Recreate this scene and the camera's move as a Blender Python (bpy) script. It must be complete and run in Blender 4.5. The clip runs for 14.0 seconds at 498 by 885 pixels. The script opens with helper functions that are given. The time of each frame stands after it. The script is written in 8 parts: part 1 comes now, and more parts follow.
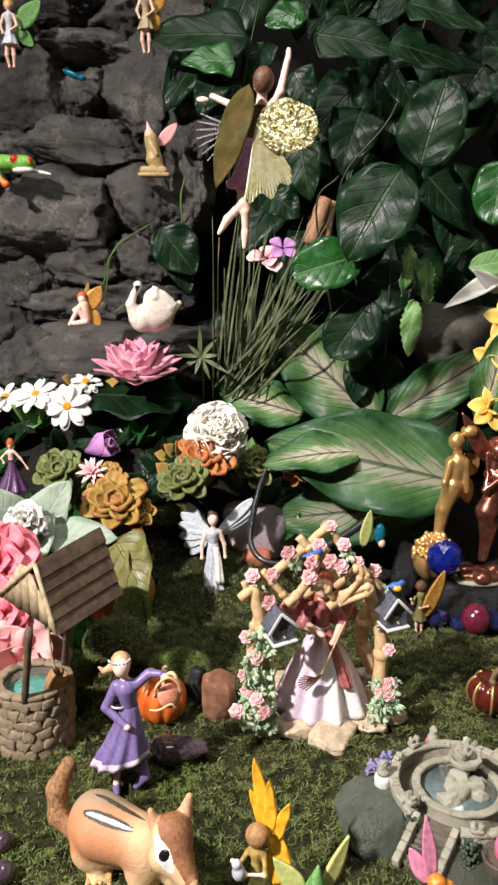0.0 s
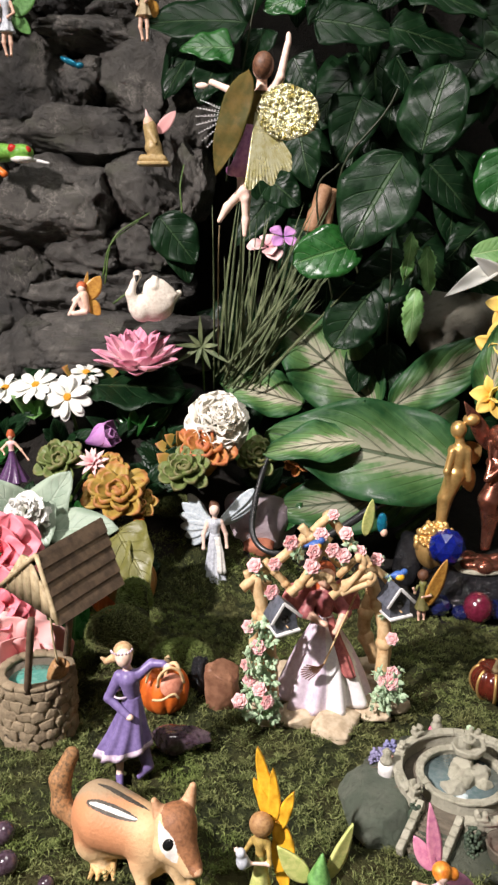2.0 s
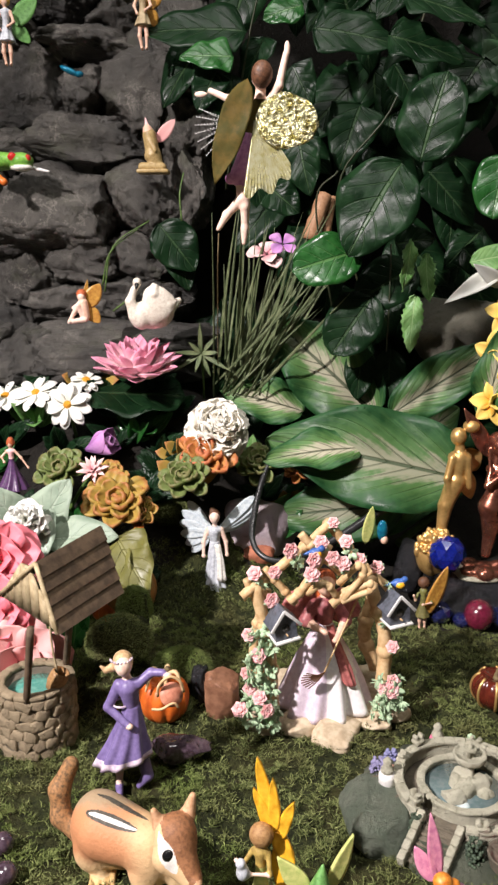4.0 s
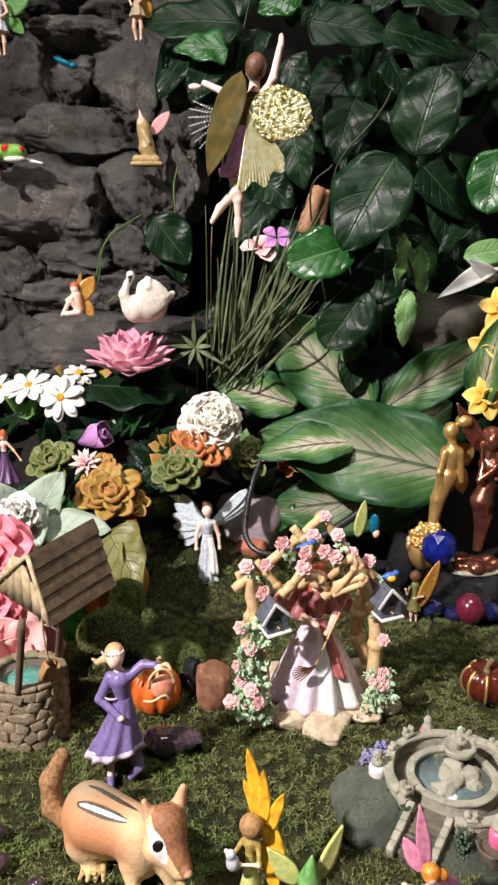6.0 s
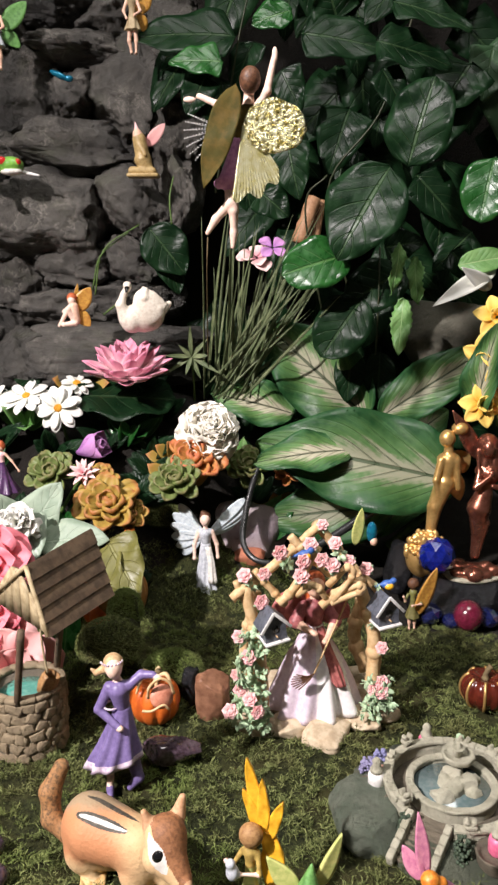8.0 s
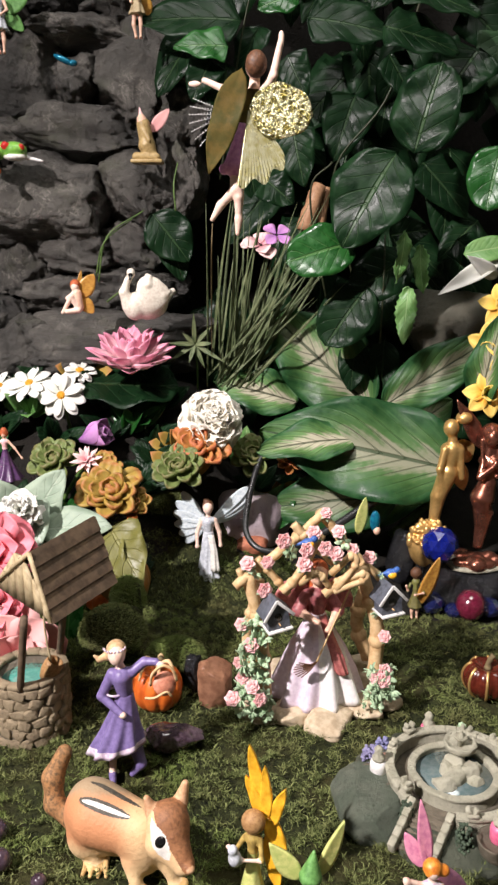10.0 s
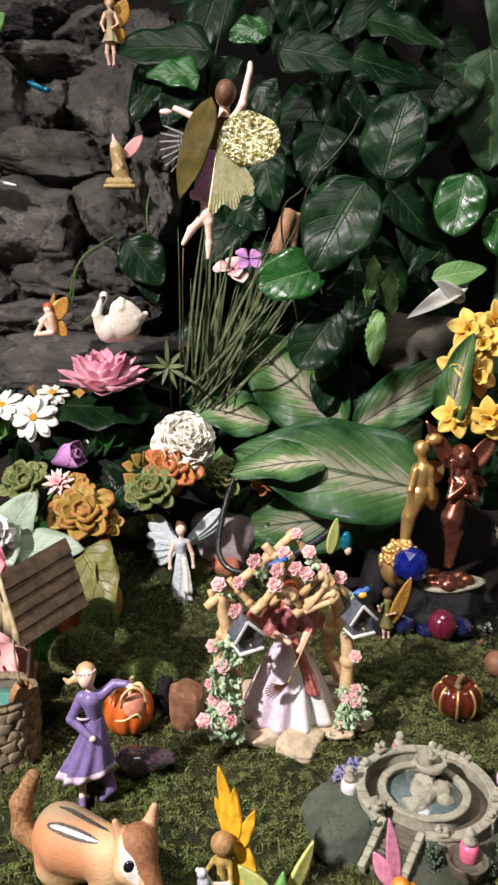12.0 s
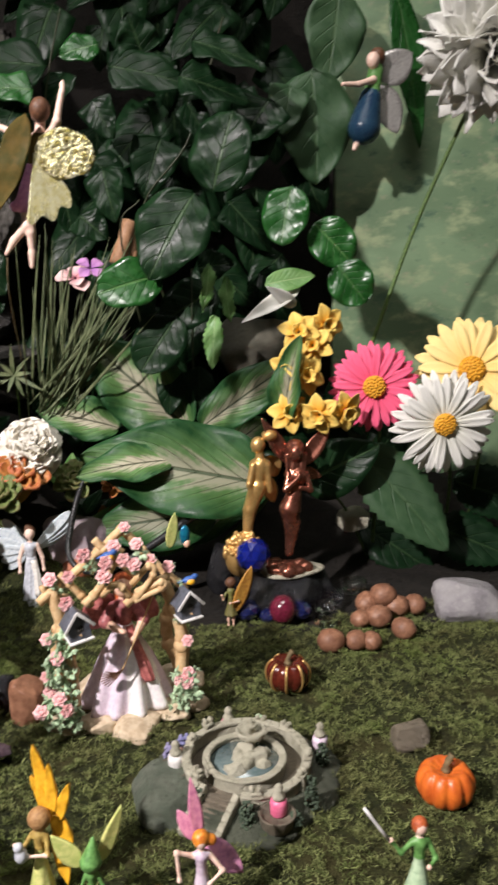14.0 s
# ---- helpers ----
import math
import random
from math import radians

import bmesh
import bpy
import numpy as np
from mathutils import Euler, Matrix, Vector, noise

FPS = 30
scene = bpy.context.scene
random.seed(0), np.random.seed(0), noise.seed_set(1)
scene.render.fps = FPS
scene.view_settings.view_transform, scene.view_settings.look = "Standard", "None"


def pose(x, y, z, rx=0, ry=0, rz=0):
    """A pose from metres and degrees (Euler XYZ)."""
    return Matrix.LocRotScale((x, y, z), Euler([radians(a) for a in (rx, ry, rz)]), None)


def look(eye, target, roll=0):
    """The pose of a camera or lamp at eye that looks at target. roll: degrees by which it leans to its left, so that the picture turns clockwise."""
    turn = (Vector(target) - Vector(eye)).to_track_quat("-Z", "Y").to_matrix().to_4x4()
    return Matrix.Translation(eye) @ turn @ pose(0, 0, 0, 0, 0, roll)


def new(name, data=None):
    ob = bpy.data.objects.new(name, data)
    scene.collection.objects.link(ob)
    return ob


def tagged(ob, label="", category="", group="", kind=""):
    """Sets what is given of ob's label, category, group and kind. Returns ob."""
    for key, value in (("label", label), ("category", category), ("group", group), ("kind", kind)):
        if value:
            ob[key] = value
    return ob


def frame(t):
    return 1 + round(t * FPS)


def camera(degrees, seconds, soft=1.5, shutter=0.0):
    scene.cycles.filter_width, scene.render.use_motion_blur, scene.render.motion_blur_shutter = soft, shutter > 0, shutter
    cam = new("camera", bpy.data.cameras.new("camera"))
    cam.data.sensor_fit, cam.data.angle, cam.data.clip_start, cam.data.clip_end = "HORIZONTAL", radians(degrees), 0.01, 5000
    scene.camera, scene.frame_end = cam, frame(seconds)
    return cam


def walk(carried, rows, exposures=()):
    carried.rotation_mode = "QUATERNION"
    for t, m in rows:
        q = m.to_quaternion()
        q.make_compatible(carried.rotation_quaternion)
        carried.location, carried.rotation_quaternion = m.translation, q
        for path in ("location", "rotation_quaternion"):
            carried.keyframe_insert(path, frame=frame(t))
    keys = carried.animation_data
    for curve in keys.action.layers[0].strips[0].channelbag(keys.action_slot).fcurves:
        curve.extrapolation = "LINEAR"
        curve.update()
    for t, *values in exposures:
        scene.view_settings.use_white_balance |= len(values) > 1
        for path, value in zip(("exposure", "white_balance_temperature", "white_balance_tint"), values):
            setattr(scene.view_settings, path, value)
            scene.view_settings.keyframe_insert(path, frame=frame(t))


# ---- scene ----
cam = camera(35.6, 14.0, 2.5, 0.5)
EXPOSE = [(0.0, -0.05), (11.0, -0.08), (13.0, -0.22), (14.0, -0.22)]
PATH = [
    (0, (0.0, 0.0, 0.435), (0.0, 1.944, -0.033), 0.2),
    (0.5, (-0.001, 0.002, 0.433), (-0.003, 1.945, -0.041), 0.1),
    (1, (-0.002, 0.003, 0.431), (-0.004, 1.947, -0.039), 0.3),
    (1.5, (0.0, 0.003, 0.43), (0.003, 1.94, -0.07), 0.3),
    (2, (-0.001, 0.003, 0.432), (-0.002, 1.942, -0.057), -0.1),
    (2.5, (-0.001, 0.005, 0.434), (-0.006, 1.946, -0.051), -0.3),
    (3, (-0.002, 0.004, 0.434), (-0.01, 1.947, -0.043), -0.1),
    (5.5, (0.004, 0.004, 0.433), (0.01, 1.947, -0.041), -0.5),
    (6, (0.002, 0.003, 0.433), (0.013, 1.943, -0.056), 0.1),
    (6.5, (-0.001, 0.003, 0.434), (0.001, 1.944, -0.048), 0.1),
    (7, (0.003, 0.001, 0.437), (0.006, 1.952, -0.002), -0.8),
    (7.5, (0.001, 0.002, 0.436), (0.008, 1.949, -0.022), -0.3),
    (8, (0.003, 0.0, 0.435), (0.019, 1.945, -0.034), -0.3),
    (10.3, (0.001, 0.002, 0.433), (0.012, 1.94, -0.063), -0.0),
    (10.5, (0.003, 0.0, 0.434), (0.018, 1.948, -0.022), -0.3),
    (11, (0.005, -0.001, 0.435), (0.028, 1.947, -0.016), -0.1),
    (11.5, (0.007, -0.002, 0.434), (0.056, 1.942, -0.035), 0.0),
    (12, (0.007, -0.004, 0.433), (0.077, 1.946, -0.005), 0.2),
    (12.5, (0.018, -0.015, 0.436), (0.151, 1.927, -0.019), 0.5),
    (13, (0.02, -0.018, 0.431), (0.16, 1.92, -0.042), 0.9),
    (13.5, (0.041, -0.031, 0.426), (0.285, 1.899, -0.035), 0.9),
    (14, (0.072, -0.056, 0.431), (0.404, 1.872, 0.015), -0.4),
]
walk(cam, [(t, look(eye, target, roll)) for t, eye, target, roll in PATH], EXPOSE)
LAMP = (-1.22, -0.45, 1.55)

# ---- light ----
world = bpy.data.worlds.new("room_air")
world.use_nodes = True
world.node_tree.nodes["Background"].inputs[0].default_value = (0.9, 0.92, 1.0, 1)
world.node_tree.nodes["Background"].inputs[1].default_value = 0.05
scene.world = world


def lamp(name, kind, m, energy, color, size):
    data = bpy.data.lights.new(name, kind)
    data.energy, data.color = energy, color
    if kind == "SPOT":
        data.shadow_soft_size, data.spot_size, data.spot_blend = size, radians(64), 1.0
    else:
        data.shape, data.size = "DISK", size
    ob = new(name, data)
    ob.matrix_basis = m
    return ob


lamp("gallery_spot", "SPOT", look(LAMP, (0.06, 0.64, 0.08)), 400, (1.0, 0.925, 0.915), 0.045)
# Unseen overhead area lamp, added as fill to lift the shadows.
lamp("fill_light", "AREA", look((0.1, 0.2, 2.3), (0.1, 0.7, 0.2)), 24.0, (1.0, 0.96, 0.92), 1.0)


# ---- materials ----
def nodes_of(name):
    m = bpy.data.materials.new(name)
    m.use_nodes = True
    t = m.node_tree
    return m, t, t.nodes["Principled BSDF"]


def node(t, kind, links=(), **values):
    n = t.nodes.new(kind)
    for k, v in values.items():
        setattr(n, k, v)
    for socket, v in links:
        if isinstance(v, bpy.types.NodeSocket):
            t.links.new(v, n.inputs[socket])
        else:
            n.inputs[socket].default_value = v
    return n


def sums(t, op, a, b=0.0, c=0.0):
    return node(t, "ShaderNodeMath", [(0, a), (1, b), (2, c)], operation=op).outputs[0]


def step(t, value, low, high, lo=0.0, hi=1.0):
    n = node(t, "ShaderNodeMapRange", [(0, value), (1, low), (2, high), (3, lo), (4, hi)], interpolation_type="SMOOTHSTEP")
    return n.outputs[0]


def mixed(t, fac, a, b, blend="MIX"):
    n = node(t, "ShaderNodeMix", data_type="RGBA", blend_type=blend)
    for i, v in ((0, fac), (6, a), (7, b)):
        if isinstance(v, bpy.types.NodeSocket):
            t.links.new(v, n.inputs[i])
        else:
            n.inputs[i].default_value = (*v, 1) if isinstance(v, tuple) else v
    return n.outputs[2]


def grain(t, scale, detail=4.0, vector=None, rough=0.6):
    if vector is None:
        co = node(t, "ShaderNodeTexCoord").outputs["Object"]
        r = node(t, "ShaderNodeObjectInfo").outputs["Random"]
        vector = node(t, "ShaderNodeVectorMath", [(0, co), (1, r)], operation="ADD").outputs[0]
    return node(t, "ShaderNodeTexNoise", [("Vector", vector), ("Scale", scale), ("Detail", detail), ("Roughness", rough)]).outputs[0]


def finish(t, b, color, rough, bump_src=None, bump=0.3, depth=0.001, metal=0.0, spec=0.5, coat=0.0):
    if isinstance(color, bpy.types.NodeSocket):
        t.links.new(color, b.inputs["Base Color"])
    else:
        b.inputs["Base Color"].default_value = (*color, 1)
    if isinstance(rough, bpy.types.NodeSocket):
        t.links.new(rough, b.inputs["Roughness"])
    else:
        b.inputs["Roughness"].default_value = rough
    b.inputs["Metallic"].default_value = metal
    b.inputs["Specular IOR Level"].default_value = spec
    b.inputs["Coat Weight"].default_value = coat
    if bump_src is not None:
        n = node(t, "ShaderNodeBump", [("Strength", bump), ("Distance", depth), ("Height", bump_src)])
        t.links.new(n.outputs[0], b.inputs["Normal"])


def paint(name, c1, c2=None, fine=260.0, coarse=35.0, rough=0.5, bump=0.25, metal=0.0, spec=0.4, coat=0.0, wear=0.35):
    """Painted resin, plaster, cloth or metal: two tones at a fine and a coarse scale, with fine relief."""
    m, t, b = nodes_of(name)
    c2 = c2 or tuple(v * 0.6 for v in c1)
    f = grain(t, fine)
    g = grain(t, coarse, 3)
    col = mixed(t, step(t, f, 0.35, 0.7), c1, c2)
    col = mixed(t, step(t, g, 0.4, 0.7, 0.0, wear), col, c2)
    r = step(t, g, 0.3, 0.7, rough * 0.85, min(1.0, rough * 1.2))
    finish(t, b, col, r, f, bump, 0.0008, metal, spec, coat)
    return m


def glass(name, color, rough=0.05, ior=1.45):
    m, t, b = nodes_of(name)
    f = grain(t, 90)
    finish(t, b, color, rough, f, 0.25, 0.001)
    b.inputs["Transmission Weight"].default_value = 1.0
    b.inputs["IOR"].default_value = ior
    return m


def leafy(name, dark, light, rib, veins=7.0, rough=0.35, cream=None, spread=0.4, slant=0.9, gloss=0.5, relief=0.6):
    """A leaf read along its own length (u) and across it (v): midrib, side veins, mottling and, with cream, a pale heart."""
    m, t, b = nodes_of(name)
    uv = node(t, "ShaderNodeTexCoord").outputs["UV"]
    xyz = node(t, "ShaderNodeSeparateXYZ", [(0, uv)])
    u, v = xyz.outputs[0], xyz.outputs[1]
    a = sums(t, "MULTIPLY", sums(t, "ABSOLUTE", sums(t, "SUBTRACT", v, 0.5)), 2.0)
    n1 = grain(t, 55, 4)
    n2 = grain(t, 320, 3)
    wave = sums(t, "SINE", sums(t, "MULTIPLY", sums(t, "SUBTRACT", u, sums(t, "MULTIPLY", a, slant / veins * 2.2)), veins * 6.283))
    vein = sums(t, "MULTIPLY", step(t, wave, 0.86, 1.0), step(t, a, 0.95, 0.1))
    mid = step(t, a, 0.075, 0.03)
    col = mixed(t, step(t, n1, 0.35, 0.68), dark, light)
    col = mixed(t, step(t, n2, 0.5, 0.8, 0.0, 0.3), col, dark)
    if cream:
        lean = sums(t, "SUBTRACT", u, sums(t, "MULTIPLY", a, slant / veins * 2.2))
        along = node(t, "ShaderNodeCombineXYZ", [(0, sums(t, "MULTIPLY", lean, 15.0)), (1, sums(t, "MULTIPLY", v, 2.6)), (2, sums(t, "MULTIPLY", node(t, "ShaderNodeObjectInfo").outputs["Random"], 9.0))]).outputs[0]
        brush = grain(t, 1.0, 4, along)
        n3 = sums(t, "ADD", a, sums(t, "MULTIPLY", sums(t, "SUBTRACT", brush, 0.5), 0.8))
        n3 = sums(t, "ADD", n3, sums(t, "MULTIPLY", sums(t, "SUBTRACT", grain(t, 90, 4), 0.5), 0.35))
        n3 = sums(t, "ADD", n3, sums(t, "MULTIPLY", wave, -0.05))
        near = sums(t, "MULTIPLY", step(t, n3, spread, spread * 0.35), step(t, u, 0.97, 0.6))
        glow = sums(t, "MULTIPLY", step(t, n3, spread * 2.2, spread * 0.7), 0.75)
        col = mixed(t, glow, col, tuple(0.5 * x + 0.5 * y for x, y in zip(light, (0.25, 0.42, 0.12))))
        col = mixed(t, step(t, sums(t, "ADD", brush, sums(t, "MULTIPLY", a, -0.25)), 0.36, 0.6, 0.0, 0.6), col, (0.14, 0.27, 0.09))
        col = mixed(t, near, col, cream)
        mid = step(t, a, 0.05, 0.02)
    col = mixed(t, sums(t, "MULTIPLY", vein, 0.4), col, rib)
    col = mixed(t, sums(t, "MULTIPLY", mid, 0.8), col, rib)
    h = sums(t, "ADD", sums(t, "MULTIPLY", n2, 0.25), sums(t, "MULTIPLY", sums(t, "ADD", vein, mid), -0.8))
    h = sums(t, "ADD", h, sums(t, "MULTIPLY", sums(t, "MULTIPLY", wave, step(t, a, 0.0, 0.5)), -0.09))
    col = mixed(t, sums(t, "MULTIPLY", node(t, "ShaderNodeObjectInfo").outputs["Random"], 0.5), col, dark)
    finish(t, b, col, step(t, n1, 0.3, 0.7, rough * 0.75, rough * 1.3), h, relief, 0.0016, 0.0, gloss)
    return m


def petal(name, tip, base, streak, rough=0.6, edge=None, threads=75.0, relief=0.25, low=0.15, high=0.95):
    """A cloth petal, coloured from its root (u = 0) to its tip, with fine lengthwise threads."""
    m, t, b = nodes_of(name)
    uv = node(t, "ShaderNodeTexCoord").outputs["UV"]
    xyz = node(t, "ShaderNodeSeparateXYZ", [(0, uv)])
    u, v = xyz.outputs[0], xyz.outputs[1]
    n = grain(t, 120, 4)
    s = sums(t, "SINE", sums(t, "ADD", sums(t, "MULTIPLY", v, threads), sums(t, "MULTIPLY", n, 9.0)))
    col = mixed(t, step(t, sums(t, "ADD", u, sums(t, "MULTIPLY", n, 0.3)), low, high), base, tip)
    col = mixed(t, step(t, s, 0.2, 1.0, 0.0, 0.35), col, streak)
    if edge:
        col = mixed(t, step(t, u, 0.8, 1.0), col, edge)
    finish(t, b, col, rough, s, relief, 0.0008, 0.0, 0.25)
    b.inputs["Subsurface Weight"].default_value = 0.0
    return m


def rock(name, c1, c2, c3, scale=22.0, rough=0.75, bump=0.9, spec=0.4, cracks=0.0):
    """Stone: clouded tones, grains, ridged relief and, with cracks, broken edges with their highlights painted in."""
    m, t, b = nodes_of(name)
    f = grain(t, scale * 6, 8, rough=0.7)
    g = grain(t, scale, 6)
    v = grain(t, scale * 2.3, 7, rough=0.75)
    w = grain(t, scale * 0.45, 5, rough=0.65)
    ridge = sums(t, "ABSOLUTE", sums(t, "SUBTRACT", v, 0.5))
    col = mixed(t, step(t, g, 0.35, 0.65), c1, c2)
    col = mixed(t, step(t, f, 0.5, 0.78), col, c3)
    col = mixed(t, sums(t, "MULTIPLY", node(t, "ShaderNodeObjectInfo").outputs["Random"], 0.6), col, c2)
    h = sums(t, "ADD", sums(t, "MULTIPLY", f, 0.6), sums(t, "MULTIPLY", ridge, 2.2))
    if cracks:
        col = mixed(t, step(t, w, 0.5, 0.62, 0.0, 0.7), col, tuple(0.35 * k for k in c2))
        # Edge highlights put into the colour: pale lines along some ridges.
        pale = sums(t, "MULTIPLY", step(t, ridge, 0.018, 0.004), step(t, g, 0.5, 0.62))
        col = mixed(t, sums(t, "MULTIPLY", pale, 0.55), col, tuple(3.2 * k for k in c2))
        col = mixed(t, step(t, grain(t, scale * 1.3, 4), 0.56, 0.7, 0.0, 0.5), col, (c2[0] * 0.75, c2[1] * 0.85, c2[2] * 0.62))
        h = sums(t, "ADD", h, sums(t, "MULTIPLY", w, cracks))
    finish(t, b, col, step(t, f, 0.3, 0.7, rough * 0.8, rough), h, bump, 0.006, 0.0, spec)
    return m


SKIN = paint("painted_skin", (0.86, 0.56, 0.42), (0.7, 0.42, 0.3), rough=0.45, wear=0.2)
PALE = paint("pale_skin", (0.9, 0.68, 0.56), (0.8, 0.52, 0.42), rough=0.45, wear=0.2)
HAIR = paint("brown_hair", (0.16, 0.07, 0.035), (0.07, 0.03, 0.015), fine=420, rough=0.5, bump=0.6)
RED_HAIR = paint("red_hair", (0.55, 0.13, 0.04), (0.3, 0.06, 0.02), fine=420, rough=0.5, bump=0.6)
BLOND = paint("blond_hair", (0.75, 0.42, 0.12), (0.45, 0.2, 0.05), fine=420, rough=0.45, bump=0.6)
ORANGE_HAIR = paint("orange_hair", (0.8, 0.3, 0.04), (0.5, 0.14, 0.02), fine=300, rough=0.4, bump=0.6)
WHITE = paint("white_glaze", (0.85, 0.82, 0.76), (0.62, 0.58, 0.53), rough=0.35, wear=0.4)
GREY_WHITE = paint("grey_white_gown", (0.62, 0.64, 0.68), (0.38, 0.4, 0.45), rough=0.45, wear=0.5)
PURPLE = paint("purple_dress", (0.22, 0.165, 0.36), (0.15, 0.11, 0.26), rough=0.4, wear=0.5)
SALMON_PAINT = paint("salmon_paint", (0.7, 0.3, 0.2), (0.5, 0.18, 0.11), rough=0.45)
LILAC_TRIM = paint("lilac_trim", (0.74, 0.64, 0.7), (0.5, 0.36, 0.5), rough=0.4)
PINK_GOWN = paint("lavender_gown", (0.72, 0.62, 0.7), (0.6, 0.48, 0.58), coarse=28, rough=0.4, wear=0.5)
DARK_PINK = paint("dull_rose_cloth", (0.4, 0.13, 0.13), (0.22, 0.06, 0.07), rough=0.45)
ROSE = paint("rose_pink", (0.9, 0.6, 0.58), (0.84, 0.42, 0.44), fine=180, rough=0.5, wear=0.2)
HOT_PINK = paint("hot_pink", (0.86, 0.22, 0.36), (0.7, 0.12, 0.24), rough=0.4)
TWIG = paint("tan_painted_twig", (0.72, 0.52, 0.29), (0.55, 0.34, 0.16), fine=160, rough=0.55, bump=0.5)
MINT = paint("mint_leaf_paint", (0.52, 0.66, 0.44), (0.32, 0.46, 0.28), fine=200, rough=0.55, bump=0.4)
PAVING = paint("tan_base_stone", (0.6, 0.49, 0.35), (0.42, 0.32, 0.21), fine=150, rough=0.7, bump=0.6)
SLATE = paint("slate_grey_paint", (0.12, 0.13, 0.16), (0.06, 0.065, 0.08), rough=0.45)
GREY_TRIM = paint("white_trim", (0.8, 0.78, 0.76), (0.6, 0.58, 0.56), rough=0.5)
YELLOW = paint("yellow_enamel", (0.88, 0.5, 0.04), (0.75, 0.36, 0.02), coarse=50, rough=0.35, wear=0.4)
LIME = paint("yellow_green_enamel", (0.66, 0.64, 0.24), (0.42, 0.48, 0.14), coarse=45, rough=0.35, wear=0.7)
LEAF_GREEN = paint("leaf_green_paint", (0.16, 0.36, 0.1), (0.08, 0.2, 0.05), rough=0.45)
TAN = paint("tan_fur_paint", (0.42, 0.24, 0.1), (0.26, 0.13, 0.05), fine=420, rough=0.6, bump=0.5)
GOLD = paint("gold_metal", (0.74, 0.47, 0.18), (0.56, 0.33, 0.11), fine=120, rough=0.36, metal=0.7, bump=0.15)
COPPER = paint("copper_metal", (0.4, 0.16, 0.11), (0.24, 0.085, 0.055), fine=120, rough=0.28, metal=0.85, bump=0.15)
BLACK = paint("black_rubber", (0.012, 0.012, 0.013), (0.03, 0.03, 0.03), rough=0.3, spec=0.6)
EYE = paint("black_glass_eye", (0.006, 0.006, 0.007), (0.01, 0.01, 0.01), rough=0.08, spec=0.9, bump=0.0)
ORANGE = paint("pumpkin_orange", (0.72, 0.17, 0.025), (0.5, 0.09, 0.015), fine=90, rough=0.35, wear=0.5, coat=0.2)
MAROON = paint("maroon_lacquer", (0.11, 0.018, 0.01), (0.06, 0.01, 0.006), fine=120, rough=0.2, coat=0.5)
STEM = paint("dry_stem", (0.2, 0.15, 0.07), (0.1, 0.07, 0.035), fine=160, rough=0.7, bump=0.6)
GREEN_STEM = paint("green_stem", (0.12, 0.2, 0.05), (0.05, 0.09, 0.025), rough=0.5)
WALNUT = paint("walnut_shell", (0.34, 0.17, 0.1), (0.17, 0.075, 0.042), fine=110, wear=0.8, rough=0.5, bump=0.9)
POT = paint("terracotta", (0.48, 0.17, 0.09), (0.3, 0.1, 0.06), fine=100, rough=0.7)
WOOD = paint("weathered_wood", (0.15, 0.1, 0.062), (0.07, 0.046, 0.03), fine=90, rough=0.7, bump=0.7)
PALE_WOOD = paint("pale_wood", (0.5, 0.4, 0.24), (0.3, 0.22, 0.12), fine=120, rough=0.65, bump=0.6)
WELL = rock("well_stone", (0.25, 0.19, 0.12), (0.36, 0.28, 0.18), (0.12, 0.09, 0.06), 45, 0.75, 0.6)
CAST = rock("cast_stone", (0.4, 0.38, 0.28), (0.58, 0.55, 0.43), (0.24, 0.22, 0.15), 60, 0.7, 0.7)
CAST_DARK = rock("damp_cast_stone", (0.13, 0.11, 0.08), (0.2, 0.165, 0.12), (0.08, 0.07, 0.05), 60, 0.6, 0.6)
ROCK = rock("grey_wall_rock", (0.03, 0.028, 0.026), (0.105, 0.096, 0.084), (0.014, 0.014, 0.014), 12, 0.55, 1.0, 0.45, 3.0)
LILAC_ROCK = rock("lilac_rock", (0.36, 0.28, 0.32), (0.5, 0.42, 0.44), (0.2, 0.14, 0.17), 20, 0.5, 0.5)
BLACK_ROCK = rock("glossy_black_rock", (0.006, 0.006, 0.007), (0.014, 0.014, 0.016), (0.03, 0.03, 0.034), 30, 0.14, 0.6, 0.4)
# Real soil on the bank, and painted shade behind the stones and vine.
SOIL_AND_SHADE = rock("dark_soil_and_shade", (0.009, 0.007, 0.005), (0.017, 0.013, 0.009), (0.006, 0.005, 0.004), 40, 0.9, 1.0)
PLASTER = paint("room_plaster", (0.45, 0.43, 0.4), (0.4, 0.38, 0.35), fine=60, coarse=3, rough=0.9)
WATER_GREY = paint("grey_water_resin", (0.1, 0.15, 0.15), (0.16, 0.2, 0.2), coarse=60, rough=0.07, spec=0.7, coat=0.6)
CLEAR = glass("clear_glass", (0.95, 0.96, 0.97), 0.0)
BLUE_GLASS = paint("cobalt_glass", (0.003, 0.005, 0.035), (0.015, 0.02, 0.09), coarse=120, rough=0.08, spec=0.9, coat=1.0)
TEAL_GLASS = paint("teal_enamel", (0.01, 0.2, 0.3), (0.01, 0.1, 0.2), rough=0.15, metal=0.3)
RUBY_GLASS = paint("ruby_glass", (0.09, 0.008, 0.02), (0.16, 0.015, 0.04), coarse=60, rough=0.15, spec=0.8, coat=0.6)
SMOKY = paint("smoky_violet_crystal", (0.035, 0.02, 0.028), (0.09, 0.06, 0.08), coarse=60, rough=0.15, spec=0.8, coat=0.5)
WING = paint("pearl_wing", (0.72, 0.78, 0.8), (0.5, 0.58, 0.64), rough=0.3, spec=0.6)
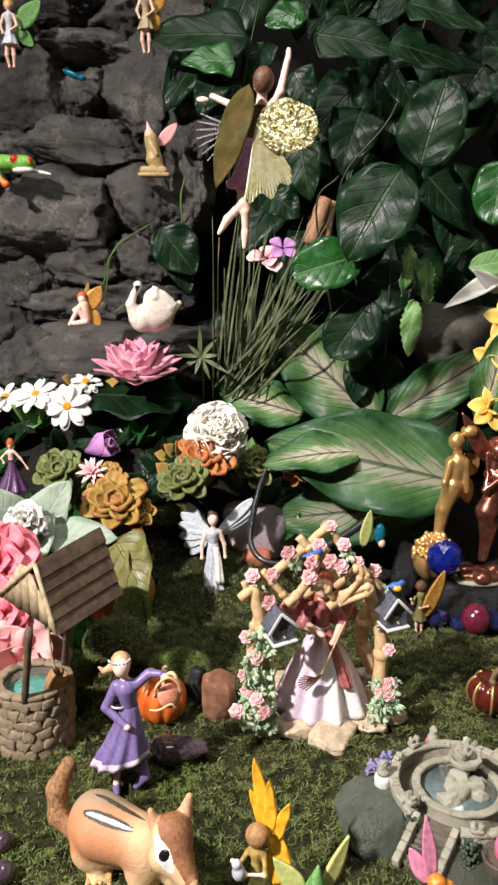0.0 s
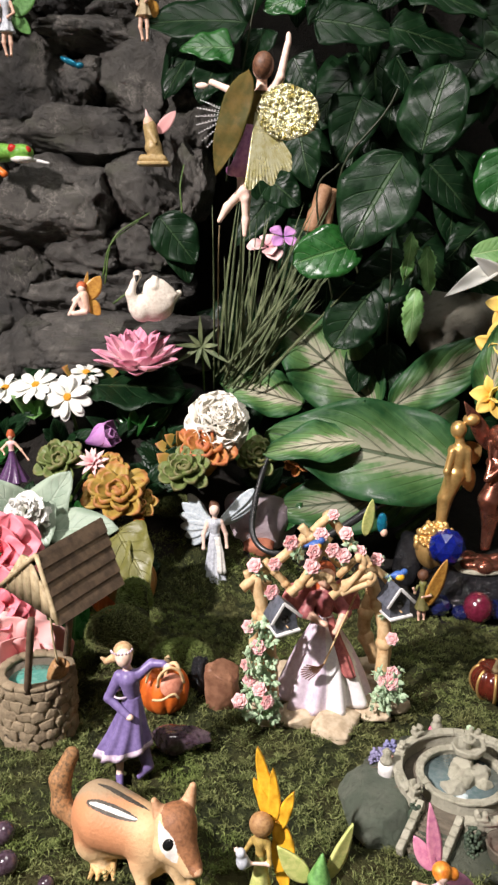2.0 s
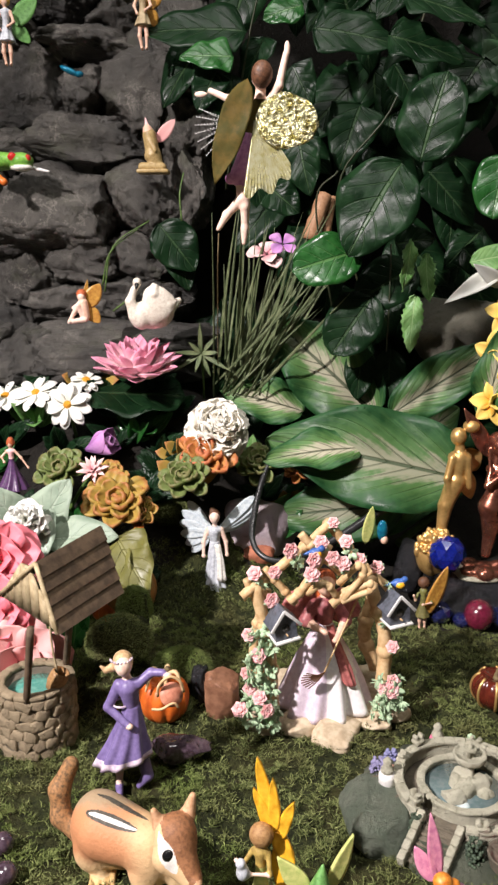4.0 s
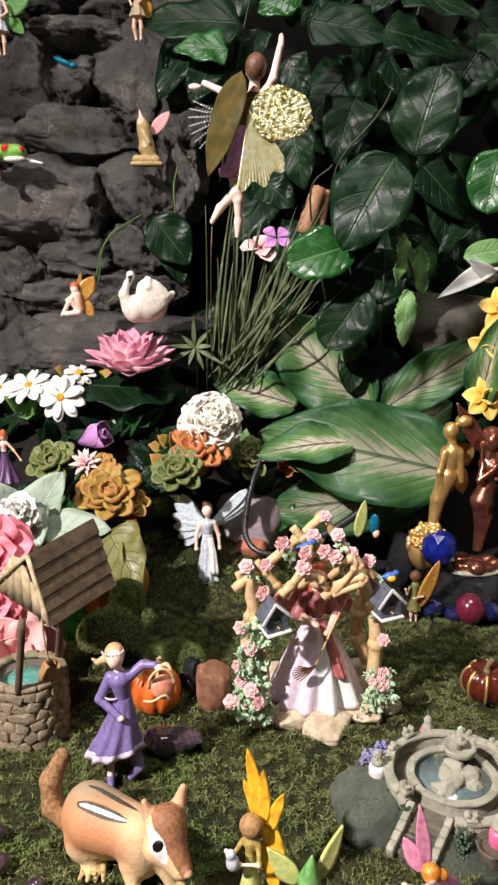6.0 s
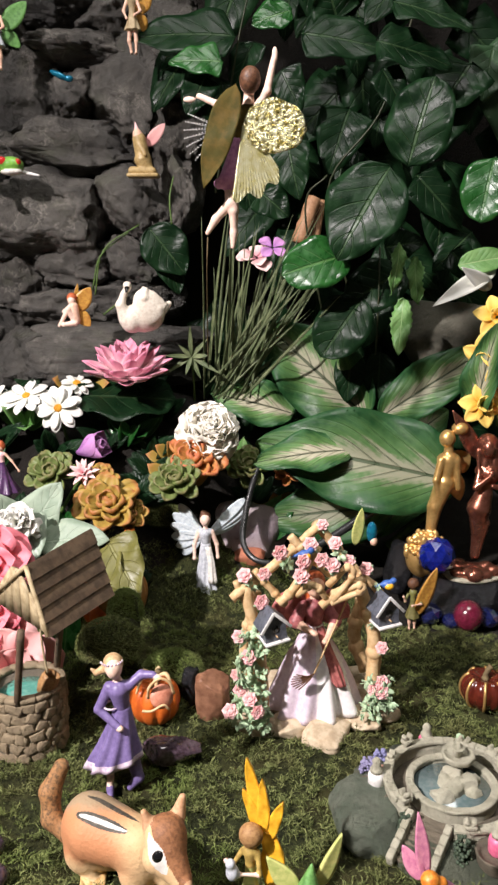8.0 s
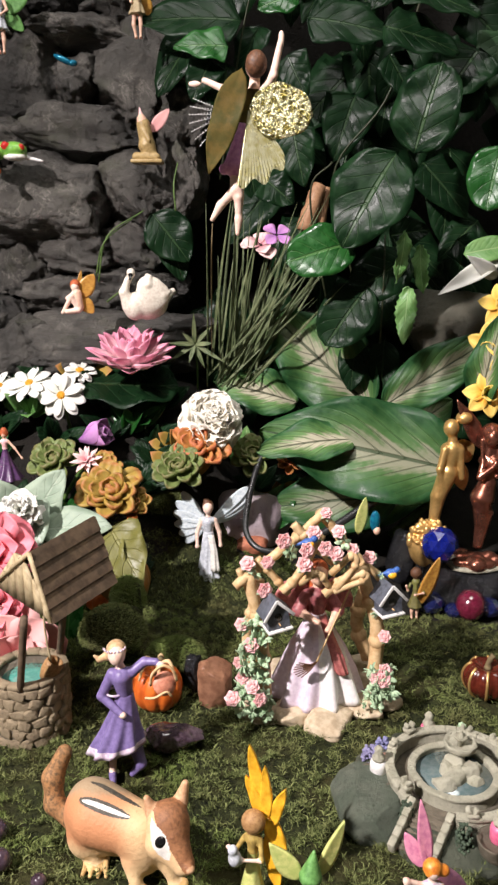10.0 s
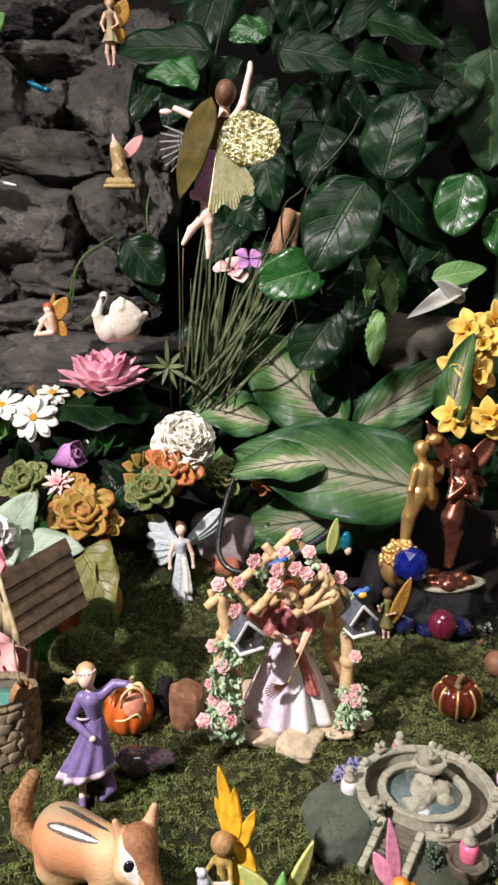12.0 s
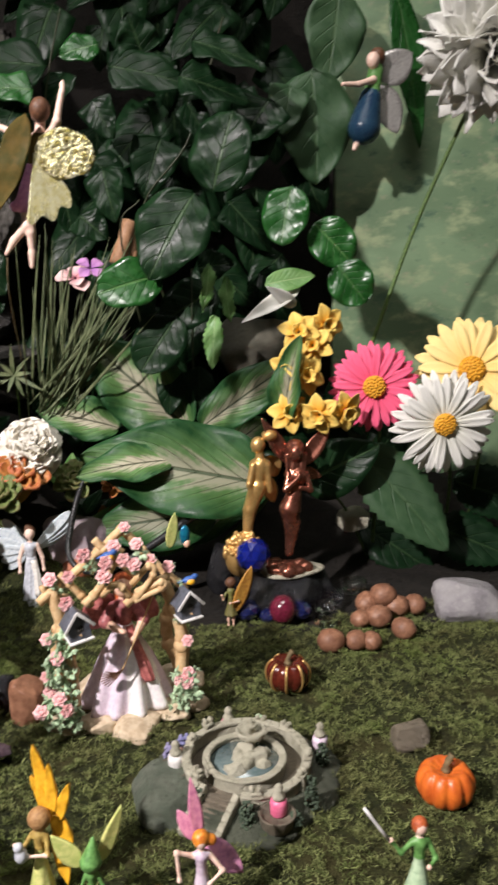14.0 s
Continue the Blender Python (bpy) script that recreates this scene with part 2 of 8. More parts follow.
OLIVE_WING = paint("olive_gauze", (0.05, 0.046, 0.01), (0.1, 0.066, 0.016), fine=90, coarse=40, rough=0.7, spec=0.12)
AMBER_WING = paint("amber_wing", (0.55, 0.3, 0.06), (0.36, 0.15, 0.03), coarse=60, rough=0.35)
FROG = paint("frog_green", (0.24, 0.5, 0.08), (0.12, 0.3, 0.05), rough=0.3)


def foil():
    m, t, b = nodes_of("gold_foil")
    v = node(t, "ShaderNodeTexVoronoi", [("Vector", node(t, "ShaderNodeTexCoord").outputs["Object"]), ("Scale", 260.0)])
    col = mixed(t, step(t, grain(t, 260), 0.4, 0.6), (0.92, 0.88, 0.58), (0.3, 0.25, 0.06))
    finish(t, b, col, 0.18, sums(t, "ADD", grain(t, 330, 2), sums(t, "MULTIPLY", v.outputs[0], 0.4)), 1.0, 0.004, 0.75)
    return m


FOIL = foil()
PLEAT = paint("pale_gold_lame", (0.92, 0.89, 0.6), (0.6, 0.54, 0.2), fine=200, coarse=70, rough=0.25, metal=0.6, bump=0.2)


def fur():
    """Chipmunk paint: russet haunch, cream chest and belly, grey-brown back."""
    m, t, b = nodes_of("chipmunk_fur")
    xyz = node(t, "ShaderNodeSeparateXYZ", [(0, node(t, "ShaderNodeTexCoord").outputs["Object"])])
    f = grain(t, 420, 4)
    soft = sums(t, "MULTIPLY", sums(t, "SUBTRACT", grain(t, 90, 3), 0.5), 0.014)
    x, z = sums(t, "ADD", xyz.outputs[0], soft), sums(t, "ADD", xyz.outputs[2], soft)
    y = xyz.outputs[1]
    col = mixed(t, step(t, x, -0.006, 0.026), (0.54, 0.24, 0.115), (0.68, 0.46, 0.25))
    col = mixed(t, step(t, z, 0.03, 0.012), col, (0.76, 0.54, 0.3))
    back = sums(t, "MULTIPLY", step(t, sums(t, "ADD", z, sums(t, "MULTIPLY", y, 0.7)), 0.056, 0.066), step(t, x, 0.03, 0.02))
    col = mixed(t, back, col, (0.36, 0.26, 0.16))
    col = mixed(t, step(t, f, 0.5, 0.8, 0.0, 0.35), col, (0.3, 0.15, 0.07))
    finish(t, b, col, 0.55, f, 0.6, 0.001, 0.0, 0.35)
    return m


FUR = fur()


def moss_floor():
    m, t, b = nodes_of("moss")
    g = grain(t, 14, 4)
    f = grain(t, 220, 6, rough=0.75)
    col = mixed(t, step(t, f, 0.32, 0.66), (0.007, 0.009, 0.004), (0.045, 0.052, 0.016))
    col = mixed(t, step(t, g, 0.42, 0.68, 0.0, 0.55), col, (0.07, 0.06, 0.02))
    finish(t, b, col, 0.9, f, 1.0, 0.004, 0.0, 0.2)
    return m


def moss_sprig():
    m, t, b = nodes_of("moss_sprig")
    r = node(t, "ShaderNodeNewGeometry").outputs["Random Per Island"]
    g = grain(t, 16, 3)
    k = grain(t, 7, 3)
    col = mixed(t, r, (0.05, 0.068, 0.018), (0.24, 0.265, 0.1))
    col = mixed(t, step(t, k, 0.5, 0.66, 0.0, 0.6), col, (0.14, 0.2, 0.042))
    col = mixed(t, step(t, g, 0.45, 0.7, 0.0, 0.55), col, (0.1, 0.08, 0.035))
    finish(t, b, col, 0.8, None, spec=0.2)
    return m


def mural():
    m, t, b = nodes_of("painted_mural")
    co = node(t, "ShaderNodeTexCoord").outputs["Object"]
    warp = node(t, "ShaderNodeVectorMath", [(0, co), (1, (1.0, 1.0, 1.8))], operation="MULTIPLY").outputs[0]
    a, c, d = grain(t, 5, 3, warp), grain(t, 16, 5, warp), grain(t, 60, 5, warp)
    col = mixed(t, step(t, a, 0.4, 0.6), (0.14, 0.22, 0.12), (0.2, 0.3, 0.17))
    col = mixed(t, step(t, c, 0.5, 0.68), col, (0.32, 0.39, 0.22))
    col = mixed(t, step(t, c, 0.42, 0.3), col, (0.08, 0.15, 0.09))
    col = mixed(t, step(t, d, 0.55, 0.75, 0.0, 0.6), col, (0.3, 0.3, 0.2))
    finish(t, b, col, 0.6, d, 0.3, 0.002)
    return m


MOSS, SPRIG, MURAL = moss_floor(), moss_sprig(), mural()
# Vine leaf copies: shade is put into IVY's colour, light into IVY_LIT's.
IVY = leafy("shaded_vine_leaf", (0.0045, 0.016, 0.006), (0.0095, 0.033, 0.0105), (0.045, 0.085, 0.035), 6, 0.36, relief=1.0, gloss=0.17)
IVY_LIT = leafy("lit_vine_leaf", (0.01, 0.062, 0.011), (0.024, 0.12, 0.022), (0.09, 0.2, 0.06), 6, 0.3, relief=0.8)
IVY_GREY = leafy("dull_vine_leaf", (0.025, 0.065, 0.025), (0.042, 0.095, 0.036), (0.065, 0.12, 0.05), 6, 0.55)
LIME_LEAF = leafy("lime_leaf", (0.1, 0.24, 0.06), (0.2, 0.36, 0.12), (0.35, 0.5, 0.22), 9, 0.5)
CANE = leafy("variegated_cane_leaf", (0.01, 0.05, 0.015), (0.03, 0.11, 0.03), (0.035, 0.05, 0.022), 8, 0.5, (0.46, 0.43, 0.31), 0.42, 1.9, gloss=0.35, relief=0.9)
SAGE = leafy("sage_leaf", (0.24, 0.31, 0.23), (0.34, 0.41, 0.31), (0.38, 0.45, 0.35), 6, 0.55)
OLIVE = leafy("olive_leaf", (0.12, 0.115, 0.025), (0.2, 0.19, 0.05), (0.26, 0.25, 0.09), 6, 0.5, relief=1.0)
BLADE = leafy("grass_blade", (0.07, 0.1, 0.04), (0.2, 0.23, 0.11), (0.34, 0.36, 0.2), 1, 0.5)
SUCC_OLIVE = petal("succulent_olive", (0.36, 0.23, 0.05), (0.2, 0.2, 0.045), (0.3, 0.25, 0.07), 0.5, (0.36, 0.15, 0.05), threads=12.0, relief=0.05)
SUCC_RUST = petal("succulent_rust", (0.48, 0.2, 0.06), (0.3, 0.2, 0.05), (0.4, 0.19, 0.06), 0.5, (0.45, 0.14, 0.06), threads=12.0, relief=0.05)
SUCC_GREEN = petal("succulent_green", (0.15, 0.19, 0.06), (0.17, 0.21, 0.08), (0.11, 0.15, 0.05), 0.45, (0.16, 0.15, 0.06), threads=12.0, relief=0.05)
LOTUS = petal("lotus_pink", (0.74, 0.27, 0.4), (0.88, 0.7, 0.7), (0.74, 0.32, 0.44), 0.55, threads=40.0, low=0.45, high=1.15)
DAISY = petal("daisy_white", (0.8, 0.79, 0.74), (0.7, 0.7, 0.6), (0.6, 0.6, 0.55), 0.6)
CARN = petal("carnation_cream", (0.86, 0.82, 0.73), (0.78, 0.7, 0.56), (0.8, 0.74, 0.62), 0.7, threads=20.0, relief=0.05)
GERB_PINK = petal("gerbera_pink", (0.88, 0.13, 0.25), (0.85, 0.1, 0.2), (0.75, 0.08, 0.17), 0.55)
GERB_YELLOW = petal("gerbera_yellow", (0.88, 0.68, 0.28), (0.86, 0.56, 0.16), (0.84, 0.56, 0.2), 0.55)
DAFF = petal("daffodil_yellow", (0.86, 0.62, 0.16), (0.82, 0.42, 0.04), (0.8, 0.5, 0.1), 0.5)
VIOLET = petal("violet_bloom", (0.55, 0.26, 0.55), (0.36, 0.14, 0.42), (0.6, 0.34, 0.6), 0.55, threads=20.0, relief=0.05)
ORCHID = paint("orchid_paint", (0.74, 0.36, 0.6), (0.55, 0.2, 0.46), rough=0.4)
BLUSH = petal("blush_bloom", (0.85, 0.6, 0.58), (0.7, 0.3, 0.35), (0.8, 0.45, 0.45), 0.55)
BIG_PINK = petal("coral_pink_bloom", (0.84, 0.24, 0.29), (0.72, 0.13, 0.18), (0.78, 0.18, 0.24), 0.5, threads=14.0, relief=0.05)
SALMON = petal("salmon_bloom", (0.8, 0.44, 0.42), (0.68, 0.3, 0.3), (0.74, 0.37, 0.36), 0.5, threads=14.0, relief=0.05)


# ---- building ----
def mesh_of(bm, name="shape"):
    me = bpy.data.meshes.new(name)
    bm.normal_update()
    bm.to_mesh(me)
    bm.free()
    me.polygons.foreach_set("use_smooth", [True] * len(me.polygons))
    return me


def world_of(ob):
    m = ob.matrix_basis.copy()
    while ob.parent:
        ob = ob.parent
        m = ob.matrix_basis @ m
    return m


def put(name, data, materials, parent=None, label="", m=None, free=True):
    """Links a bmesh or mesh as one object. With a parent, its points are in the parent's space, or with free=False in the world's."""
    me = mesh_of(data, name) if isinstance(data, bmesh.types.BMesh) else data
    if not me.materials:
        for k in materials if isinstance(materials, (list, tuple)) else [materials]:
            me.materials.append(k)
    ob = new(name, me)
    if parent is not None:
        ob.parent = parent
        ob.matrix_basis = (m or Matrix()) if free else world_of(parent).inverted() @ (m or Matrix())
    elif m is not None:
        ob.matrix_basis = m
    return tagged(ob, label) if label else ob


def part(name, data, material, parent, label="", m=None, free=True):
    return put(name, data, material, parent, label, m, free)


def thing(name, place, label, category, group="", kind="", turn=0.0):
    ob = new(name)
    ob.empty_display_size = 0.01
    ob.matrix_basis = pose(*place, 0, 0, turn)
    return tagged(ob, label, category, group, kind)


def ball(bm, c, r, m=None, u=16, v=10, index=0):
    r = (r, r, r) if isinstance(r, (int, float)) else r
    mat = Matrix.Translation(c) @ (m or Matrix()) @ Matrix.Diagonal((*r, 1))
    made = bmesh.ops.create_uvsphere(bm, u_segments=u, v_segments=v, radius=1, matrix=mat)
    for f in {f for x in made["verts"] for f in x.link_faces}:
        f.material_index = index
    return made["verts"]


def block(bm, c, size, m=None, bevel=0.0, index=0):
    mat = Matrix.Translation(c) @ (m or Matrix()) @ Matrix.Diagonal((*size, 1))
    made = bmesh.ops.create_cube(bm, size=1, matrix=mat)
    faces = {f for x in made["verts"] for f in x.link_faces}
    for f in faces:
        f.material_index = index
    if bevel:
        edges = {e for f in faces for e in f.edges}
        out = bmesh.ops.bevel(bm, geom=list(edges), offset=bevel, segments=2, affect="EDGES", profile=0.5)
        for f in out["faces"]:
            f.material_index = index


def ring_skin(bm, rings, closed_ends=True, index=0):
    loops = [[bm.verts.new(p) for p in r] for r in rings]
    n = len(loops[0])
    for a, b in zip(loops, loops[1:]):
        for i in range(n):
            bm.faces.new((a[i], a[(i + 1) % n], b[(i + 1) % n], b[i])).material_index = index
    if closed_ends:
        bm.faces.new(loops[0][::-1]).material_index = index
        bm.faces.new(loops[-1]).material_index = index


def turned(bm, profile, c=(0, 0, 0), n=28, index=0, wob=None):
    """A turned body: rows of radius and height about a vertical axis; wob(angle, height) scales the radius."""
    rings = []
    for r, z in profile:
        rings.append([(c[0] + r * (wob(a, z) if wob else 1) * math.cos(a), c[1] + r * (wob(a, z) if wob else 1) * math.sin(a), c[2] + z)
                      for a in (2 * math.pi * i / n for i in range(n))])
    ring_skin(bm, rings, True, index)


def curve_points(points, n):
    """Points along a smooth line through those given."""
    pts = [Vector(p) for p in points]
    if len(pts) == 2:
        return [pts[0].lerp(pts[1], i / n) for i in range(n + 1)]
    ext = [2 * pts[0] - pts[1], *pts, 2 * pts[-1] - pts[-2]]
    out = []
    for i in range(n + 1):
        s = min(i / n * (len(pts) - 1), len(pts) - 1 - 1e-6)
        k, f = int(s), s - int(s)
        a, b, c, d = ext[k:k + 4]
        out.append(0.5 * (2 * b + (c - a) * f + (2 * a - 5 * b + 4 * c - d) * f * f + (3 * b - a - 3 * c + d) * f ** 3))
    return out


def tube(bm, points, radii, n=14, sides=8, index=0, rough=0.0):
    line = curve_points(points, n)
    radii = radii if isinstance(radii, (list, tuple)) else (radii, radii)
    rings, side = [], None
    for i, p in enumerate(line):
        way = (line[min(i + 1, n)] - line[max(i - 1, 0)]).normalized()
        side = way.orthogonal() if side is None else side - way * side.dot(way)
        side.normalize()
        up = way.cross(side)
        s = i / n * (len(radii) - 1)
        k = min(int(s), len(radii) - 2)
        r = radii[k] + (radii[k + 1] - radii[k]) * (s - k)
        rings.append([p + (side * math.cos(a) + up * math.sin(a)) * r * (1 + rough * (noise.noise(p * 300 + Vector((j, 0, 0))))) for j, a in
                      enumerate(2 * math.pi * j / sides for j in range(sides))])
    ring_skin(bm, rings, True, index)


def outline(kind, u):
    """Half-width of a leaf at u, from its base (0) to its tip (1); the widest is 1."""
    if kind == "lance":
        return math.sin(math.pi * u ** 0.75) ** 0.9
    if kind == "round":
        return max(0.0, 1 - (2 * u - 1) ** 2) ** 0.5 * (1 - 0.12 * u)
    if kind == "heart":
        return min(1.0, (u * 9) ** 0.6) * max(0.0, 1 - u ** 2.2) ** 0.75
    if kind == "blade":
        return min(1.0, 0.6 + u * 2) * (1 - u ** 3)
    if kind == "fleshy":
        return max(0.05, 1 - ((u - 0.64) / 0.36) ** 2) ** 0.5 if u > 0.64 else 0.3 + 0.7 * math.sin(math.pi / 2 * u / 0.64)
    if kind == "spoon":
        return math.sin(math.pi * min(1.0, 0.06 + u * 0.94) ** 1.7) ** 0.7 * 0.96 + 0.04 * (1 - u)
    return math.sin(math.pi * u ** 0.8) ** 0.7


def leaf(length, width, kind="ovate", droop=0.15, fold=0.15, wave=0.0, teeth=0.0, nu=12, nv=6, thick=0.0006, seed=0, cup=0.0):
    """A leaf of that length along x, facing z: droop bends it down, fold lifts its two halves, wave ripples its edge."""
    bm = bmesh.new()
    uv = bm.loops.layers.uv.new("UVMap")
    coords = {}

    def sheet(off):
        grid = []
        for i in range(nu + 1):
            u = i / nu
            w = max(outline(kind, u), 0.015) * width / 2
            row = []
            for j in range(nv + 1):
                v = 2 * j / nv - 1
                tooth = 1 + teeth * (i % 2) * (abs(v) > 0.9)
                x = length * u - (teeth * length * 0.04 * (i % 2) if abs(v) > 0.9 else 0)
                z = -droop * length * u * u + fold * abs(v) * w + wave * width * abs(v) * math.sin(u * 14 + 2 * v + seed) * 0.5 + cup * length * (v * v - 0.3) * (w / max(width, 1e-6))
                p = bm.verts.new((x, v * w * tooth, z + off))
                coords[p] = (u, j / nv)
                row.append(p)
            grid.append(row)
        return grid

    top, low = sheet(thick / 2), sheet(-thick / 2)
    for i in range(nu):
        for j in range(nv):
            bm.faces.new((top[i][j], top[i + 1][j], top[i + 1][j + 1], top[i][j + 1]))
            bm.faces.new((low[i][j + 1], low[i + 1][j + 1], low[i + 1][j], low[i][j]))
        for j, flip in ((0, False), (nv, True)):
            q = (top[i][j], low[i][j], low[i + 1][j], top[i + 1][j])
            bm.faces.new(q[::-1] if flip else q)
    for i, flip in ((0, True), (nu, False)):
        for j in range(nv):
            q = (top[i][j], low[i][j], low[i][j + 1], top[i][j + 1])
            bm.faces.new(q[::-1] if flip else q)
    for f in bm.faces:
        for loop in f.loops:
            loop[uv].uv = coords[loop.vert]
    return bm


def laid(base, tip, facing):
    """The pose of a leaf that runs from base to tip and shows its face towards facing."""
    x = (Vector(tip) - Vector(base)).normalized()
    z = Vector(facing) - x * Vector(facing).dot(x)
    z.normalize()
    y = z.cross(x)
    return Matrix.Translation(base) @ Matrix((x, y, z)).transposed().to_4x4()


def leaf_from(base, tip, facing, width, material, parent, kind="ovate", name="leaf", **shape):
    length = (Vector(tip) - Vector(base)).length
    return part(name, leaf(length, width, kind, **shape), material, parent, "", laid(base, tip, facing), False)


# ---- soft solids ----
def solid(prims, step_size, blend=0.0, floor=None):
    """A smooth skin round blended prims: ("cap", p, q, r0, r1, material) tapered rods, ("egg", c, radii, material[, turn]) and
    ("skirt", p, q, r0, r1, folds, depth, material). Each face takes the nearest prim's material."""
    lo, hi = np.full(3, 1e9), np.full(3, -1e9)
    for k in prims:
        ps, r = ([k[1]], max(k[2])) if k[0] == "egg" else ([k[1], k[2]], max(k[3], k[4]) * 1.15)
        for p in ps:
            lo, hi = np.minimum(lo, np.array(p) - r), np.maximum(hi, np.array(p) + r)
    lo, hi = lo - 2 * step_size, hi + 2 * step_size
    n = np.ceil((hi - lo) / step_size).astype(int) + 1
    axes = [lo[i] + step_size * np.arange(n[i]) for i in range(3)]

    def far(k, q):
        if k[0] == "egg":
            d = q - np.array(k[1])
            if len(k) > 4:
                d = d @ np.array(k[4].to_3x3())
            r = np.array(k[2])
            a = np.linalg.norm(d / r, axis=-1)
            return (a - 1) * a / np.maximum(np.linalg.norm(d / r ** 2, axis=-1), 1e-9)
        p, e = np.array(k[1]), np.array(k[2]) - np.array(k[1])
        h = np.clip(((q - p) @ e) / (e @ e), 0, 1)
        d = q - p - h[..., None] * e
        r = k[3] + (k[4] - k[3]) * h
        if k[0] == "skirt":
            r = k[3] + (k[4] - k[3]) * h ** 1.3
            r = r * (1 + k[6] * h * np.cos(k[5] * np.arctan2(d[..., 1], d[..., 0]) + 3 * h))
            return np.maximum(np.maximum(np.linalg.norm(d[..., :2], axis=-1) - r, k[2][2] - q[..., 2]), q[..., 2] - k[1][2])
        return np.linalg.norm(d, axis=-1) - r

    q = np.stack(np.meshgrid(*axes, indexing="ij"), -1)
    field = np.full(q.shape[:3], 1.0)
    reach = blend + 3 * step_size
    for k in prims:
        ps, r = (np.array([k[1]]), max(k[2])) if k[0] == "egg" else (np.array([k[1], k[2]]), max(k[3], k[4]) * 1.15)
        i0 = np.clip(np.floor((ps.min(0) - r - reach - lo) / step_size).astype(int), 0, n - 1)
        i1 = np.clip(np.ceil((ps.max(0) + r + reach - lo) / step_size).astype(int) + 1, 1, n)
        zone = tuple(slice(u, v) for u, v in zip(i0, i1))
        d, was = far(k, q[zone]), field[zone]
        if blend:
            h = np.clip(0.5 + 0.5 * (was - d) / blend, 0, 1)
            field[zone] = was * (1 - h) + d * h - blend * h * (1 - h)
        else:
            field[zone] = np.minimum(was, d)
    if floor is not None:
        field = np.maximum(field, floor - q[..., 2])
    # surface nets: one point in each cell that the skin crosses
    s = field < 0
    count, total = np.zeros(n - 1), np.zeros((*(n - 1), 3))
    corners = [(i, j, k) for i in (0, 1) for j in (0, 1) for k in (0, 1)]
    cut = lambda a, c: a[c[0]:n[0] - 1 + c[0], c[1]:n[1] - 1 + c[1], c[2]:n[2] - 1 + c[2]]
    for a in corners:
        for axis in range(3):
            if a[axis] == 0:
                b = tuple(v + (i == axis) for i, v in enumerate(a))
                fa, fb = cut(field, a), cut(field, b)
                hit = cut(s, a) != cut(s, b)
                w = np.where(hit, fa / np.where(hit, fa - fb, 1), 0)
                for i in range(3):
                    total[..., i] += hit * (a[i] + (w if i == axis else 0))
                count += hit
    cell = count > 0
    ids = np.full(n - 1, -1)
    ids[cell] = np.arange(cell.sum())
    where = np.argwhere(cell)
    verts = lo + step_size * (where + total[cell] / count[cell][:, None])
    faces = []
    for axis in range(3):
        u, v = (axis + 1) % 3, (axis + 2) % 3
        a = [slice(1, -1)] * 3
        b = [slice(1, -1)] * 3
        a[axis], b[axis] = slice(0, -1), slice(1, None)
        cross = s[tuple(a)] != s[tuple(b)]
        inside = s[tuple(a)][cross]
        at = np.argwhere(cross) + 1
        at[:, axis] -= 1
        quad = []
        for du, dv in ((-1, -1), (0, -1), (0, 0), (-1, 0)):
            c = at.copy()
            c[:, u] += du
            c[:, v] += dv
            quad.append(ids[tuple(c.T)])
        quad = np.stack(quad, -1)
        quad[~inside] = quad[~inside][:, ::-1]
        faces.append(quad)
    faces = np.concatenate(faces)
    faces = faces[(faces >= 0).all(1)]
    mids = verts[faces].mean(1)
    index = np.argmin(np.stack([far(k, mids) for k in prims]), 0)
    slot = np.array([k[3] if k[0] == "egg" else k[-1] for k in prims])[index]
    me = bpy.data.meshes.new("solid")
    me.from_pydata(verts.tolist(), [], faces.tolist())
    me.polygons.foreach_set("material_index", slot.astype(np.int32))
    bm = bmesh.new()
    bm.from_mesh(me)
    bpy.data.meshes.remove(me)
    return bm


def gown(bm, levels, folds, depth, index, trim=None, n=112, white=None, twist=0.5):
    """A long skirt: rows of centre x, y, height, half-widths and tilt, from the waist down, with folds that deepen to the hem.
    trim: material of the hem band; white: (from, to, material) of one panel, by angle in turns."""
    rows = []
    for k in range(len(levels) - 1):
        for i in range(6):
            f = i / 6
            rows.append([p + (q - p) * f for p, q in zip(levels[k], levels[k + 1])])
    rows.append(list(levels[-1]))
    start = len(bm.faces)
    rings = []
    for i, (cx, cy, z, rx, ry, tilt) in enumerate(rows):
        s = i / (len(rows) - 1)
        ring = []
        for j in range(n):
            a = 2 * math.pi * j / n
            c = math.cos(folds * a + twist * 4 * s) + 0.45 * math.cos((folds - 3) * a - 2 * s + 1)
            k = 1 + depth * s ** 1.2 * math.copysign(abs(c) ** 0.8, c)
            x, y = rx * k * math.cos(a), ry * k * math.sin(a)
            ring.append((cx + x, cy + y, z + tilt * x + 0.0008 * s * c))
        rings.append(ring)
    ring_skin(bm, rings, True, index)
    bm.faces.ensure_lookup_table()
    for k, f in enumerate(bm.faces[start:start + n * (len(rows) - 1)]):
        row, col = divmod(k, n)
        if white and white[0] <= col / n <= white[1] + 0.06 * (1 - row / len(rows)):
            f.material_index = white[2]
        if trim is not None and row >= len(rows) - 3:
            f.material_index = trim


def wing(bm, base, tip, facing, width, index, kind="ovate", **shape):
    """Adds a wing to a figure's mesh."""
    w = leaf((Vector(tip) - Vector(base)).length, width, kind, **({"thick": 0.001, "droop": 0.05, "fold": 0.05} | shape))
    me = bpy.data.meshes.new("wing")
    w.transform(laid(base, tip, facing))
    for f in w.faces:
        f.material_index = index
    w.to_mesh(me)
    w.free()
    bm.from_mesh(me)
    bpy.data.meshes.remove(me)


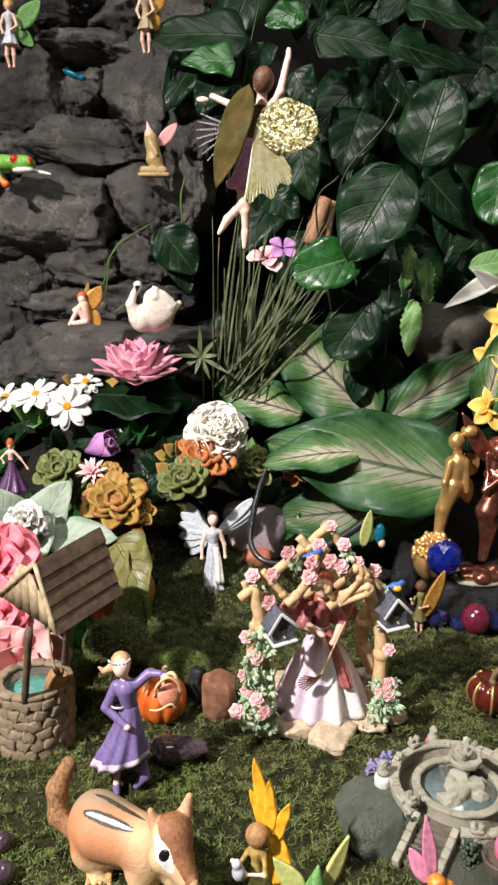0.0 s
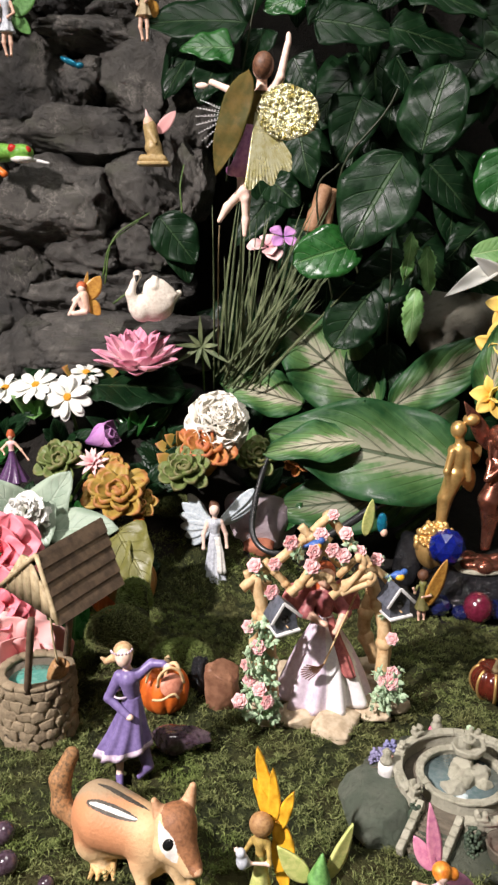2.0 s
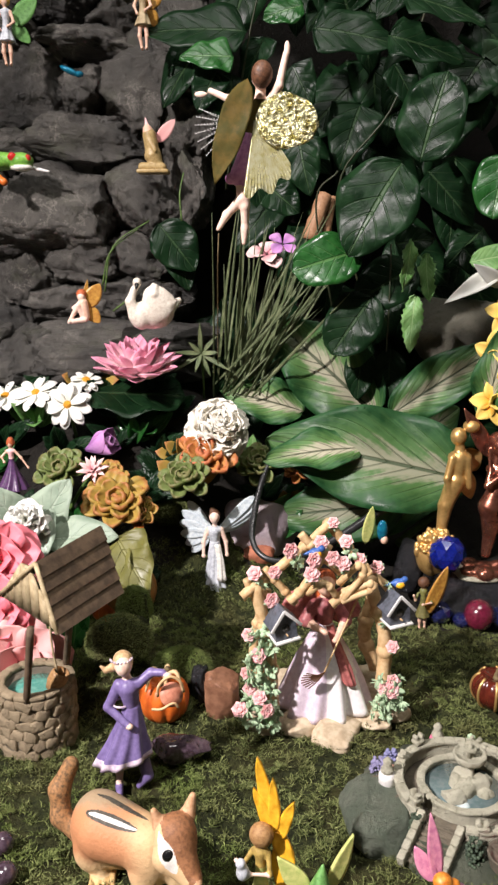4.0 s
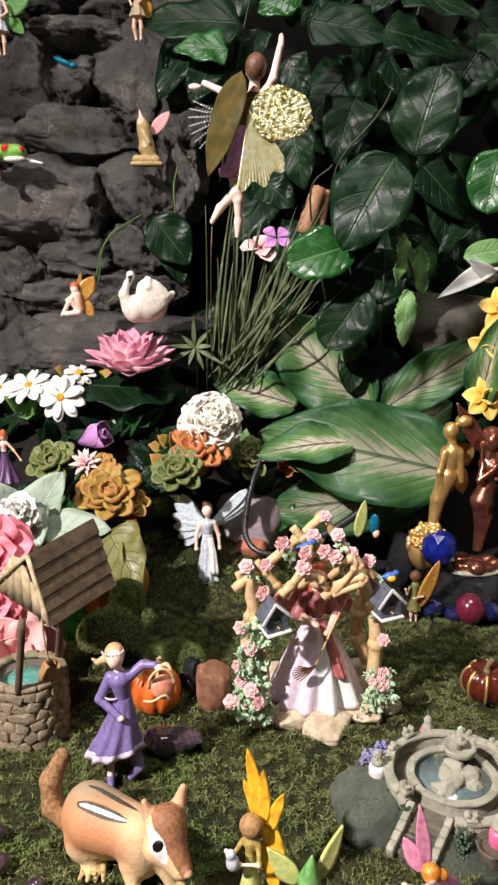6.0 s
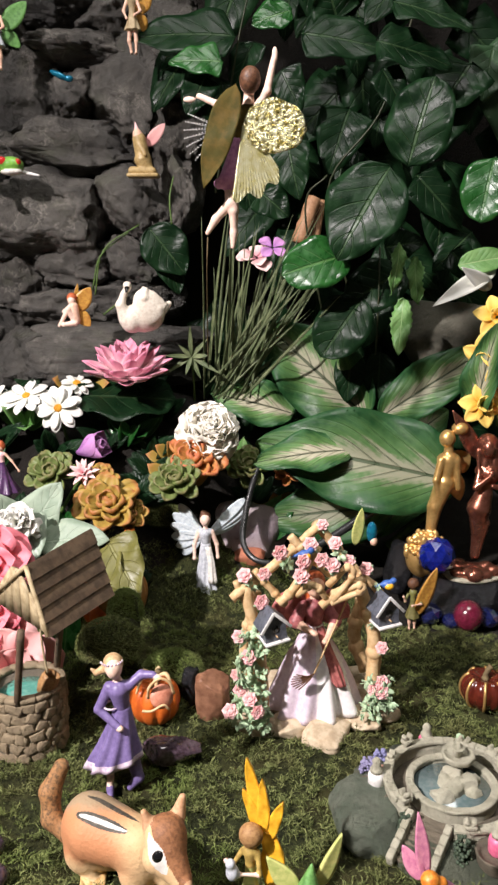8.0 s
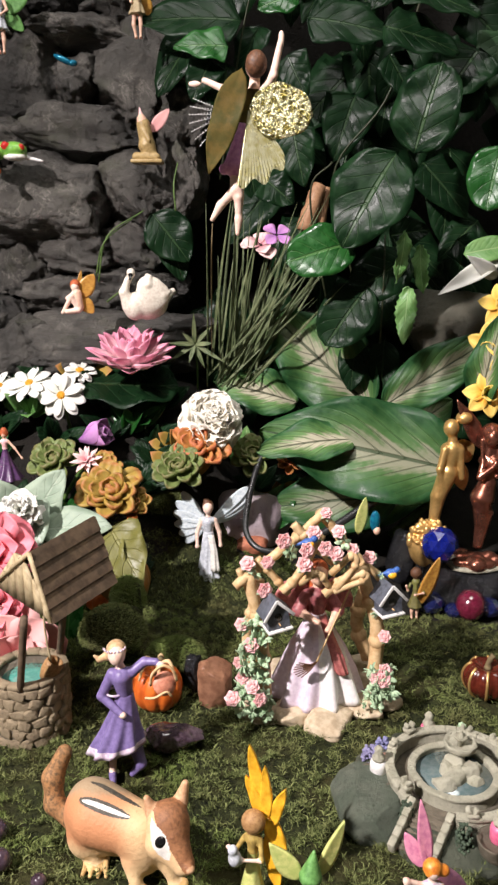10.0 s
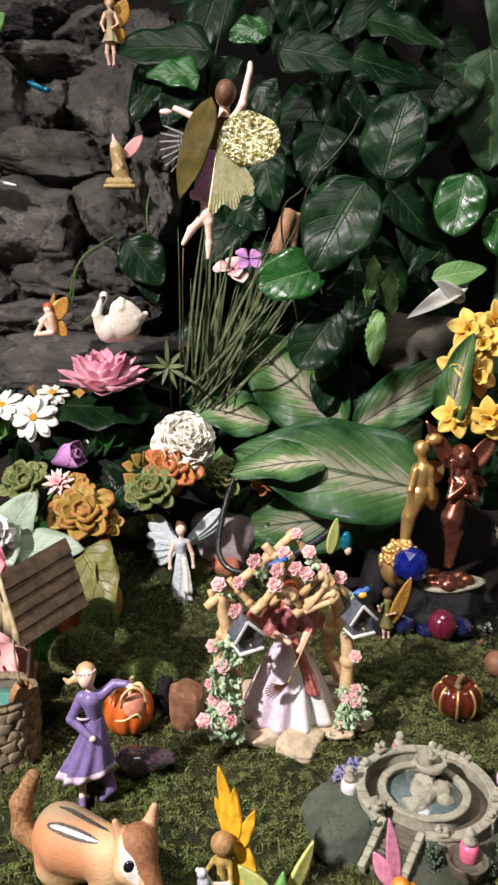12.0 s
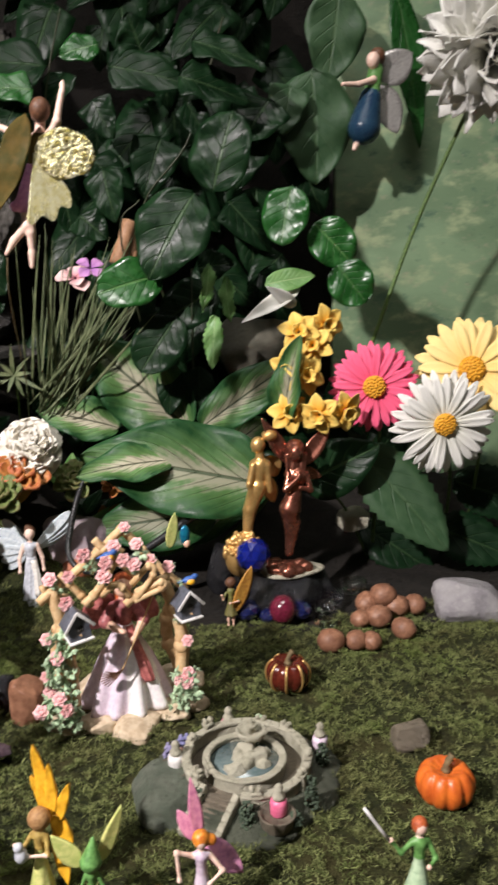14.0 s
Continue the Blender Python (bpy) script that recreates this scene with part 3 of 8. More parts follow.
def figure(name, bm, materials, place, label, category="figurine", turn=0.0, group="", scale=1.0):
    """A figurine: one plain mesh, stood at its place."""
    ob = put(name, bm, materials, None, "", pose(*place, 0, 0, turn) @ Matrix.Diagonal((scale, scale, scale, 1)))
    return tagged(ob, label, category, group)


# ---- the room round the display ----
def slab(name, c, size, material, label, category):
    bm = bmesh.new()
    block(bm, (0, 0, 0), size, None, 0.004)
    ob = put(name, bm, material, None, label, Matrix.Translation(c))
    return tagged(ob, "", category, "", "structure")


slab("floor", (0.2, 0.0, -0.86), (4.2, 4.2, 0.1), PLASTER, "plain dull room floor below the display", "floor")
slab("ceiling", (0.2, 0.0, 2.55), (4.2, 4.2, 0.1), PLASTER, "plain plaster ceiling over the room", "ceiling")
slab("wall_south", (0.2, -2.05, 0.85), (4.2, 0.1, 3.3), PLASTER, "plain plaster wall behind the viewer", "wall")
slab("wall_west", (-1.95, 0.0, 0.85), (0.1, 4.0, 3.3), PLASTER, "plain plaster side wall of the room", "wall")
slab("wall_east", (2.35, 0.0, 0.85), (0.1, 4.0, 3.3), PLASTER, "plain plaster side wall of the room", "wall")
# North wall is coloured near black to give the recess its shade.
slab("wall_north", (0.2, 1.46, 0.85), (4.2, 0.12, 3.3), SOIL_AND_SHADE, "back wall coloured near black for the shaded recess behind the display", "wall")
slab("plinth", (0.2, 0.86, -0.418), (2.4, 1.08, 0.8), PLASTER, "plain raised plinth under the miniature garden", "plinth")


def rise(x, y):
    """Height of the garden ground: a flat lawn, and a planted bank that climbs to the rock wall."""
    def ease(a, b, v):
        s = min(1, max(0, (v - a) / (b - a)))
        return s * s * (3 - 2 * s)
    left = ease(0.12, -0.12, x)
    bank = left * ease(0.86, 1.1, y) * 0.25 + (1 - left) * ease(0.98, 1.2, y) * 0.1
    p = Vector((x * 28, y * 28, 0))
    bumps = 0.005 * noise.noise(p) + 0.0032 * noise.noise(p * 3.1)
    return bank + bumps * min(1, max(0.2, (y - 0.3) * 4)) - 0.001


def ground():
    nx, ny = 330, 250
    xs, ys = np.linspace(-0.75, 1.2, nx), np.linspace(0.33, 1.38, ny)
    verts = [(x, y, rise(x, y) + 0.0016 * noise.noise(Vector((x * 330, y * 330, 1))) + 0.0009 * noise.noise(Vector((x * 800, y * 800, 1)))) for y in ys for x in xs]
    faces = [(j * nx + i, j * nx + i + 1, (j + 1) * nx + i + 1, (j + 1) * nx + i) for j in range(ny - 1) for i in range(nx - 1)]
    me = bpy.data.meshes.new("ground")
    me.from_pydata(verts, [], faces)
    me.materials.append(MOSS)
    me.materials.append(SOIL_AND_SHADE)
    back = [1 if (0.94 if verts[f[0]][0] < 0.15 else 0.83) + 0.05 * noise.noise(Vector(verts[f[0]]) * 14) < verts[f[0]][1] else 0 for f in faces]
    me.polygons.foreach_set("material_index", back)
    me.polygons.foreach_set("use_smooth", [True] * len(faces))
    return tagged(new("ground", me), "mossy miniature lawn rising to dark soil at the back", "ground", "", "structure")


ground()


def sprigs(name, spots, size, label, seed=1):
    """Loose moss: a great many small curled blades, joined. Spots: rows of place and normal."""
    rnd = np.random.default_rng(seed)
    p, up = np.array(spots)[:, :3], np.array(spots)[:, 3:]
    n = len(p)
    unit = lambda v: v / np.maximum(np.linalg.norm(v, axis=1), 1e-9)[:, None]
    a, s = rnd.uniform(0, 2 * np.pi, n), (size * rnd.uniform(0.5, 1.7, n))[:, None]
    out = np.stack([np.cos(a), np.sin(a), np.zeros(n)], 1)
    lean = unit(up + out * rnd.uniform(0.2, 1.6, (n, 1)))
    side = unit(np.cross(lean, rnd.uniform(-1, 1, (n, 3)))) * s * 0.065
    root = p - up * s * 0.15
    mid = root + lean * s * 0.55
    tip = mid + unit(lean + np.stack([np.cos(a + 1.4), np.sin(a + 1.4), np.full(n, -0.6)], 1) * 0.8) * s * 0.5
    verts = np.stack([root - side * 0.6, root + side * 0.6, mid - side, mid + side, tip], 1).reshape(-1, 3)
    k = (np.arange(n) * 5)[:, None]
    faces = (k + np.array([[0, 1, 3, 2]])).tolist() + (k + np.array([[2, 3, 4]])).tolist()
    me = bpy.data.meshes.new(name)
    me.from_pydata(verts.tolist(), [], faces)
    me.materials.append(SPRIG)
    return tagged(new(name, me), label, "moss", "", "stuff")


def lawn():
    rnd = random.Random(5)
    spots = []
    while len(spots) < 165000:
        x, y = rnd.uniform(-0.3, 0.6), rnd.uniform(0.37, 0.99)
        if noise.noise(Vector((x * 26, y * 26, 3))) * 0.7 + noise.noise(Vector((x * 95, y * 95, 3))) * 1.5 + 0.38 < rnd.random():
            continue
        if x - 0.08 < -0.1 - y * 0.38 or x > 0.18 + y * 0.52 or y > (0.97 if x < 0.15 else 0.85) + 0.05 * noise.noise(Vector((x * 14, y * 14, 0))):
            continue
        spots.append((x, y, rise(x, y) + rnd.random() ** 0.5 * 0.0095 * max(0, noise.noise(Vector((x * 80, y * 80, 3))) + 0.3), 0, 0, 1))
    sprigs("moss", spots, 0.0043, "olive green sheet moss with curled fibrous tufts")


lawn()


def stone_mesh(w, h, d, seed, cuts_across=14, craggy=0.0):
    """A rough hewn stone, w wide, h high, d deep."""
    bm = bmesh.new()
    bmesh.ops.create_cube(bm, size=1)
    bmesh.ops.subdivide_edges(bm, edges=bm.edges[:], cuts=cuts_across, use_grid_fill=True)
    off = Vector((seed * 3.7, seed * 1.9, seed))
    rnd = random.Random(seed)
    cuts = []
    for k in range(13):
        way = Vector((rnd.gauss(0, 1), rnd.gauss(0, 1), rnd.gauss(0, 1))).normalized()
        cuts.append((way, rnd.uniform(0.74, 1.02)))
    for v in bm.verts:
        p = v.co * 2
        r = (abs(p.x) ** 4.5 + abs(p.y) ** 4.5 + abs(p.z) ** 4.5) ** (1 / 4.5)
        p = p / r
        p += 0.12 * noise.noise_vector(p * 1.1 + off)
        for way, far in cuts:
            over = p.dot(way) - far
            if over > 0:
                p -= way * over * 0.9
        p *= 1.06 + 0.05 * noise.noise(p * 2.6 + off) + 0.03 * noise.noise(p * 7 + off) + 0.014 * noise.noise(p * 18 + off)
        if craggy:
            q = p * 1.7 + off
            p *= 1 + craggy * (0.5 - abs(noise.noise(q)) * 1.6) + craggy * 0.45 * (0.4 - abs(noise.noise(q * 2.7)) * 1.4) + craggy * 0.3 * noise.noise(q * 6.3) + craggy * 0.16 * noise.noise(q * 14)
        v.co = Vector((p.x * w, p.y * d, p.z * h)) * 0.5
    return mesh_of(bm, "stone")


wall = tagged(new("rock_wall"), "dark grey dry-stacked rock wall with ledges and deep gaps", "rock wall", "", "structure")


def stone(c, w, h, d=0.12, tilt=0.0, seed=[0]):
    seed[0] += 1
    part("stone", stone_mesh(w * 1.08, h * 1.08, d, seed[0], 26, 0.17), ROCK, wall, "", pose(c[0], c[1] + d * 0.35, c[2], 0, tilt, 6 * math.sin(seed[0] * 2.1)))


def bed(Y, rows):
    for x, z, w, h, tilt in rows:
        stone((x, Y, z), w, h, 0.13, tilt)


bed(1.16, [(-0.313, 0.655, 0.117, 0.101, 3), (-0.228, 0.648, 0.066, 0.062, 0), (-0.157, 0.662, 0.109, 0.117, -6), (-0.213, 0.715, 0.154, 0.054, 4), (-0.316, 0.722, 0.084, 0.054, 0), (-0.173, 0.753, 0.091, 0.061, 0), (-0.267, 0.774, 0.121, 0.061, 0)])
bed(1.17, [(-0.248, 0.587, 0.199, 0.076, 3), (-0.336, 0.594, 0.088, 0.056, 0), (-0.089, 0.595, 0.072, 0.088, 10), (-0.102, 0.735, 0.093, 0.085, 0), (-0.096, 0.664, 0.071, 0.071, 0)])
bed(1.14, [(-0.283, 0.486, 0.171, 0.119, 2), (-0.147, 0.509, 0.103, 0.095, -4), (-0.395, 0.520, 0.102, 0.118, 0), (-0.088, 0.520, 0.063, 0.087, 0)])
bed(1.165, [(-0.248, 0.416, 0.107, 0.062, 0), (-0.335, 0.404, 0.091, 0.091, 0), (-0.165, 0.428, 0.090, 0.074, 0), (-0.361, 0.330, 0.126, 0.092, 0), (-0.259, 0.359, 0.125, 0.067, 0), (-0.159, 0.367, 0.125, 0.075, 0), (-0.430, 0.403, 0.107, 0.116, 0)])
bed(1.08, [(-0.197, 0.297, 0.259, 0.072, 1), (-0.323, 0.283, 0.102, 0.087, 0), (-0.416, 0.306, 0.133, 0.102, 0)])
# Slab added behind the stones; its near-black colour is the gaps' shade.
part("backing", stone_mesh(1.5, 1.5, 0.1, 91), SOIL_AND_SHADE, wall, "near-black slab for the shade in the gaps between stones", pose(-0.62, 1.35, 0.5))

panel = bmesh.new()
block(panel, (0, 0, 0), (1.1, 0.02, 1.5), None, 0.003)
mural_wall = tagged(put("wall_mural", panel, MURAL, None, "green and teal hand-painted woodland mural panel", pose(0.98, 1.17, 0.62, 0, 0, -4)), "", "wall", "", "structure")

# ---- large plants ----
FRONT = (-0.15, -1.0, 0.35)
cane = thing("dumb_cane", (0.163, 1.020, 0.089), "variegated silk dumb cane with broad cream-hearted leaves", "plant")


def cane_leaf(base, tip, width, facing=FRONT, **k):
    leaf_from(base, tip, facing, width, CANE, cane, "ovate", **({"droop": 0.2, "fold": 0.26, "wave": 0.17, "nu": 30, "nv": 14} | k))


cane_leaf((0.280, 0.950, 0.151), (0.026, 0.950, 0.217), 0.1345, (-0.2, -1, 0.55), seed=1)
cane_leaf((0.209, 1.000, 0.104), (0.035, 0.970, 0.102), 0.0913, (-0.1, -1, 0.5), seed=2)
cane_leaf((0.176, 1.060, 0.216), (0.034, 1.060, 0.342), 0.1160, (-0.3, -1, 0.25), seed=3)
cane_leaf((0.075, 1.070, 0.218), (-0.035, 1.050, 0.257), 0.0657, (-0.2, -1, 0.6), seed=4)
cane_leaf((0.189, 1.020, 0.223), (0.304, 0.950, 0.327), 0.0681, (0.0, -1, 0.5), seed=5)
cane_leaf((0.2897, 0.935, 0.2344), (0.2876, 0.895, 0.353), 0.046, (-0.9, -1, 0.15), seed=6, fold=0.5)
cane_leaf((0.211, 1.050, 0.172), (0.291, 1.050, 0.225), 0.0722, (0.2, -1, 0.3), seed=7)
cane_leaf((0.270, 1.020, 0.122), (0.115, 1.000, 0.055), 0.0575, (0, -1, 0.9), seed=8)
cane_leaf((0.145, 0.970, 0.190), (0.023, 0.930, 0.198), 0.0604, (-0.5, -1, 0.9), seed=9)
bm = bmesh.new()
for a, b in (((0.172, 1.060, 0.024), (0.176, 1.060, 0.216)), ((0.211, 1.050, 0.028), (0.286, 0.970, 0.145))):
    tube(bm, [a, (Vector(a) + Vector(b)) / 2 + Vector((0.01, 0.01, 0)), b], (0.006, 0.004), 10, 8)
part("stalk", bm, GREEN_STEM, cane, "", None, False)

vine = thing("climbing_vine", (0.181, 1.120, 0.229), "dark green glossy silk vine with broad rounded leaves", "plant")


def vine_leaf(base, tip, width, material=IVY, facing=FRONT, kind="heart", **k):
    leaf_from(base, tip, facing, width, material, vine, kind, **({"droop": 0.16, "fold": 0.12, "wave": 0.1, "nu": 18, "nv": 10} | k))


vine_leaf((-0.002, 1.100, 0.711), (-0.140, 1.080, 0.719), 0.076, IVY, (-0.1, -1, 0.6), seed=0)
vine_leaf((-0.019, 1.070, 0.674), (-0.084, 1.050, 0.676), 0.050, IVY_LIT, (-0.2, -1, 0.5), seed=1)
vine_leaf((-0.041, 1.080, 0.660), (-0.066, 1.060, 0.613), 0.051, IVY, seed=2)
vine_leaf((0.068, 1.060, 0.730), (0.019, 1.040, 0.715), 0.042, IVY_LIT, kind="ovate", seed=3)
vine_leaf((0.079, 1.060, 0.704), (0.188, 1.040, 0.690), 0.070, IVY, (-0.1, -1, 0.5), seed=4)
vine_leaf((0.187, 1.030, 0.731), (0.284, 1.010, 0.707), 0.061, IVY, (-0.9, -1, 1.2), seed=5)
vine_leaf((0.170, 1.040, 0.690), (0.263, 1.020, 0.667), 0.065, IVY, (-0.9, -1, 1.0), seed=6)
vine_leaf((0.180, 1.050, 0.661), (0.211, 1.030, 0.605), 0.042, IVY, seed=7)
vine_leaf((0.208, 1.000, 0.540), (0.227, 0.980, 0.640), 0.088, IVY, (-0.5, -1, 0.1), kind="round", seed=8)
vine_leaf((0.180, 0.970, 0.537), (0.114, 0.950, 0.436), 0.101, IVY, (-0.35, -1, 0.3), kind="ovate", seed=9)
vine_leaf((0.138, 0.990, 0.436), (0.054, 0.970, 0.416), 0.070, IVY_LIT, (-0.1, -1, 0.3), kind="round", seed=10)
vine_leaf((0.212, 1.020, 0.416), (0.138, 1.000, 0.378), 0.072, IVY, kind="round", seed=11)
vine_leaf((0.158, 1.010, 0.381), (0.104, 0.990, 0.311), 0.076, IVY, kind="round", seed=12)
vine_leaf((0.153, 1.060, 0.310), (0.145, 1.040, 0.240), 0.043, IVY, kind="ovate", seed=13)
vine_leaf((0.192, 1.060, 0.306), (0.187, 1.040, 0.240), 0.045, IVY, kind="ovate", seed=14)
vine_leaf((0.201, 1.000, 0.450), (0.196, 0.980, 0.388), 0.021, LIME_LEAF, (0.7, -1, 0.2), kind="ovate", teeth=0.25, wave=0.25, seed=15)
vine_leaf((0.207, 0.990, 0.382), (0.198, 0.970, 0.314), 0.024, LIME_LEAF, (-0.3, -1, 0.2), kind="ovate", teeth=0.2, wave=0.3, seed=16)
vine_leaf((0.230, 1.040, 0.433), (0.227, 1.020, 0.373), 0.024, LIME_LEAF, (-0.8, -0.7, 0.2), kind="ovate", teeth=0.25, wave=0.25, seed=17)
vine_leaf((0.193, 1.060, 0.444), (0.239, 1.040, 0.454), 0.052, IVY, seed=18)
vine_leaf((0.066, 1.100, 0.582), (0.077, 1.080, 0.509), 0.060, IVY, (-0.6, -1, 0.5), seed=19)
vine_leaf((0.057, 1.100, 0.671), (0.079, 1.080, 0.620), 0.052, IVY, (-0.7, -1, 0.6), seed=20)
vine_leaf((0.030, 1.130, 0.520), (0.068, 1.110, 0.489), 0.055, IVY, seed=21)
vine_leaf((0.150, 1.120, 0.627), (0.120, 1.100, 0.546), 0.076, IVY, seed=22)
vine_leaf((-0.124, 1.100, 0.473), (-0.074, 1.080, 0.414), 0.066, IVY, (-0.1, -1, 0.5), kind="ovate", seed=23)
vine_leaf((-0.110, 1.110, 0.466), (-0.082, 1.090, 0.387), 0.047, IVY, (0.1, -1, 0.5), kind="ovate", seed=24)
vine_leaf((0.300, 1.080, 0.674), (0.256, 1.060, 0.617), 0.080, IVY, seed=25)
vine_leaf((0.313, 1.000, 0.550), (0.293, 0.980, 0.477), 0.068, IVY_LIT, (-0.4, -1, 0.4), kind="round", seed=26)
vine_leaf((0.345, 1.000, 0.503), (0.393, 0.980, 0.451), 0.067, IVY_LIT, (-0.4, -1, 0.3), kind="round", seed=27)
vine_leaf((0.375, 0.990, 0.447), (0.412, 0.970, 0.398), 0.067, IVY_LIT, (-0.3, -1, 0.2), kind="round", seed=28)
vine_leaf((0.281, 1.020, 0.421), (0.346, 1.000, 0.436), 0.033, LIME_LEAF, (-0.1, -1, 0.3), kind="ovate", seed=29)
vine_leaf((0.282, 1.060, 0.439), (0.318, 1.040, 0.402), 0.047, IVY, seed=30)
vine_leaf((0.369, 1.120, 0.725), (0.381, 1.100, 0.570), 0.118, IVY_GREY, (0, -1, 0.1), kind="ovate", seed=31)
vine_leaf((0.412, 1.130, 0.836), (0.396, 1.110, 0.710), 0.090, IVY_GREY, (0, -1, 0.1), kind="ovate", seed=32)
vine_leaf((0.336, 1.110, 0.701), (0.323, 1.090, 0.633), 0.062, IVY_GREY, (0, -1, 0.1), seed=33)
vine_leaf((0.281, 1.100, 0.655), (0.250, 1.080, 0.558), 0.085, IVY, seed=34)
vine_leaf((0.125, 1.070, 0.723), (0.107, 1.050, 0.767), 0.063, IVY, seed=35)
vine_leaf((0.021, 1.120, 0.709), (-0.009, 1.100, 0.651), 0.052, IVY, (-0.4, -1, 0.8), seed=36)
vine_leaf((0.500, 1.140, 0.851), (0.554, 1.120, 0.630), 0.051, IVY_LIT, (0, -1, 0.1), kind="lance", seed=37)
bm = bmesh.new()
tube(bm, [(0.098, 1.120, 0.229), (0.157, 1.100, 0.345), (0.118, 1.080, 0.516), (0.184, 1.060, 0.617), (0.236, 1.080, 0.777)], 0.0015, 30, 6)
tube(bm, [(0.179, 1.020, 0.307), (0.177, 1.000, 0.381), (0.180, 1.020, 0.444)], 0.0012, 14, 5)
tube(bm, [(0.116, 1.080, 0.346), (0.087, 1.060, 0.494), (0.114, 1.050, 0.535)], 0.0014, 14, 5)
tube(bm, [(-0.032, 1.120, 0.519), (-0.002, 1.100, 0.691), (0.020, 1.100, 0.783)], 0.0014, 14, 5)
part("stem", bm, paint("dark_vine_stem", (0.02, 0.035, 0.012), (0.035, 0.03, 0.015)), vine, "", None, False)


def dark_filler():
    """Added random leaves, coloured near black, for the shaded gaps behind the vine."""
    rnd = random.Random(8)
    bush = thing("shade_foliage", (0.173, 1.200, 0.302), "added near-black leaves that fill the shaded gaps behind the vine", "foliage")
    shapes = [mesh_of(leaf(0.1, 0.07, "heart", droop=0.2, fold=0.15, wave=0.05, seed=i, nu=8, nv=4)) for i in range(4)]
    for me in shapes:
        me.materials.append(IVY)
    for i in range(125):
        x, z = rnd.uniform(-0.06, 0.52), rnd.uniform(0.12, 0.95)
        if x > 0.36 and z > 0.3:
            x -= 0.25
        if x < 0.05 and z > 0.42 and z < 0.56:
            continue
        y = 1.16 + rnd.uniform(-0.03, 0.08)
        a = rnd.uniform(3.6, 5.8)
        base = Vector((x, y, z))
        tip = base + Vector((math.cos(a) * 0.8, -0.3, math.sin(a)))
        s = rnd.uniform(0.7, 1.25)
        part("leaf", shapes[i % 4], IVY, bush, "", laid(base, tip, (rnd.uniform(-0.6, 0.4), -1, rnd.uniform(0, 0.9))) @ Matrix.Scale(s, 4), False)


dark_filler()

# reeds behind the flying figurine
reeds = thing("reed_tuft", (-0.032, 1.070, 0.245), "tuft of long striped artificial grass blades", "grass tuft")
rnd = random.Random(3)
for i in range(64):
    base = Vector((-0.028, 1.070, 0.249)) + Vector((rnd.uniform(-0.022, 0.05), rnd.uniform(-0.02, 0.03), rnd.uniform(-0.01, 0.02)))
    tip = base + Vector((rnd.uniform(-0.012, 0.16), rnd.uniform(-0.08, 0.03), rnd.uniform(0.1, 0.24)))
    leaf_from(base, tip, (rnd.uniform(-1, 1), -1, 0.2), rnd.uniform(0.0028, 0.0055), BLADE, reeds, "blade", "blade", droop=rnd.uniform(-0.05, 0.12), fold=0.3, nu=8, nv=2)

# right-hand foliage
side = thing("serrated_fern", (0.422, 1.000, 0.097), "dark green serrated silk fern leaves", "plant")
leaf_from((0.322, 0.980, 0.142), (0.415, 0.920, 0.208), FRONT, 0.0818, IVY, side, "ovate", droop=0.1, wave=0.06)
leaf_from((0.404, 0.980, 0.196), (0.520, 0.900, 0.060), (-0.3, -1, 0.6), 0.0871, IVY_GREY, side, "ovate", droop=0.1, teeth=0.12, nu=26)
leaf_from((0.529, 1.000, 0.064), (0.649, 0.930, 0.027), (0, -1, 0.5), 0.0740, IVY, side, "lance", droop=0.1, teeth=0.14, nu=26)
leaf_from((0.439, 1.050, 0.054), (0.532, 0.980, -0.001), (0, -1, 0.5), 0.0763, IVY, side, "ovate", droop=0.1, teeth=0.1, nu=22)
leaf_from((0.571, 1.020, 0.127), (0.688, 0.960, 0.093), (0, -1, 0.4), 0.0770, IVY, side, "ovate", droop=0.1, teeth=0.1, nu=22)
bm = bmesh.new()
tube(bm, [(0.456, 1.040, -0.018), (0.396, 1.000, 0.099), (0.347, 0.980, 0.145)], 0.002, 10, 6)
part("stem", bm, GREEN_STEM, side, "", None, False)


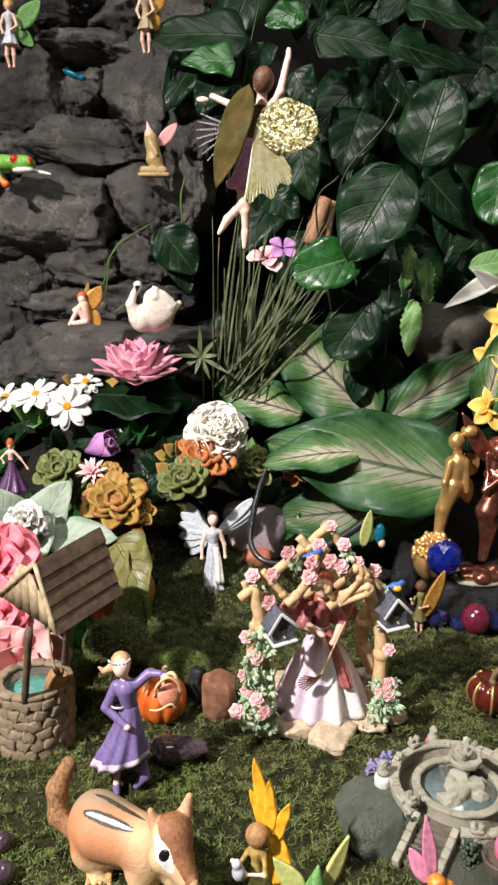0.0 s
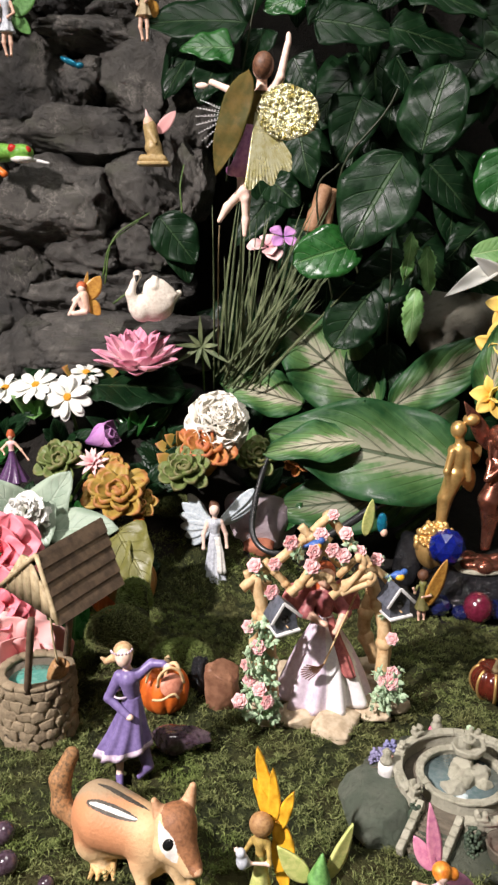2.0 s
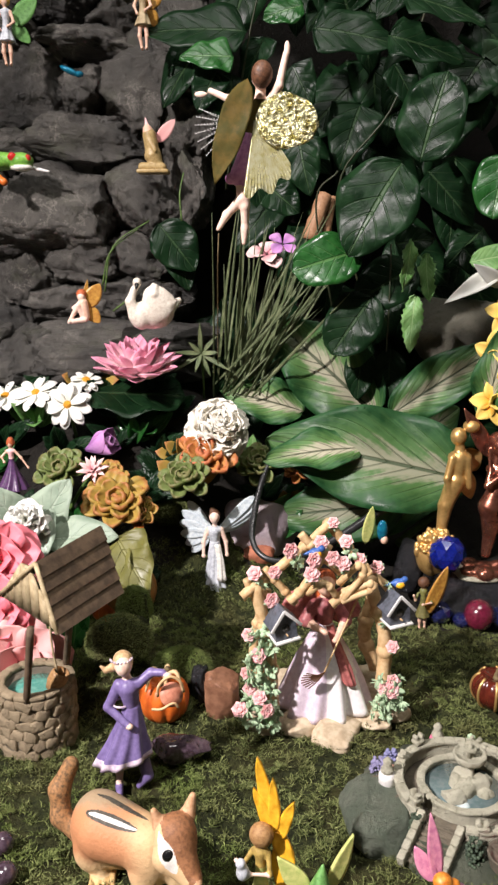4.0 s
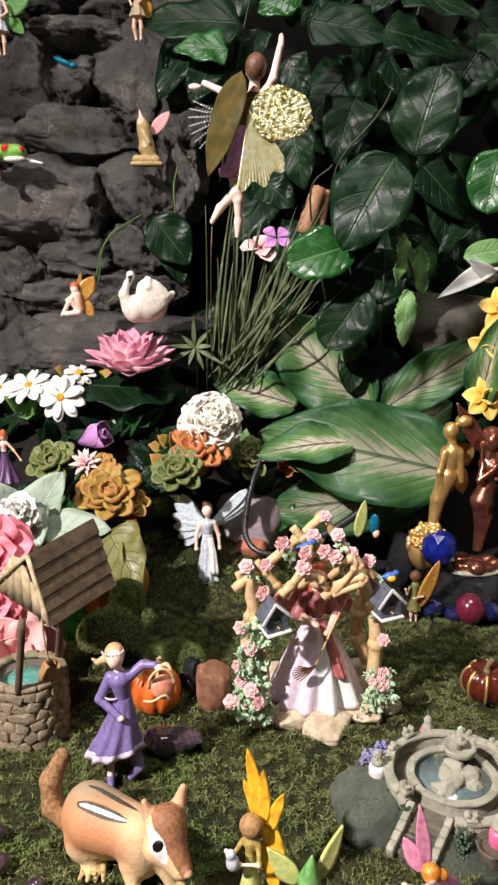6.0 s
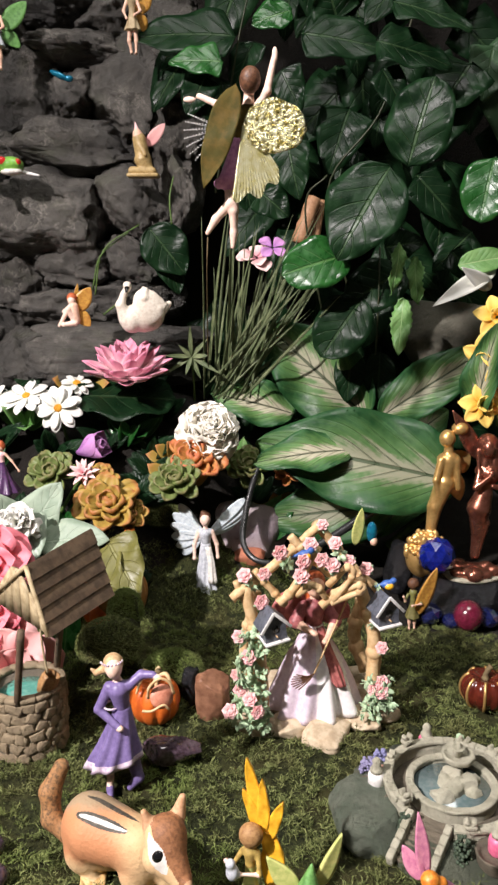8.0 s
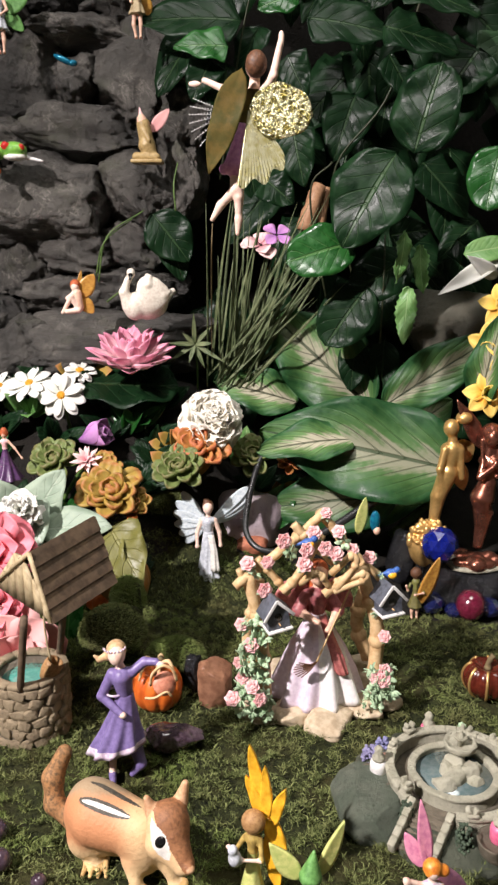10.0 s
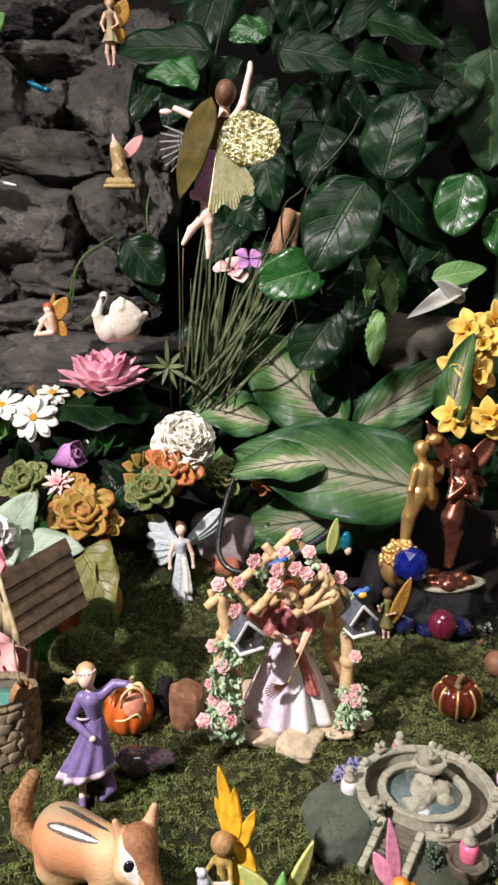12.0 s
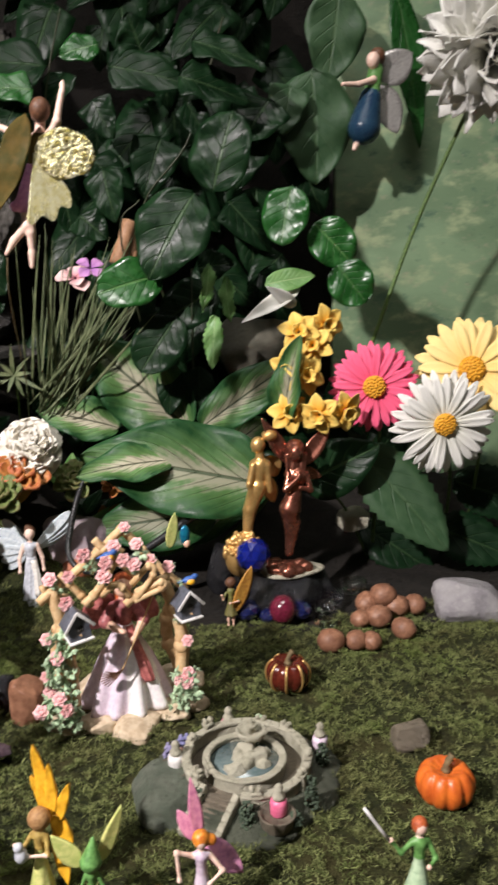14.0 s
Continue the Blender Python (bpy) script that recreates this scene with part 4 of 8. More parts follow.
# ---- flowers and succulents ----
def bloom(name, c, facing, rings, material, label, category="flower", heart=None, heart_mat=None, stem=None, group="", jitter=0.06, cup=0.0, seed=1, thick=0.0007, droop=0.18, fold=0.22, wave=0.0):
    """A flower or rosette. Each ring: count, petal length, width, lift in degrees, outline, radius of its root."""
    ob = thing(name, c, label, category, group)
    rnd = random.Random(seed)
    z = Vector(facing).normalized()
    x = z.orthogonal().normalized()
    face = Matrix((x, z.cross(x), z)).transposed().to_4x4()
    for i, (count, length, width, lift, kind, root) in enumerate(rings):
        me = mesh_of(leaf(length, width, kind, droop=droop, fold=fold, thick=thick, nu=8, nv=10 if wave else 4, seed=i, cup=cup, wave=wave), "petal")
        for j in range(count):
            a = 360 * (j + 0.5 * (i % 2)) / count + rnd.uniform(-1, 1) * jitter * 120
            m = face @ pose(0, 0, 0, 0, 0, a) @ pose(root, 0, 0.001 * i, 0, -lift + rnd.uniform(-1, 1) * jitter * 90, 0)
            part("petal", me, material, ob, "", m @ Matrix.Rotation(rnd.uniform(-1, 1) * jitter * 3, 4, "X"))
    if heart:
        bm = bmesh.new()
        ball(bm, (0, 0, heart * 0.35), (heart, heart, heart * 0.5), None, 16, 8)
        rows = 40
        for k in range(rows):
            r, a = heart * 0.92 * (k / rows) ** 0.5, k * 2.39996
            ball(bm, (r * math.cos(a), r * math.sin(a), heart * 0.35 + 0.5 * (heart ** 2 - r ** 2) ** 0.5), heart * 0.13, None, 6, 4)
        part("flower_centre", bm, heart_mat, ob, "", face)
    if stem:
        bm = bmesh.new()
        tube(bm, [c, *stem], (0.0022, 0.0028), 16, 7)
        part("stem", bm, GREEN_STEM, ob, "", None, False)
    return ob


def pompon(name, c, facing, r, material, label, count=90, stem=None, frill=0.16, seed=2, shape="spoon"):
    ob = thing(name, c, label, "flower")
    rnd = random.Random(seed)
    z = Vector(facing).normalized()
    x = z.orthogonal().normalized()
    face = Matrix((x, z.cross(x), z)).transposed().to_4x4()
    kinds = [mesh_of(leaf(r, r * 0.6, shape, droop=-0.12, fold=0.25, wave=frill, nu=7, nv=5, seed=k), "petal") for k in range(3)]
    for k in range(count):
        h = 1 - 1.15 * (k + 0.5) / count
        a = k * 2.39996
        q = (1 - min(1, abs(h)) ** 2) ** 0.5
        way = Vector((q * math.cos(a), q * math.sin(a), h))
        m = face @ laid(way * r * 0.12, way * r, Vector((rnd.uniform(-1, 1), rnd.uniform(-1, 1), rnd.uniform(-0.6, 1.2)))) @ Matrix.Scale(rnd.uniform(0.85, 1.08), 4)
        part("petal", kinds[k % 3], material, ob, "", m)
    if stem:
        bm = bmesh.new()
        tube(bm, [c, *stem], (0.0026, 0.0032), 20, 7)
        part("stem", bm, GREEN_STEM, ob, "", None, False)
    return ob


UP = (-0.05, -0.75, 0.8)
YOLK = paint("yellow_flower_heart", (0.8, 0.42, 0.03), (0.55, 0.25, 0.02), fine=400, rough=0.7)
lot = (-0.148, 1.020, 0.277)
bloom("lotus", lot, (0, -0.25, 1), [(11, 0.058, 0.028, 10, "ovate", 0.006), (11, 0.056, 0.027, 26, "ovate", 0.005), (9, 0.052, 0.026, 42, "ovate", 0.004), (8, 0.046, 0.024, 56, "ovate", 0.003), (7, 0.034, 0.018, 72, "ovate", 0.002)],
      LOTUS, "pink and white artificial lotus flower with layered pointed petals", heart=0.008, heart_mat=YOLK, cup=0.15, droop=-0.2)
pad = thing("lotus_pad", (-0.152, 1.030, 0.252), "dark green lotus pad under a pink flower", "leaf")
part("pad", leaf(0.13, 0.13, "round", droop=0.05, fold=0.06, wave=0.08, nu=14, nv=8), IVY, pad, "", laid((-0.065, 0, 0), (0.065, 0, 0), (0, -0.35, 1)))

for x, (c, s) in enumerate([((-0.238, 1.000, 0.242), 0.029), ((-0.284, 1.020, 0.254), 0.03), ((-0.328, 1.030, 0.248), 0.028), ((-0.221, 1.040, 0.267), 0.02)]):
    bloom("daisy", c, [(-0.1, -1, 0.35), (-0.2, -0.6, 1), (-0.1, -0.5, 1), (0.2, -0.5, 1)][x], [(9, s, s * 0.5, 4, "fleshy", 0.003), (6, s * 0.86, s * 0.42, 16, "fleshy", 0.003)], DAISY,
          "white artificial daisy with a small yellow centre", heart=0.0055, heart_mat=YOLK, stem=[(c[0] + 0.004, c[1] + 0.03, c[2] - 0.06), (c[0] + 0.008, c[1] + 0.05, c[2] - 0.12)], group="daisies on the bank", seed=x)
bloom("carnation", (-0.042, 0.975, 0.212), (0.12, -0.75, 0.65), [(n, 0.041 * k, 0.034 * k, lift, "fleshy", 0.002) for n, k, lift in ((9, 1.0, -8), (9, 1.0, 8), (9, 0.98, 22), (8, 0.96, 36), (8, 0.94, 48), (7, 0.9, 60), (6, 0.86, 70), (6, 0.84, 80), (4, 0.8, 87))],
      CARN, "cream white artificial carnation with ruffled petals", jitter=0.14, wave=0.3, droop=0.05, cup=0.1)
bloom("violet_bud", (-0.215, 0.990, 0.184), (0.8, -0.3, 0.35), [(4, 0.046, 0.034, 70, "spoon", 0.002), (3, 0.044, 0.032, 80, "spoon", 0.002)], VIOLET, "purple artificial tulip bud lying among leaves", cup=0.4, droop=0.0)
bloom("blush_flower", (-0.195, 0.930, 0.172), (-0.1, -0.7, 0.7), [(8, 0.02, 0.007, 20, "lance", 0.001), (8, 0.018, 0.007, 45, "lance", 0.001), (6, 0.014, 0.006, 65, "lance", 0.001)], BLUSH, "small pale pink artificial flower on a stem",
      stem=[(-0.220, 0.950, 0.135), (-0.245, 0.970, 0.093)])


def succulent(c, r, material, label, seed=1, facing=UP):
    return bloom("succulent", c, facing, [(7, r, r * 0.62, 4, "fleshy", r * 0.1), (7, r * 0.84, r * 0.56, 22, "fleshy", r * 0.1), (6, r * 0.7, r * 0.5, 42, "fleshy", r * 0.06), (5, r * 0.52, r * 0.42, 60, "fleshy", r * 0.04), (3, r * 0.36, r * 0.32, 76, "fleshy", 0)],
                 material, label, "succulent", group="succulents on the bank", cup=0.3, seed=seed, thick=r * 0.13, jitter=0.13, fold=0.05, droop=-0.12)


succulent((-0.161, 0.900, 0.140), 0.04, SUCC_OLIVE, "olive and rust artificial succulent rosette", 1)
succulent((-0.178, 0.940, 0.157), 0.026, SUCC_OLIVE, "olive and rust artificial succulent rosette", 2)
succulent((-0.240, 0.950, 0.166), 0.032, SUCC_GREEN, "pale green artificial succulent rosette", 3)
succulent((-0.080, 0.920, 0.163), 0.031, SUCC_GREEN, "pale green artificial succulent rosette", 4)
succulent((-0.057, 0.950, 0.181), 0.038, SUCC_RUST, "rust orange artificial succulent rosette", 5)
succulent((-0.134, 0.900, 0.126), 0.022, SUCC_OLIVE, "olive and rust artificial succulent rosette", 6)
succulent((0.011, 1.000, 0.159), 0.03, SUCC_GREEN, "pale green artificial succulent rosette", 7)
succulent((0.066, 1.030, 0.143), 0.02, SUCC_RUST, "rust orange artificial succulent rosette", 8)

# coral and salmon blooms behind the well
bloom("coral_flower", (-0.262, 0.760, 0.121), (0.3, -0.8, 0.5), [(6, 0.045, 0.045, 5, "spoon", 0.004), (6, 0.04, 0.04, 28, "spoon", 0.004), (5, 0.03, 0.032, 52, "spoon", 0.003), (4, 0.02, 0.022, 72, "spoon", 0.002)], BIG_PINK, "large coral pink artificial flower", cup=0.35, group="large flowers behind the well")
bloom("coral_flower", (-0.259, 0.720, 0.079), (0.3, -0.8, 0.4), [(6, 0.045, 0.045, 5, "spoon", 0.004), (6, 0.04, 0.04, 28, "spoon", 0.004), (5, 0.03, 0.032, 52, "spoon", 0.003), (4, 0.02, 0.022, 72, "spoon", 0.002)], BIG_PINK, "large coral pink artificial flower", cup=0.35, seed=4, group="large flowers behind the well")
bloom("salmon_flower", (-0.230, 0.700, 0.037), (0.25, -0.85, 0.4), [(5, 0.05, 0.05, 8, "spoon", 0.004), (5, 0.042, 0.045, 34, "spoon", 0.004), (4, 0.03, 0.034, 60, "spoon", 0.003)], SALMON, "large salmon pink artificial flower", cup=0.35, seed=6, group="large flowers behind the well")

sage = thing("sage_plant", (-0.250, 0.880, 0.114), "pale sage green artificial plant with broad leaves", "plant")
leaf_from((-0.257, 0.880, 0.104), (-0.217, 0.870, 0.177), (-0.1, -1, 0.6), 0.0670, SAGE, sage, "heart", wave=0.06)
leaf_from((-0.239, 0.860, 0.108), (-0.156, 0.840, 0.126), (-0.1, -1, 1.2), 0.0496, SAGE, sage, "ovate", wave=0.06, fold=0.3)
leaf_from((-0.270, 0.880, 0.114), (-0.303, 0.860, 0.170), (0, -1, 0.7), 0.0571, SAGE, sage, "heart", wave=0.06)
leaf_from((-0.250, 0.860, 0.143), (-0.232, 0.820, 0.106), (0, -1, 0.6), 0.0474, SAGE, sage, "heart", wave=0.06)
leaf_from((-0.201, 0.800, -0.005), (-0.191, 0.800, 0.077), (0, -1, 0.2), 0.0316, IVY_LIT, sage, "ovate", wave=0.04)
bloom("white_cluster", (-0.254, 0.842, 0.136), (0, -0.8, 0.6), [(n, 0.026 * k, 0.02 * k, lift, "fleshy", 0.002) for n, k, lift in ((7, 1.0, 0), (7, 0.95, 22), (6, 0.9, 44), (5, 0.85, 64), (4, 0.8, 80))],
      DAISY, "white ruffled artificial blossom cluster on sage leaves", jitter=0.2, wave=0.35, droop=0.05)


def bank_cover():
    rnd = random.Random(21)
    kinds = [(IVY, "ovate"), (IVY, "lance"), (LIME_LEAF, "lance"), (SUCC_OLIVE, "spoon"), (IVY_LIT, "ovate"), (IVY, "round")]
    shapes = [mesh_of(leaf(0.045, 0.02, k, droop=0.2, fold=0.2, seed=i, nu=7, nv=4)) for i, (m, k) in enumerate(kinds)]
    for me, (m, k) in zip(shapes, kinds):
        me.materials.append(m)
    for n in range(64):
        x, y = rnd.uniform(-0.36, 0.06), rnd.uniform(0.9, 1.1)
        if x > -0.12 and y < 0.985:
            continue
        c = (x, y, rise(x, y))
        ob = thing("leafy_sprig", c, "low tuft of dark green artificial leaves", "plant", "leaf tufts on the bank")
        pick = rnd.choice([0, 0, 1, 1, 2, 3, 4, 5])
        for j in range(rnd.randint(5, 9)):
            a = rnd.uniform(0, 6.283)
            tip = Vector((math.cos(a), math.sin(a) - 0.35, rnd.uniform(0.5, 1.5)))
            part("leaf", shapes[pick], kinds[pick][0], ob, "", laid((0, 0, 0.0), tip, (0.1, -0.8, 0.6)) @ Matrix.Scale(rnd.uniform(0.7, 1.3), 4))


bank_cover()
star = thing("spiky_plant", (-0.066, 1.050, 0.299), "small spiky yellow-green star-shaped plant", "plant")
for i in range(9):
    a = i * 0.698 + 0.2
    leaf_from((-0.065, 1.040, 0.303), tuple(Vector((-0.065, 1.040, 0.303)) + Vector((math.cos(a) * (0.024 + 0.01 * (i % 3)), -0.016 + 0.008 * (i % 2), math.sin(a) * (0.022 + 0.01 * (i % 3))))), FRONT, 0.0062, BLADE, star, "lance", droop=0.1)
bm = bmesh.new()
tube(bm, [(-0.065, 1.045, 0.302), (-0.064, 1.060, 0.271), (-0.064, 1.070, 0.237)], 0.0016, 8, 6)
part("stem", bm, GREEN_STEM, star, "", None, False)

# daisies, daffodils and gerberas on the mural side
bloom("gerbera", (0.412, 0.930, 0.287), (-0.25, -1, 0.1), [(19, 0.055, 0.013, 2, "fleshy", 0.006), (19, 0.05, 0.012, 10, "fleshy", 0.006)], GERB_PINK, "bright pink artificial gerbera with an orange centre", heart=0.0155, heart_mat=YOLK, jitter=0.03,
      stem=[(0.439, 0.980, 0.202), (0.447, 1.020, 0.036)], group="gerberas by the mural")
bloom("gerbera", (0.550, 0.930, 0.306), (-0.4, -1, 0.35), [(17, 0.072, 0.019, 2, "fleshy", 0.006), (17, 0.064, 0.018, 12, "fleshy", 0.006)], GERB_YELLOW, "large pale yellow artificial gerbera", heart=0.018, heart_mat=YOLK, jitter=0.04,
      stem=[(0.598, 0.990, 0.185), (0.594, 1.020, 0.026)], group="gerberas by the mural", seed=3)
bloom("gerbera", (0.500, 0.900, 0.239), (-0.1, -1, -0.05), [(20, 0.066, 0.014, 2, "fleshy", 0.006), (20, 0.06, 0.013, 12, "fleshy", 0.006)], DAISY, "white artificial gerbera with a yellow centre", heart=0.0155, heart_mat=YOLK, jitter=0.04,
      stem=[(0.549, 0.980, 0.139), (0.558, 1.020, 0.010)], group="gerberas by the mural", seed=5)
pompon("chrysanthemum", (0.563, 0.950, 0.712), (-0.4, -1, 0.1), 0.085, DAISY, "large shaggy white artificial chrysanthemum on a long stem", 120, [(0.559, 1.000, 0.654), (0.505, 1.040, 0.502), (0.445, 1.050, 0.325)], 0.08, 9, "lance")
DAFFS = [(0.313, 0.950, 0.360), (0.355, 0.970, 0.369), (0.296, 0.930, 0.316), (0.315, 0.920, 0.307), (0.293, 0.920, 0.258), (0.329, 0.900, 0.258), (0.363, 0.900, 0.261), (0.332, 0.950, 0.342)]
for i, c in enumerate(DAFFS):
    ob = bloom("daffodil", c, (0.5 * math.sin(i * 2.3) - 0.15, -1, 0.3 * math.cos(i * 1.7)), [(6, 0.026, 0.021, 8, "ovate", 0.003), (6, 0.015, 0.014, 68, "fleshy", 0.002)], DAFF, "yellow artificial daffodil with a short trumpet", group="daffodils on one stem", seed=i, cup=0.1,
               stem=[(c[0] * 0.5 + 0.17, c[1] + 0.03, c[2] - 0.02), (0.332, 0.970, 0.221)])
pan = bloom("pansy", (0.024, 1.060, 0.431), (-0.1, -0.75, 1.0), [(3, 0.027, 0.026, 10, "spoon", 0.002), (4, 0.022, 0.022, 20, "spoon", 0.002)], BLUSH, "pale pink and violet silk pansy among reeds", cup=0.1)
bloom("violet_petals", (0.044, 1.060, 0.445), (0.1, -0.8, 0.9), [(4, 0.02, 0.018, 12, "spoon", 0.002)], VIOLET, "violet silk petals among reeds", cup=0.1)
lily = thing("white_lily", (0.288, 1.000, 0.387), "single white lily petal tip with a folded edge", "flower")
leaf_from((0.331, 1.020, 0.416), (0.243, 0.970, 0.378), (-0.2, -1, 0.4), 0.0242, DAISY, lily, "lance", "petal", fold=0.3, droop=0.1)
leaf_from((0.323, 1.010, 0.392), (0.280, 0.980, 0.417), (-0.4, -1, 0.2), 0.0199, DAISY, lily, "lance", "petal", fold=0.3)

# ---- rocks, sticks, cable ----


def lump(name, c, size, material, label, category="rock", seed=1, turn=0.0):
    me = stone_mesh(*size, seed)
    return tagged(put(name, me, material, None, label, pose(*c, 0, 0, turn)), "", category)


lump("mossy_rock", (0.293, 1.100, 0.325), (0.12, 0.1, 0.08), rock("lichen_rock", (0.1, 0.1, 0.08), (0.18, 0.17, 0.13), (0.05, 0.06, 0.045), 20), "grey-green lichen-covered rock behind the flowers", seed=31)
lump("lilac_rock", (0.011, 1.000, 0.071), (0.11, 0.075, 0.06), LILAC_ROCK, "pale lilac-grey slab of rock with hollows", seed=33, turn=10)
lump("terracotta_shard", (-0.008, 0.970, 0.038), (0.07, 0.04, 0.03), POT, "broken terracotta shard in shade", "shard", 34)
lump("smoky_crystal", (-0.062, 0.600, 0.012), (0.05, 0.022, 0.026), SMOKY, "smoky violet raw crystal on the moss", "crystal", 35, 8)
lump("bark_chunk", (-0.028, 0.676, 0.020), (0.032, 0.045, 0.03), WALNUT, "curled brown bark chunk on the moss", "bark", 36)
lump("black_pebble", (-0.049, 0.686, 0.018), (0.018, 0.045, 0.02), BLACK_ROCK, "glossy black pebble beside a pumpkin", "rock", 37)
lump("crystal_rock", (0.511, 0.820, 0.020), (0.085, 0.055, 0.05), rock("clear_quartz", (0.5, 0.48, 0.48), (0.3, 0.28, 0.3), (0.65, 0.62, 0.6), 30, 0.25, 0.8), "rough pale quartz crystal on the lawn", "crystal", 38)
lump("brown_stone", (0.331, 0.563, 0.010), (0.035, 0.028, 0.03), CAST_DARK, "small dull brown stone on the moss", "rock", 39)
bm = bmesh.new()
tube(bm, [(0.081, 1.080, 0.451), (0.101, 1.090, 0.510)], (0.011, 0.01), 8, 10, 0, 0.2)
tube(bm, [(0.102, 1.090, 0.451), (0.113, 1.100, 0.507)], (0.006, 0.006), 8, 8, 0, 0.2)
tagged(put("bamboo_stick", bm, paint("bare_wood", (0.4, 0.22, 0.12), (0.28, 0.14, 0.07), rough=0.6), None, "bare reddish-brown stick behind the vine"), "", "stick")
bm = bmesh.new()
tube(bm, [(0.039, 1.020, 0.189), (0.020, 0.980, 0.157), (0.006, 0.950, 0.113), (0.003, 0.920, 0.082), (0.021, 0.900, 0.067), (0.056, 0.900, 0.067), (0.112, 0.910, 0.093), (0.170, 0.930, 0.123), (0.256, 0.970, 0.149)], (0.0035, 0.0042, 0.0035, 0.005, 0.006), 46, 10)
tagged(put("cable", bm, BLACK, None, "glossy black cable looping between the leaves"), "", "cable")
bm = bmesh.new()
for a in (((-0.199, 1.090, 0.383), (-0.183, 1.080, 0.443), (-0.134, 1.090, 0.477)), ((-0.202, 1.090, 0.391), (-0.187, 1.080, 0.436), (-0.150, 1.090, 0.466)), ((-0.090, 1.080, 0.476), (-0.092, 1.080, 0.509), (-0.087, 1.090, 0.538)), ((-0.187, 1.080, 0.357), (-0.165, 1.070, 0.373), (-0.151, 1.080, 0.387))):
    tube(bm, a, (0.0014, 0.0008), 10, 5)
tagged(put("dry_grass", bm, GREEN_STEM, None, "few thin grass stems against the rock wall"), "", "grass")


def cushion(c, r, seed, size=0.003):
    """A moss cushion: a lumpy core covered in fine blades."""
    rnd = random.Random(seed)
    core = lump("moss_cushion", (c[0], c[1], c[2] + r[2] * 0.4), (r[0] * 1.75, r[2] * 1.5, r[1] * 1.75), MOSS, "rounded cushion of olive green moss", "moss", seed)
    spots = []
    for k in range(9000):
        a, h = rnd.uniform(0, 6.283), rnd.uniform(-0.2, 1)
        s = (1 - h * h) ** 0.5
        n = Vector((s * math.cos(a), s * math.sin(a), h))
        spots.append((c[0] + n.x * r[0] * 1.04, c[1] + n.y * r[1] * 1.04, c[2] + r[2] * (0.4 + 0.92 * n.z), n.x, n.y, n.z))
    sprigs("moss_blades", spots, size, "fine olive moss blades on a cushion", seed)


cushion((-0.138, 0.745, 0.024), (0.033, 0.028, 0.032), 41)
cushion((-0.07, 0.718, 0.014), (0.029, 0.022, 0.022), 42)
cushion((-0.128, 0.79, 0.04), (0.018, 0.016, 0.03), 44)
cushion((-0.101, 0.975, 0.092), (0.028, 0.026, 0.02), 43)


# ---- pumpkins, nuts, glass ----
def pumpkin(c, r, h, material, label, ribs=9, bands=None, turn=0.0, top=True):
    ob = thing("pumpkin", c, label, "pumpkin", turn=turn)
    rib = lambda a, z: 1 - 0.1 * abs(math.cos(ribs * a / 2)) ** 6
    bm = bmesh.new()
    turned(bm, [(r * math.sin(math.pi * (i + 0.6) / 13) ** 0.7, h * (0.5 - 0.5 * math.cos(math.pi * (i + 0.6) / 13)) - (0.1 * h if i > 10 else 0) * (i - 10)) for i in range(13)], n=90, wob=rib)
    part("body", bm, material, ob)
    bm = bmesh.new()
    tube(bm, [(0, 0, h * 0.8), (0.001, 0, h * 1.0), (r * 0.2, 0, h * 1.2)], (r * 0.17, r * 0.11, r * 0.13), 8, 8, 0, 0.3)
    part("stem", bm, STEM, ob)
    if bands:
        for k in range(ribs):
            a = 2 * math.pi * (k + 0.5) / ribs + 0.1
            bm = bmesh.new()
            pts = []
            for i in range(1, 10):
                s = math.pi * i / 11
                q = r * math.sin(s) ** 0.7 * 1.0
                pts.append((q * math.cos(a), q * math.sin(a), h * (0.5 - 0.5 * math.cos(s))))
            tube(bm, pts, 0.0016, 20, 6)
            part("painted_rib", bm, bands, ob)
    return ob


pk = pumpkin((-0.083, 0.666, 0.000), 0.0245, 0.044, ORANGE, "small glossy orange pumpkin behind a purple doll")
bow = bmesh.new()
for a in range(5):
    w = a * 1.256
    tube(bow, [(0, 0, 0.044), (0.012 * math.cos(w), 0.012 * math.sin(w) - 0.006, 0.052), (0.018 * math.cos(w), 0.018 * math.sin(w) - 0.01, 0.04)], (0.0016, 0.0022, 0.001), 8, 6)
part("raffia_bow", bow, TWIG, pk, "tan raffia bow")
pumpkin((0.240, 0.685, 0.000), 0.0235, 0.036, MAROON, "lacquered maroon pumpkin with gold painted ribs", 8, GOLD)
pumpkin((0.329, 0.482, 0.000), 0.0245, 0.036, ORANGE, "small glossy orange pumpkin alone on the moss", 10)
sq = pumpkin((-0.151, 0.889, 0.000), 0.036, 0.062, paint("brown_gourd", (0.4, 0.17, 0.04), (0.24, 0.13, 0.03), fine=60, rough=0.5), "brown and orange gourd topped by a dull olive leaf", 8)
leaf_from((-0.154, 0.850, 0.112), (-0.115, 0.790, 0.075), (-0.1, -1, 0.7), 0.0669, OLIVE, sq, "heart", wave=0.14, fold=0.3, nu=14, nv=8)
leaf_from((-0.151, 0.850, 0.108), (-0.148, 0.800, 0.064), (-0.5, -1, 0.5), 0.0382, OLIVE, sq, "ovate", wave=0.14, fold=0.3)
pumpkin((-0.174, 0.873, 0.000), 0.02, 0.028, ORANGE, "little orange pumpkin half hidden under moss", 9)
bm = bmesh.new()
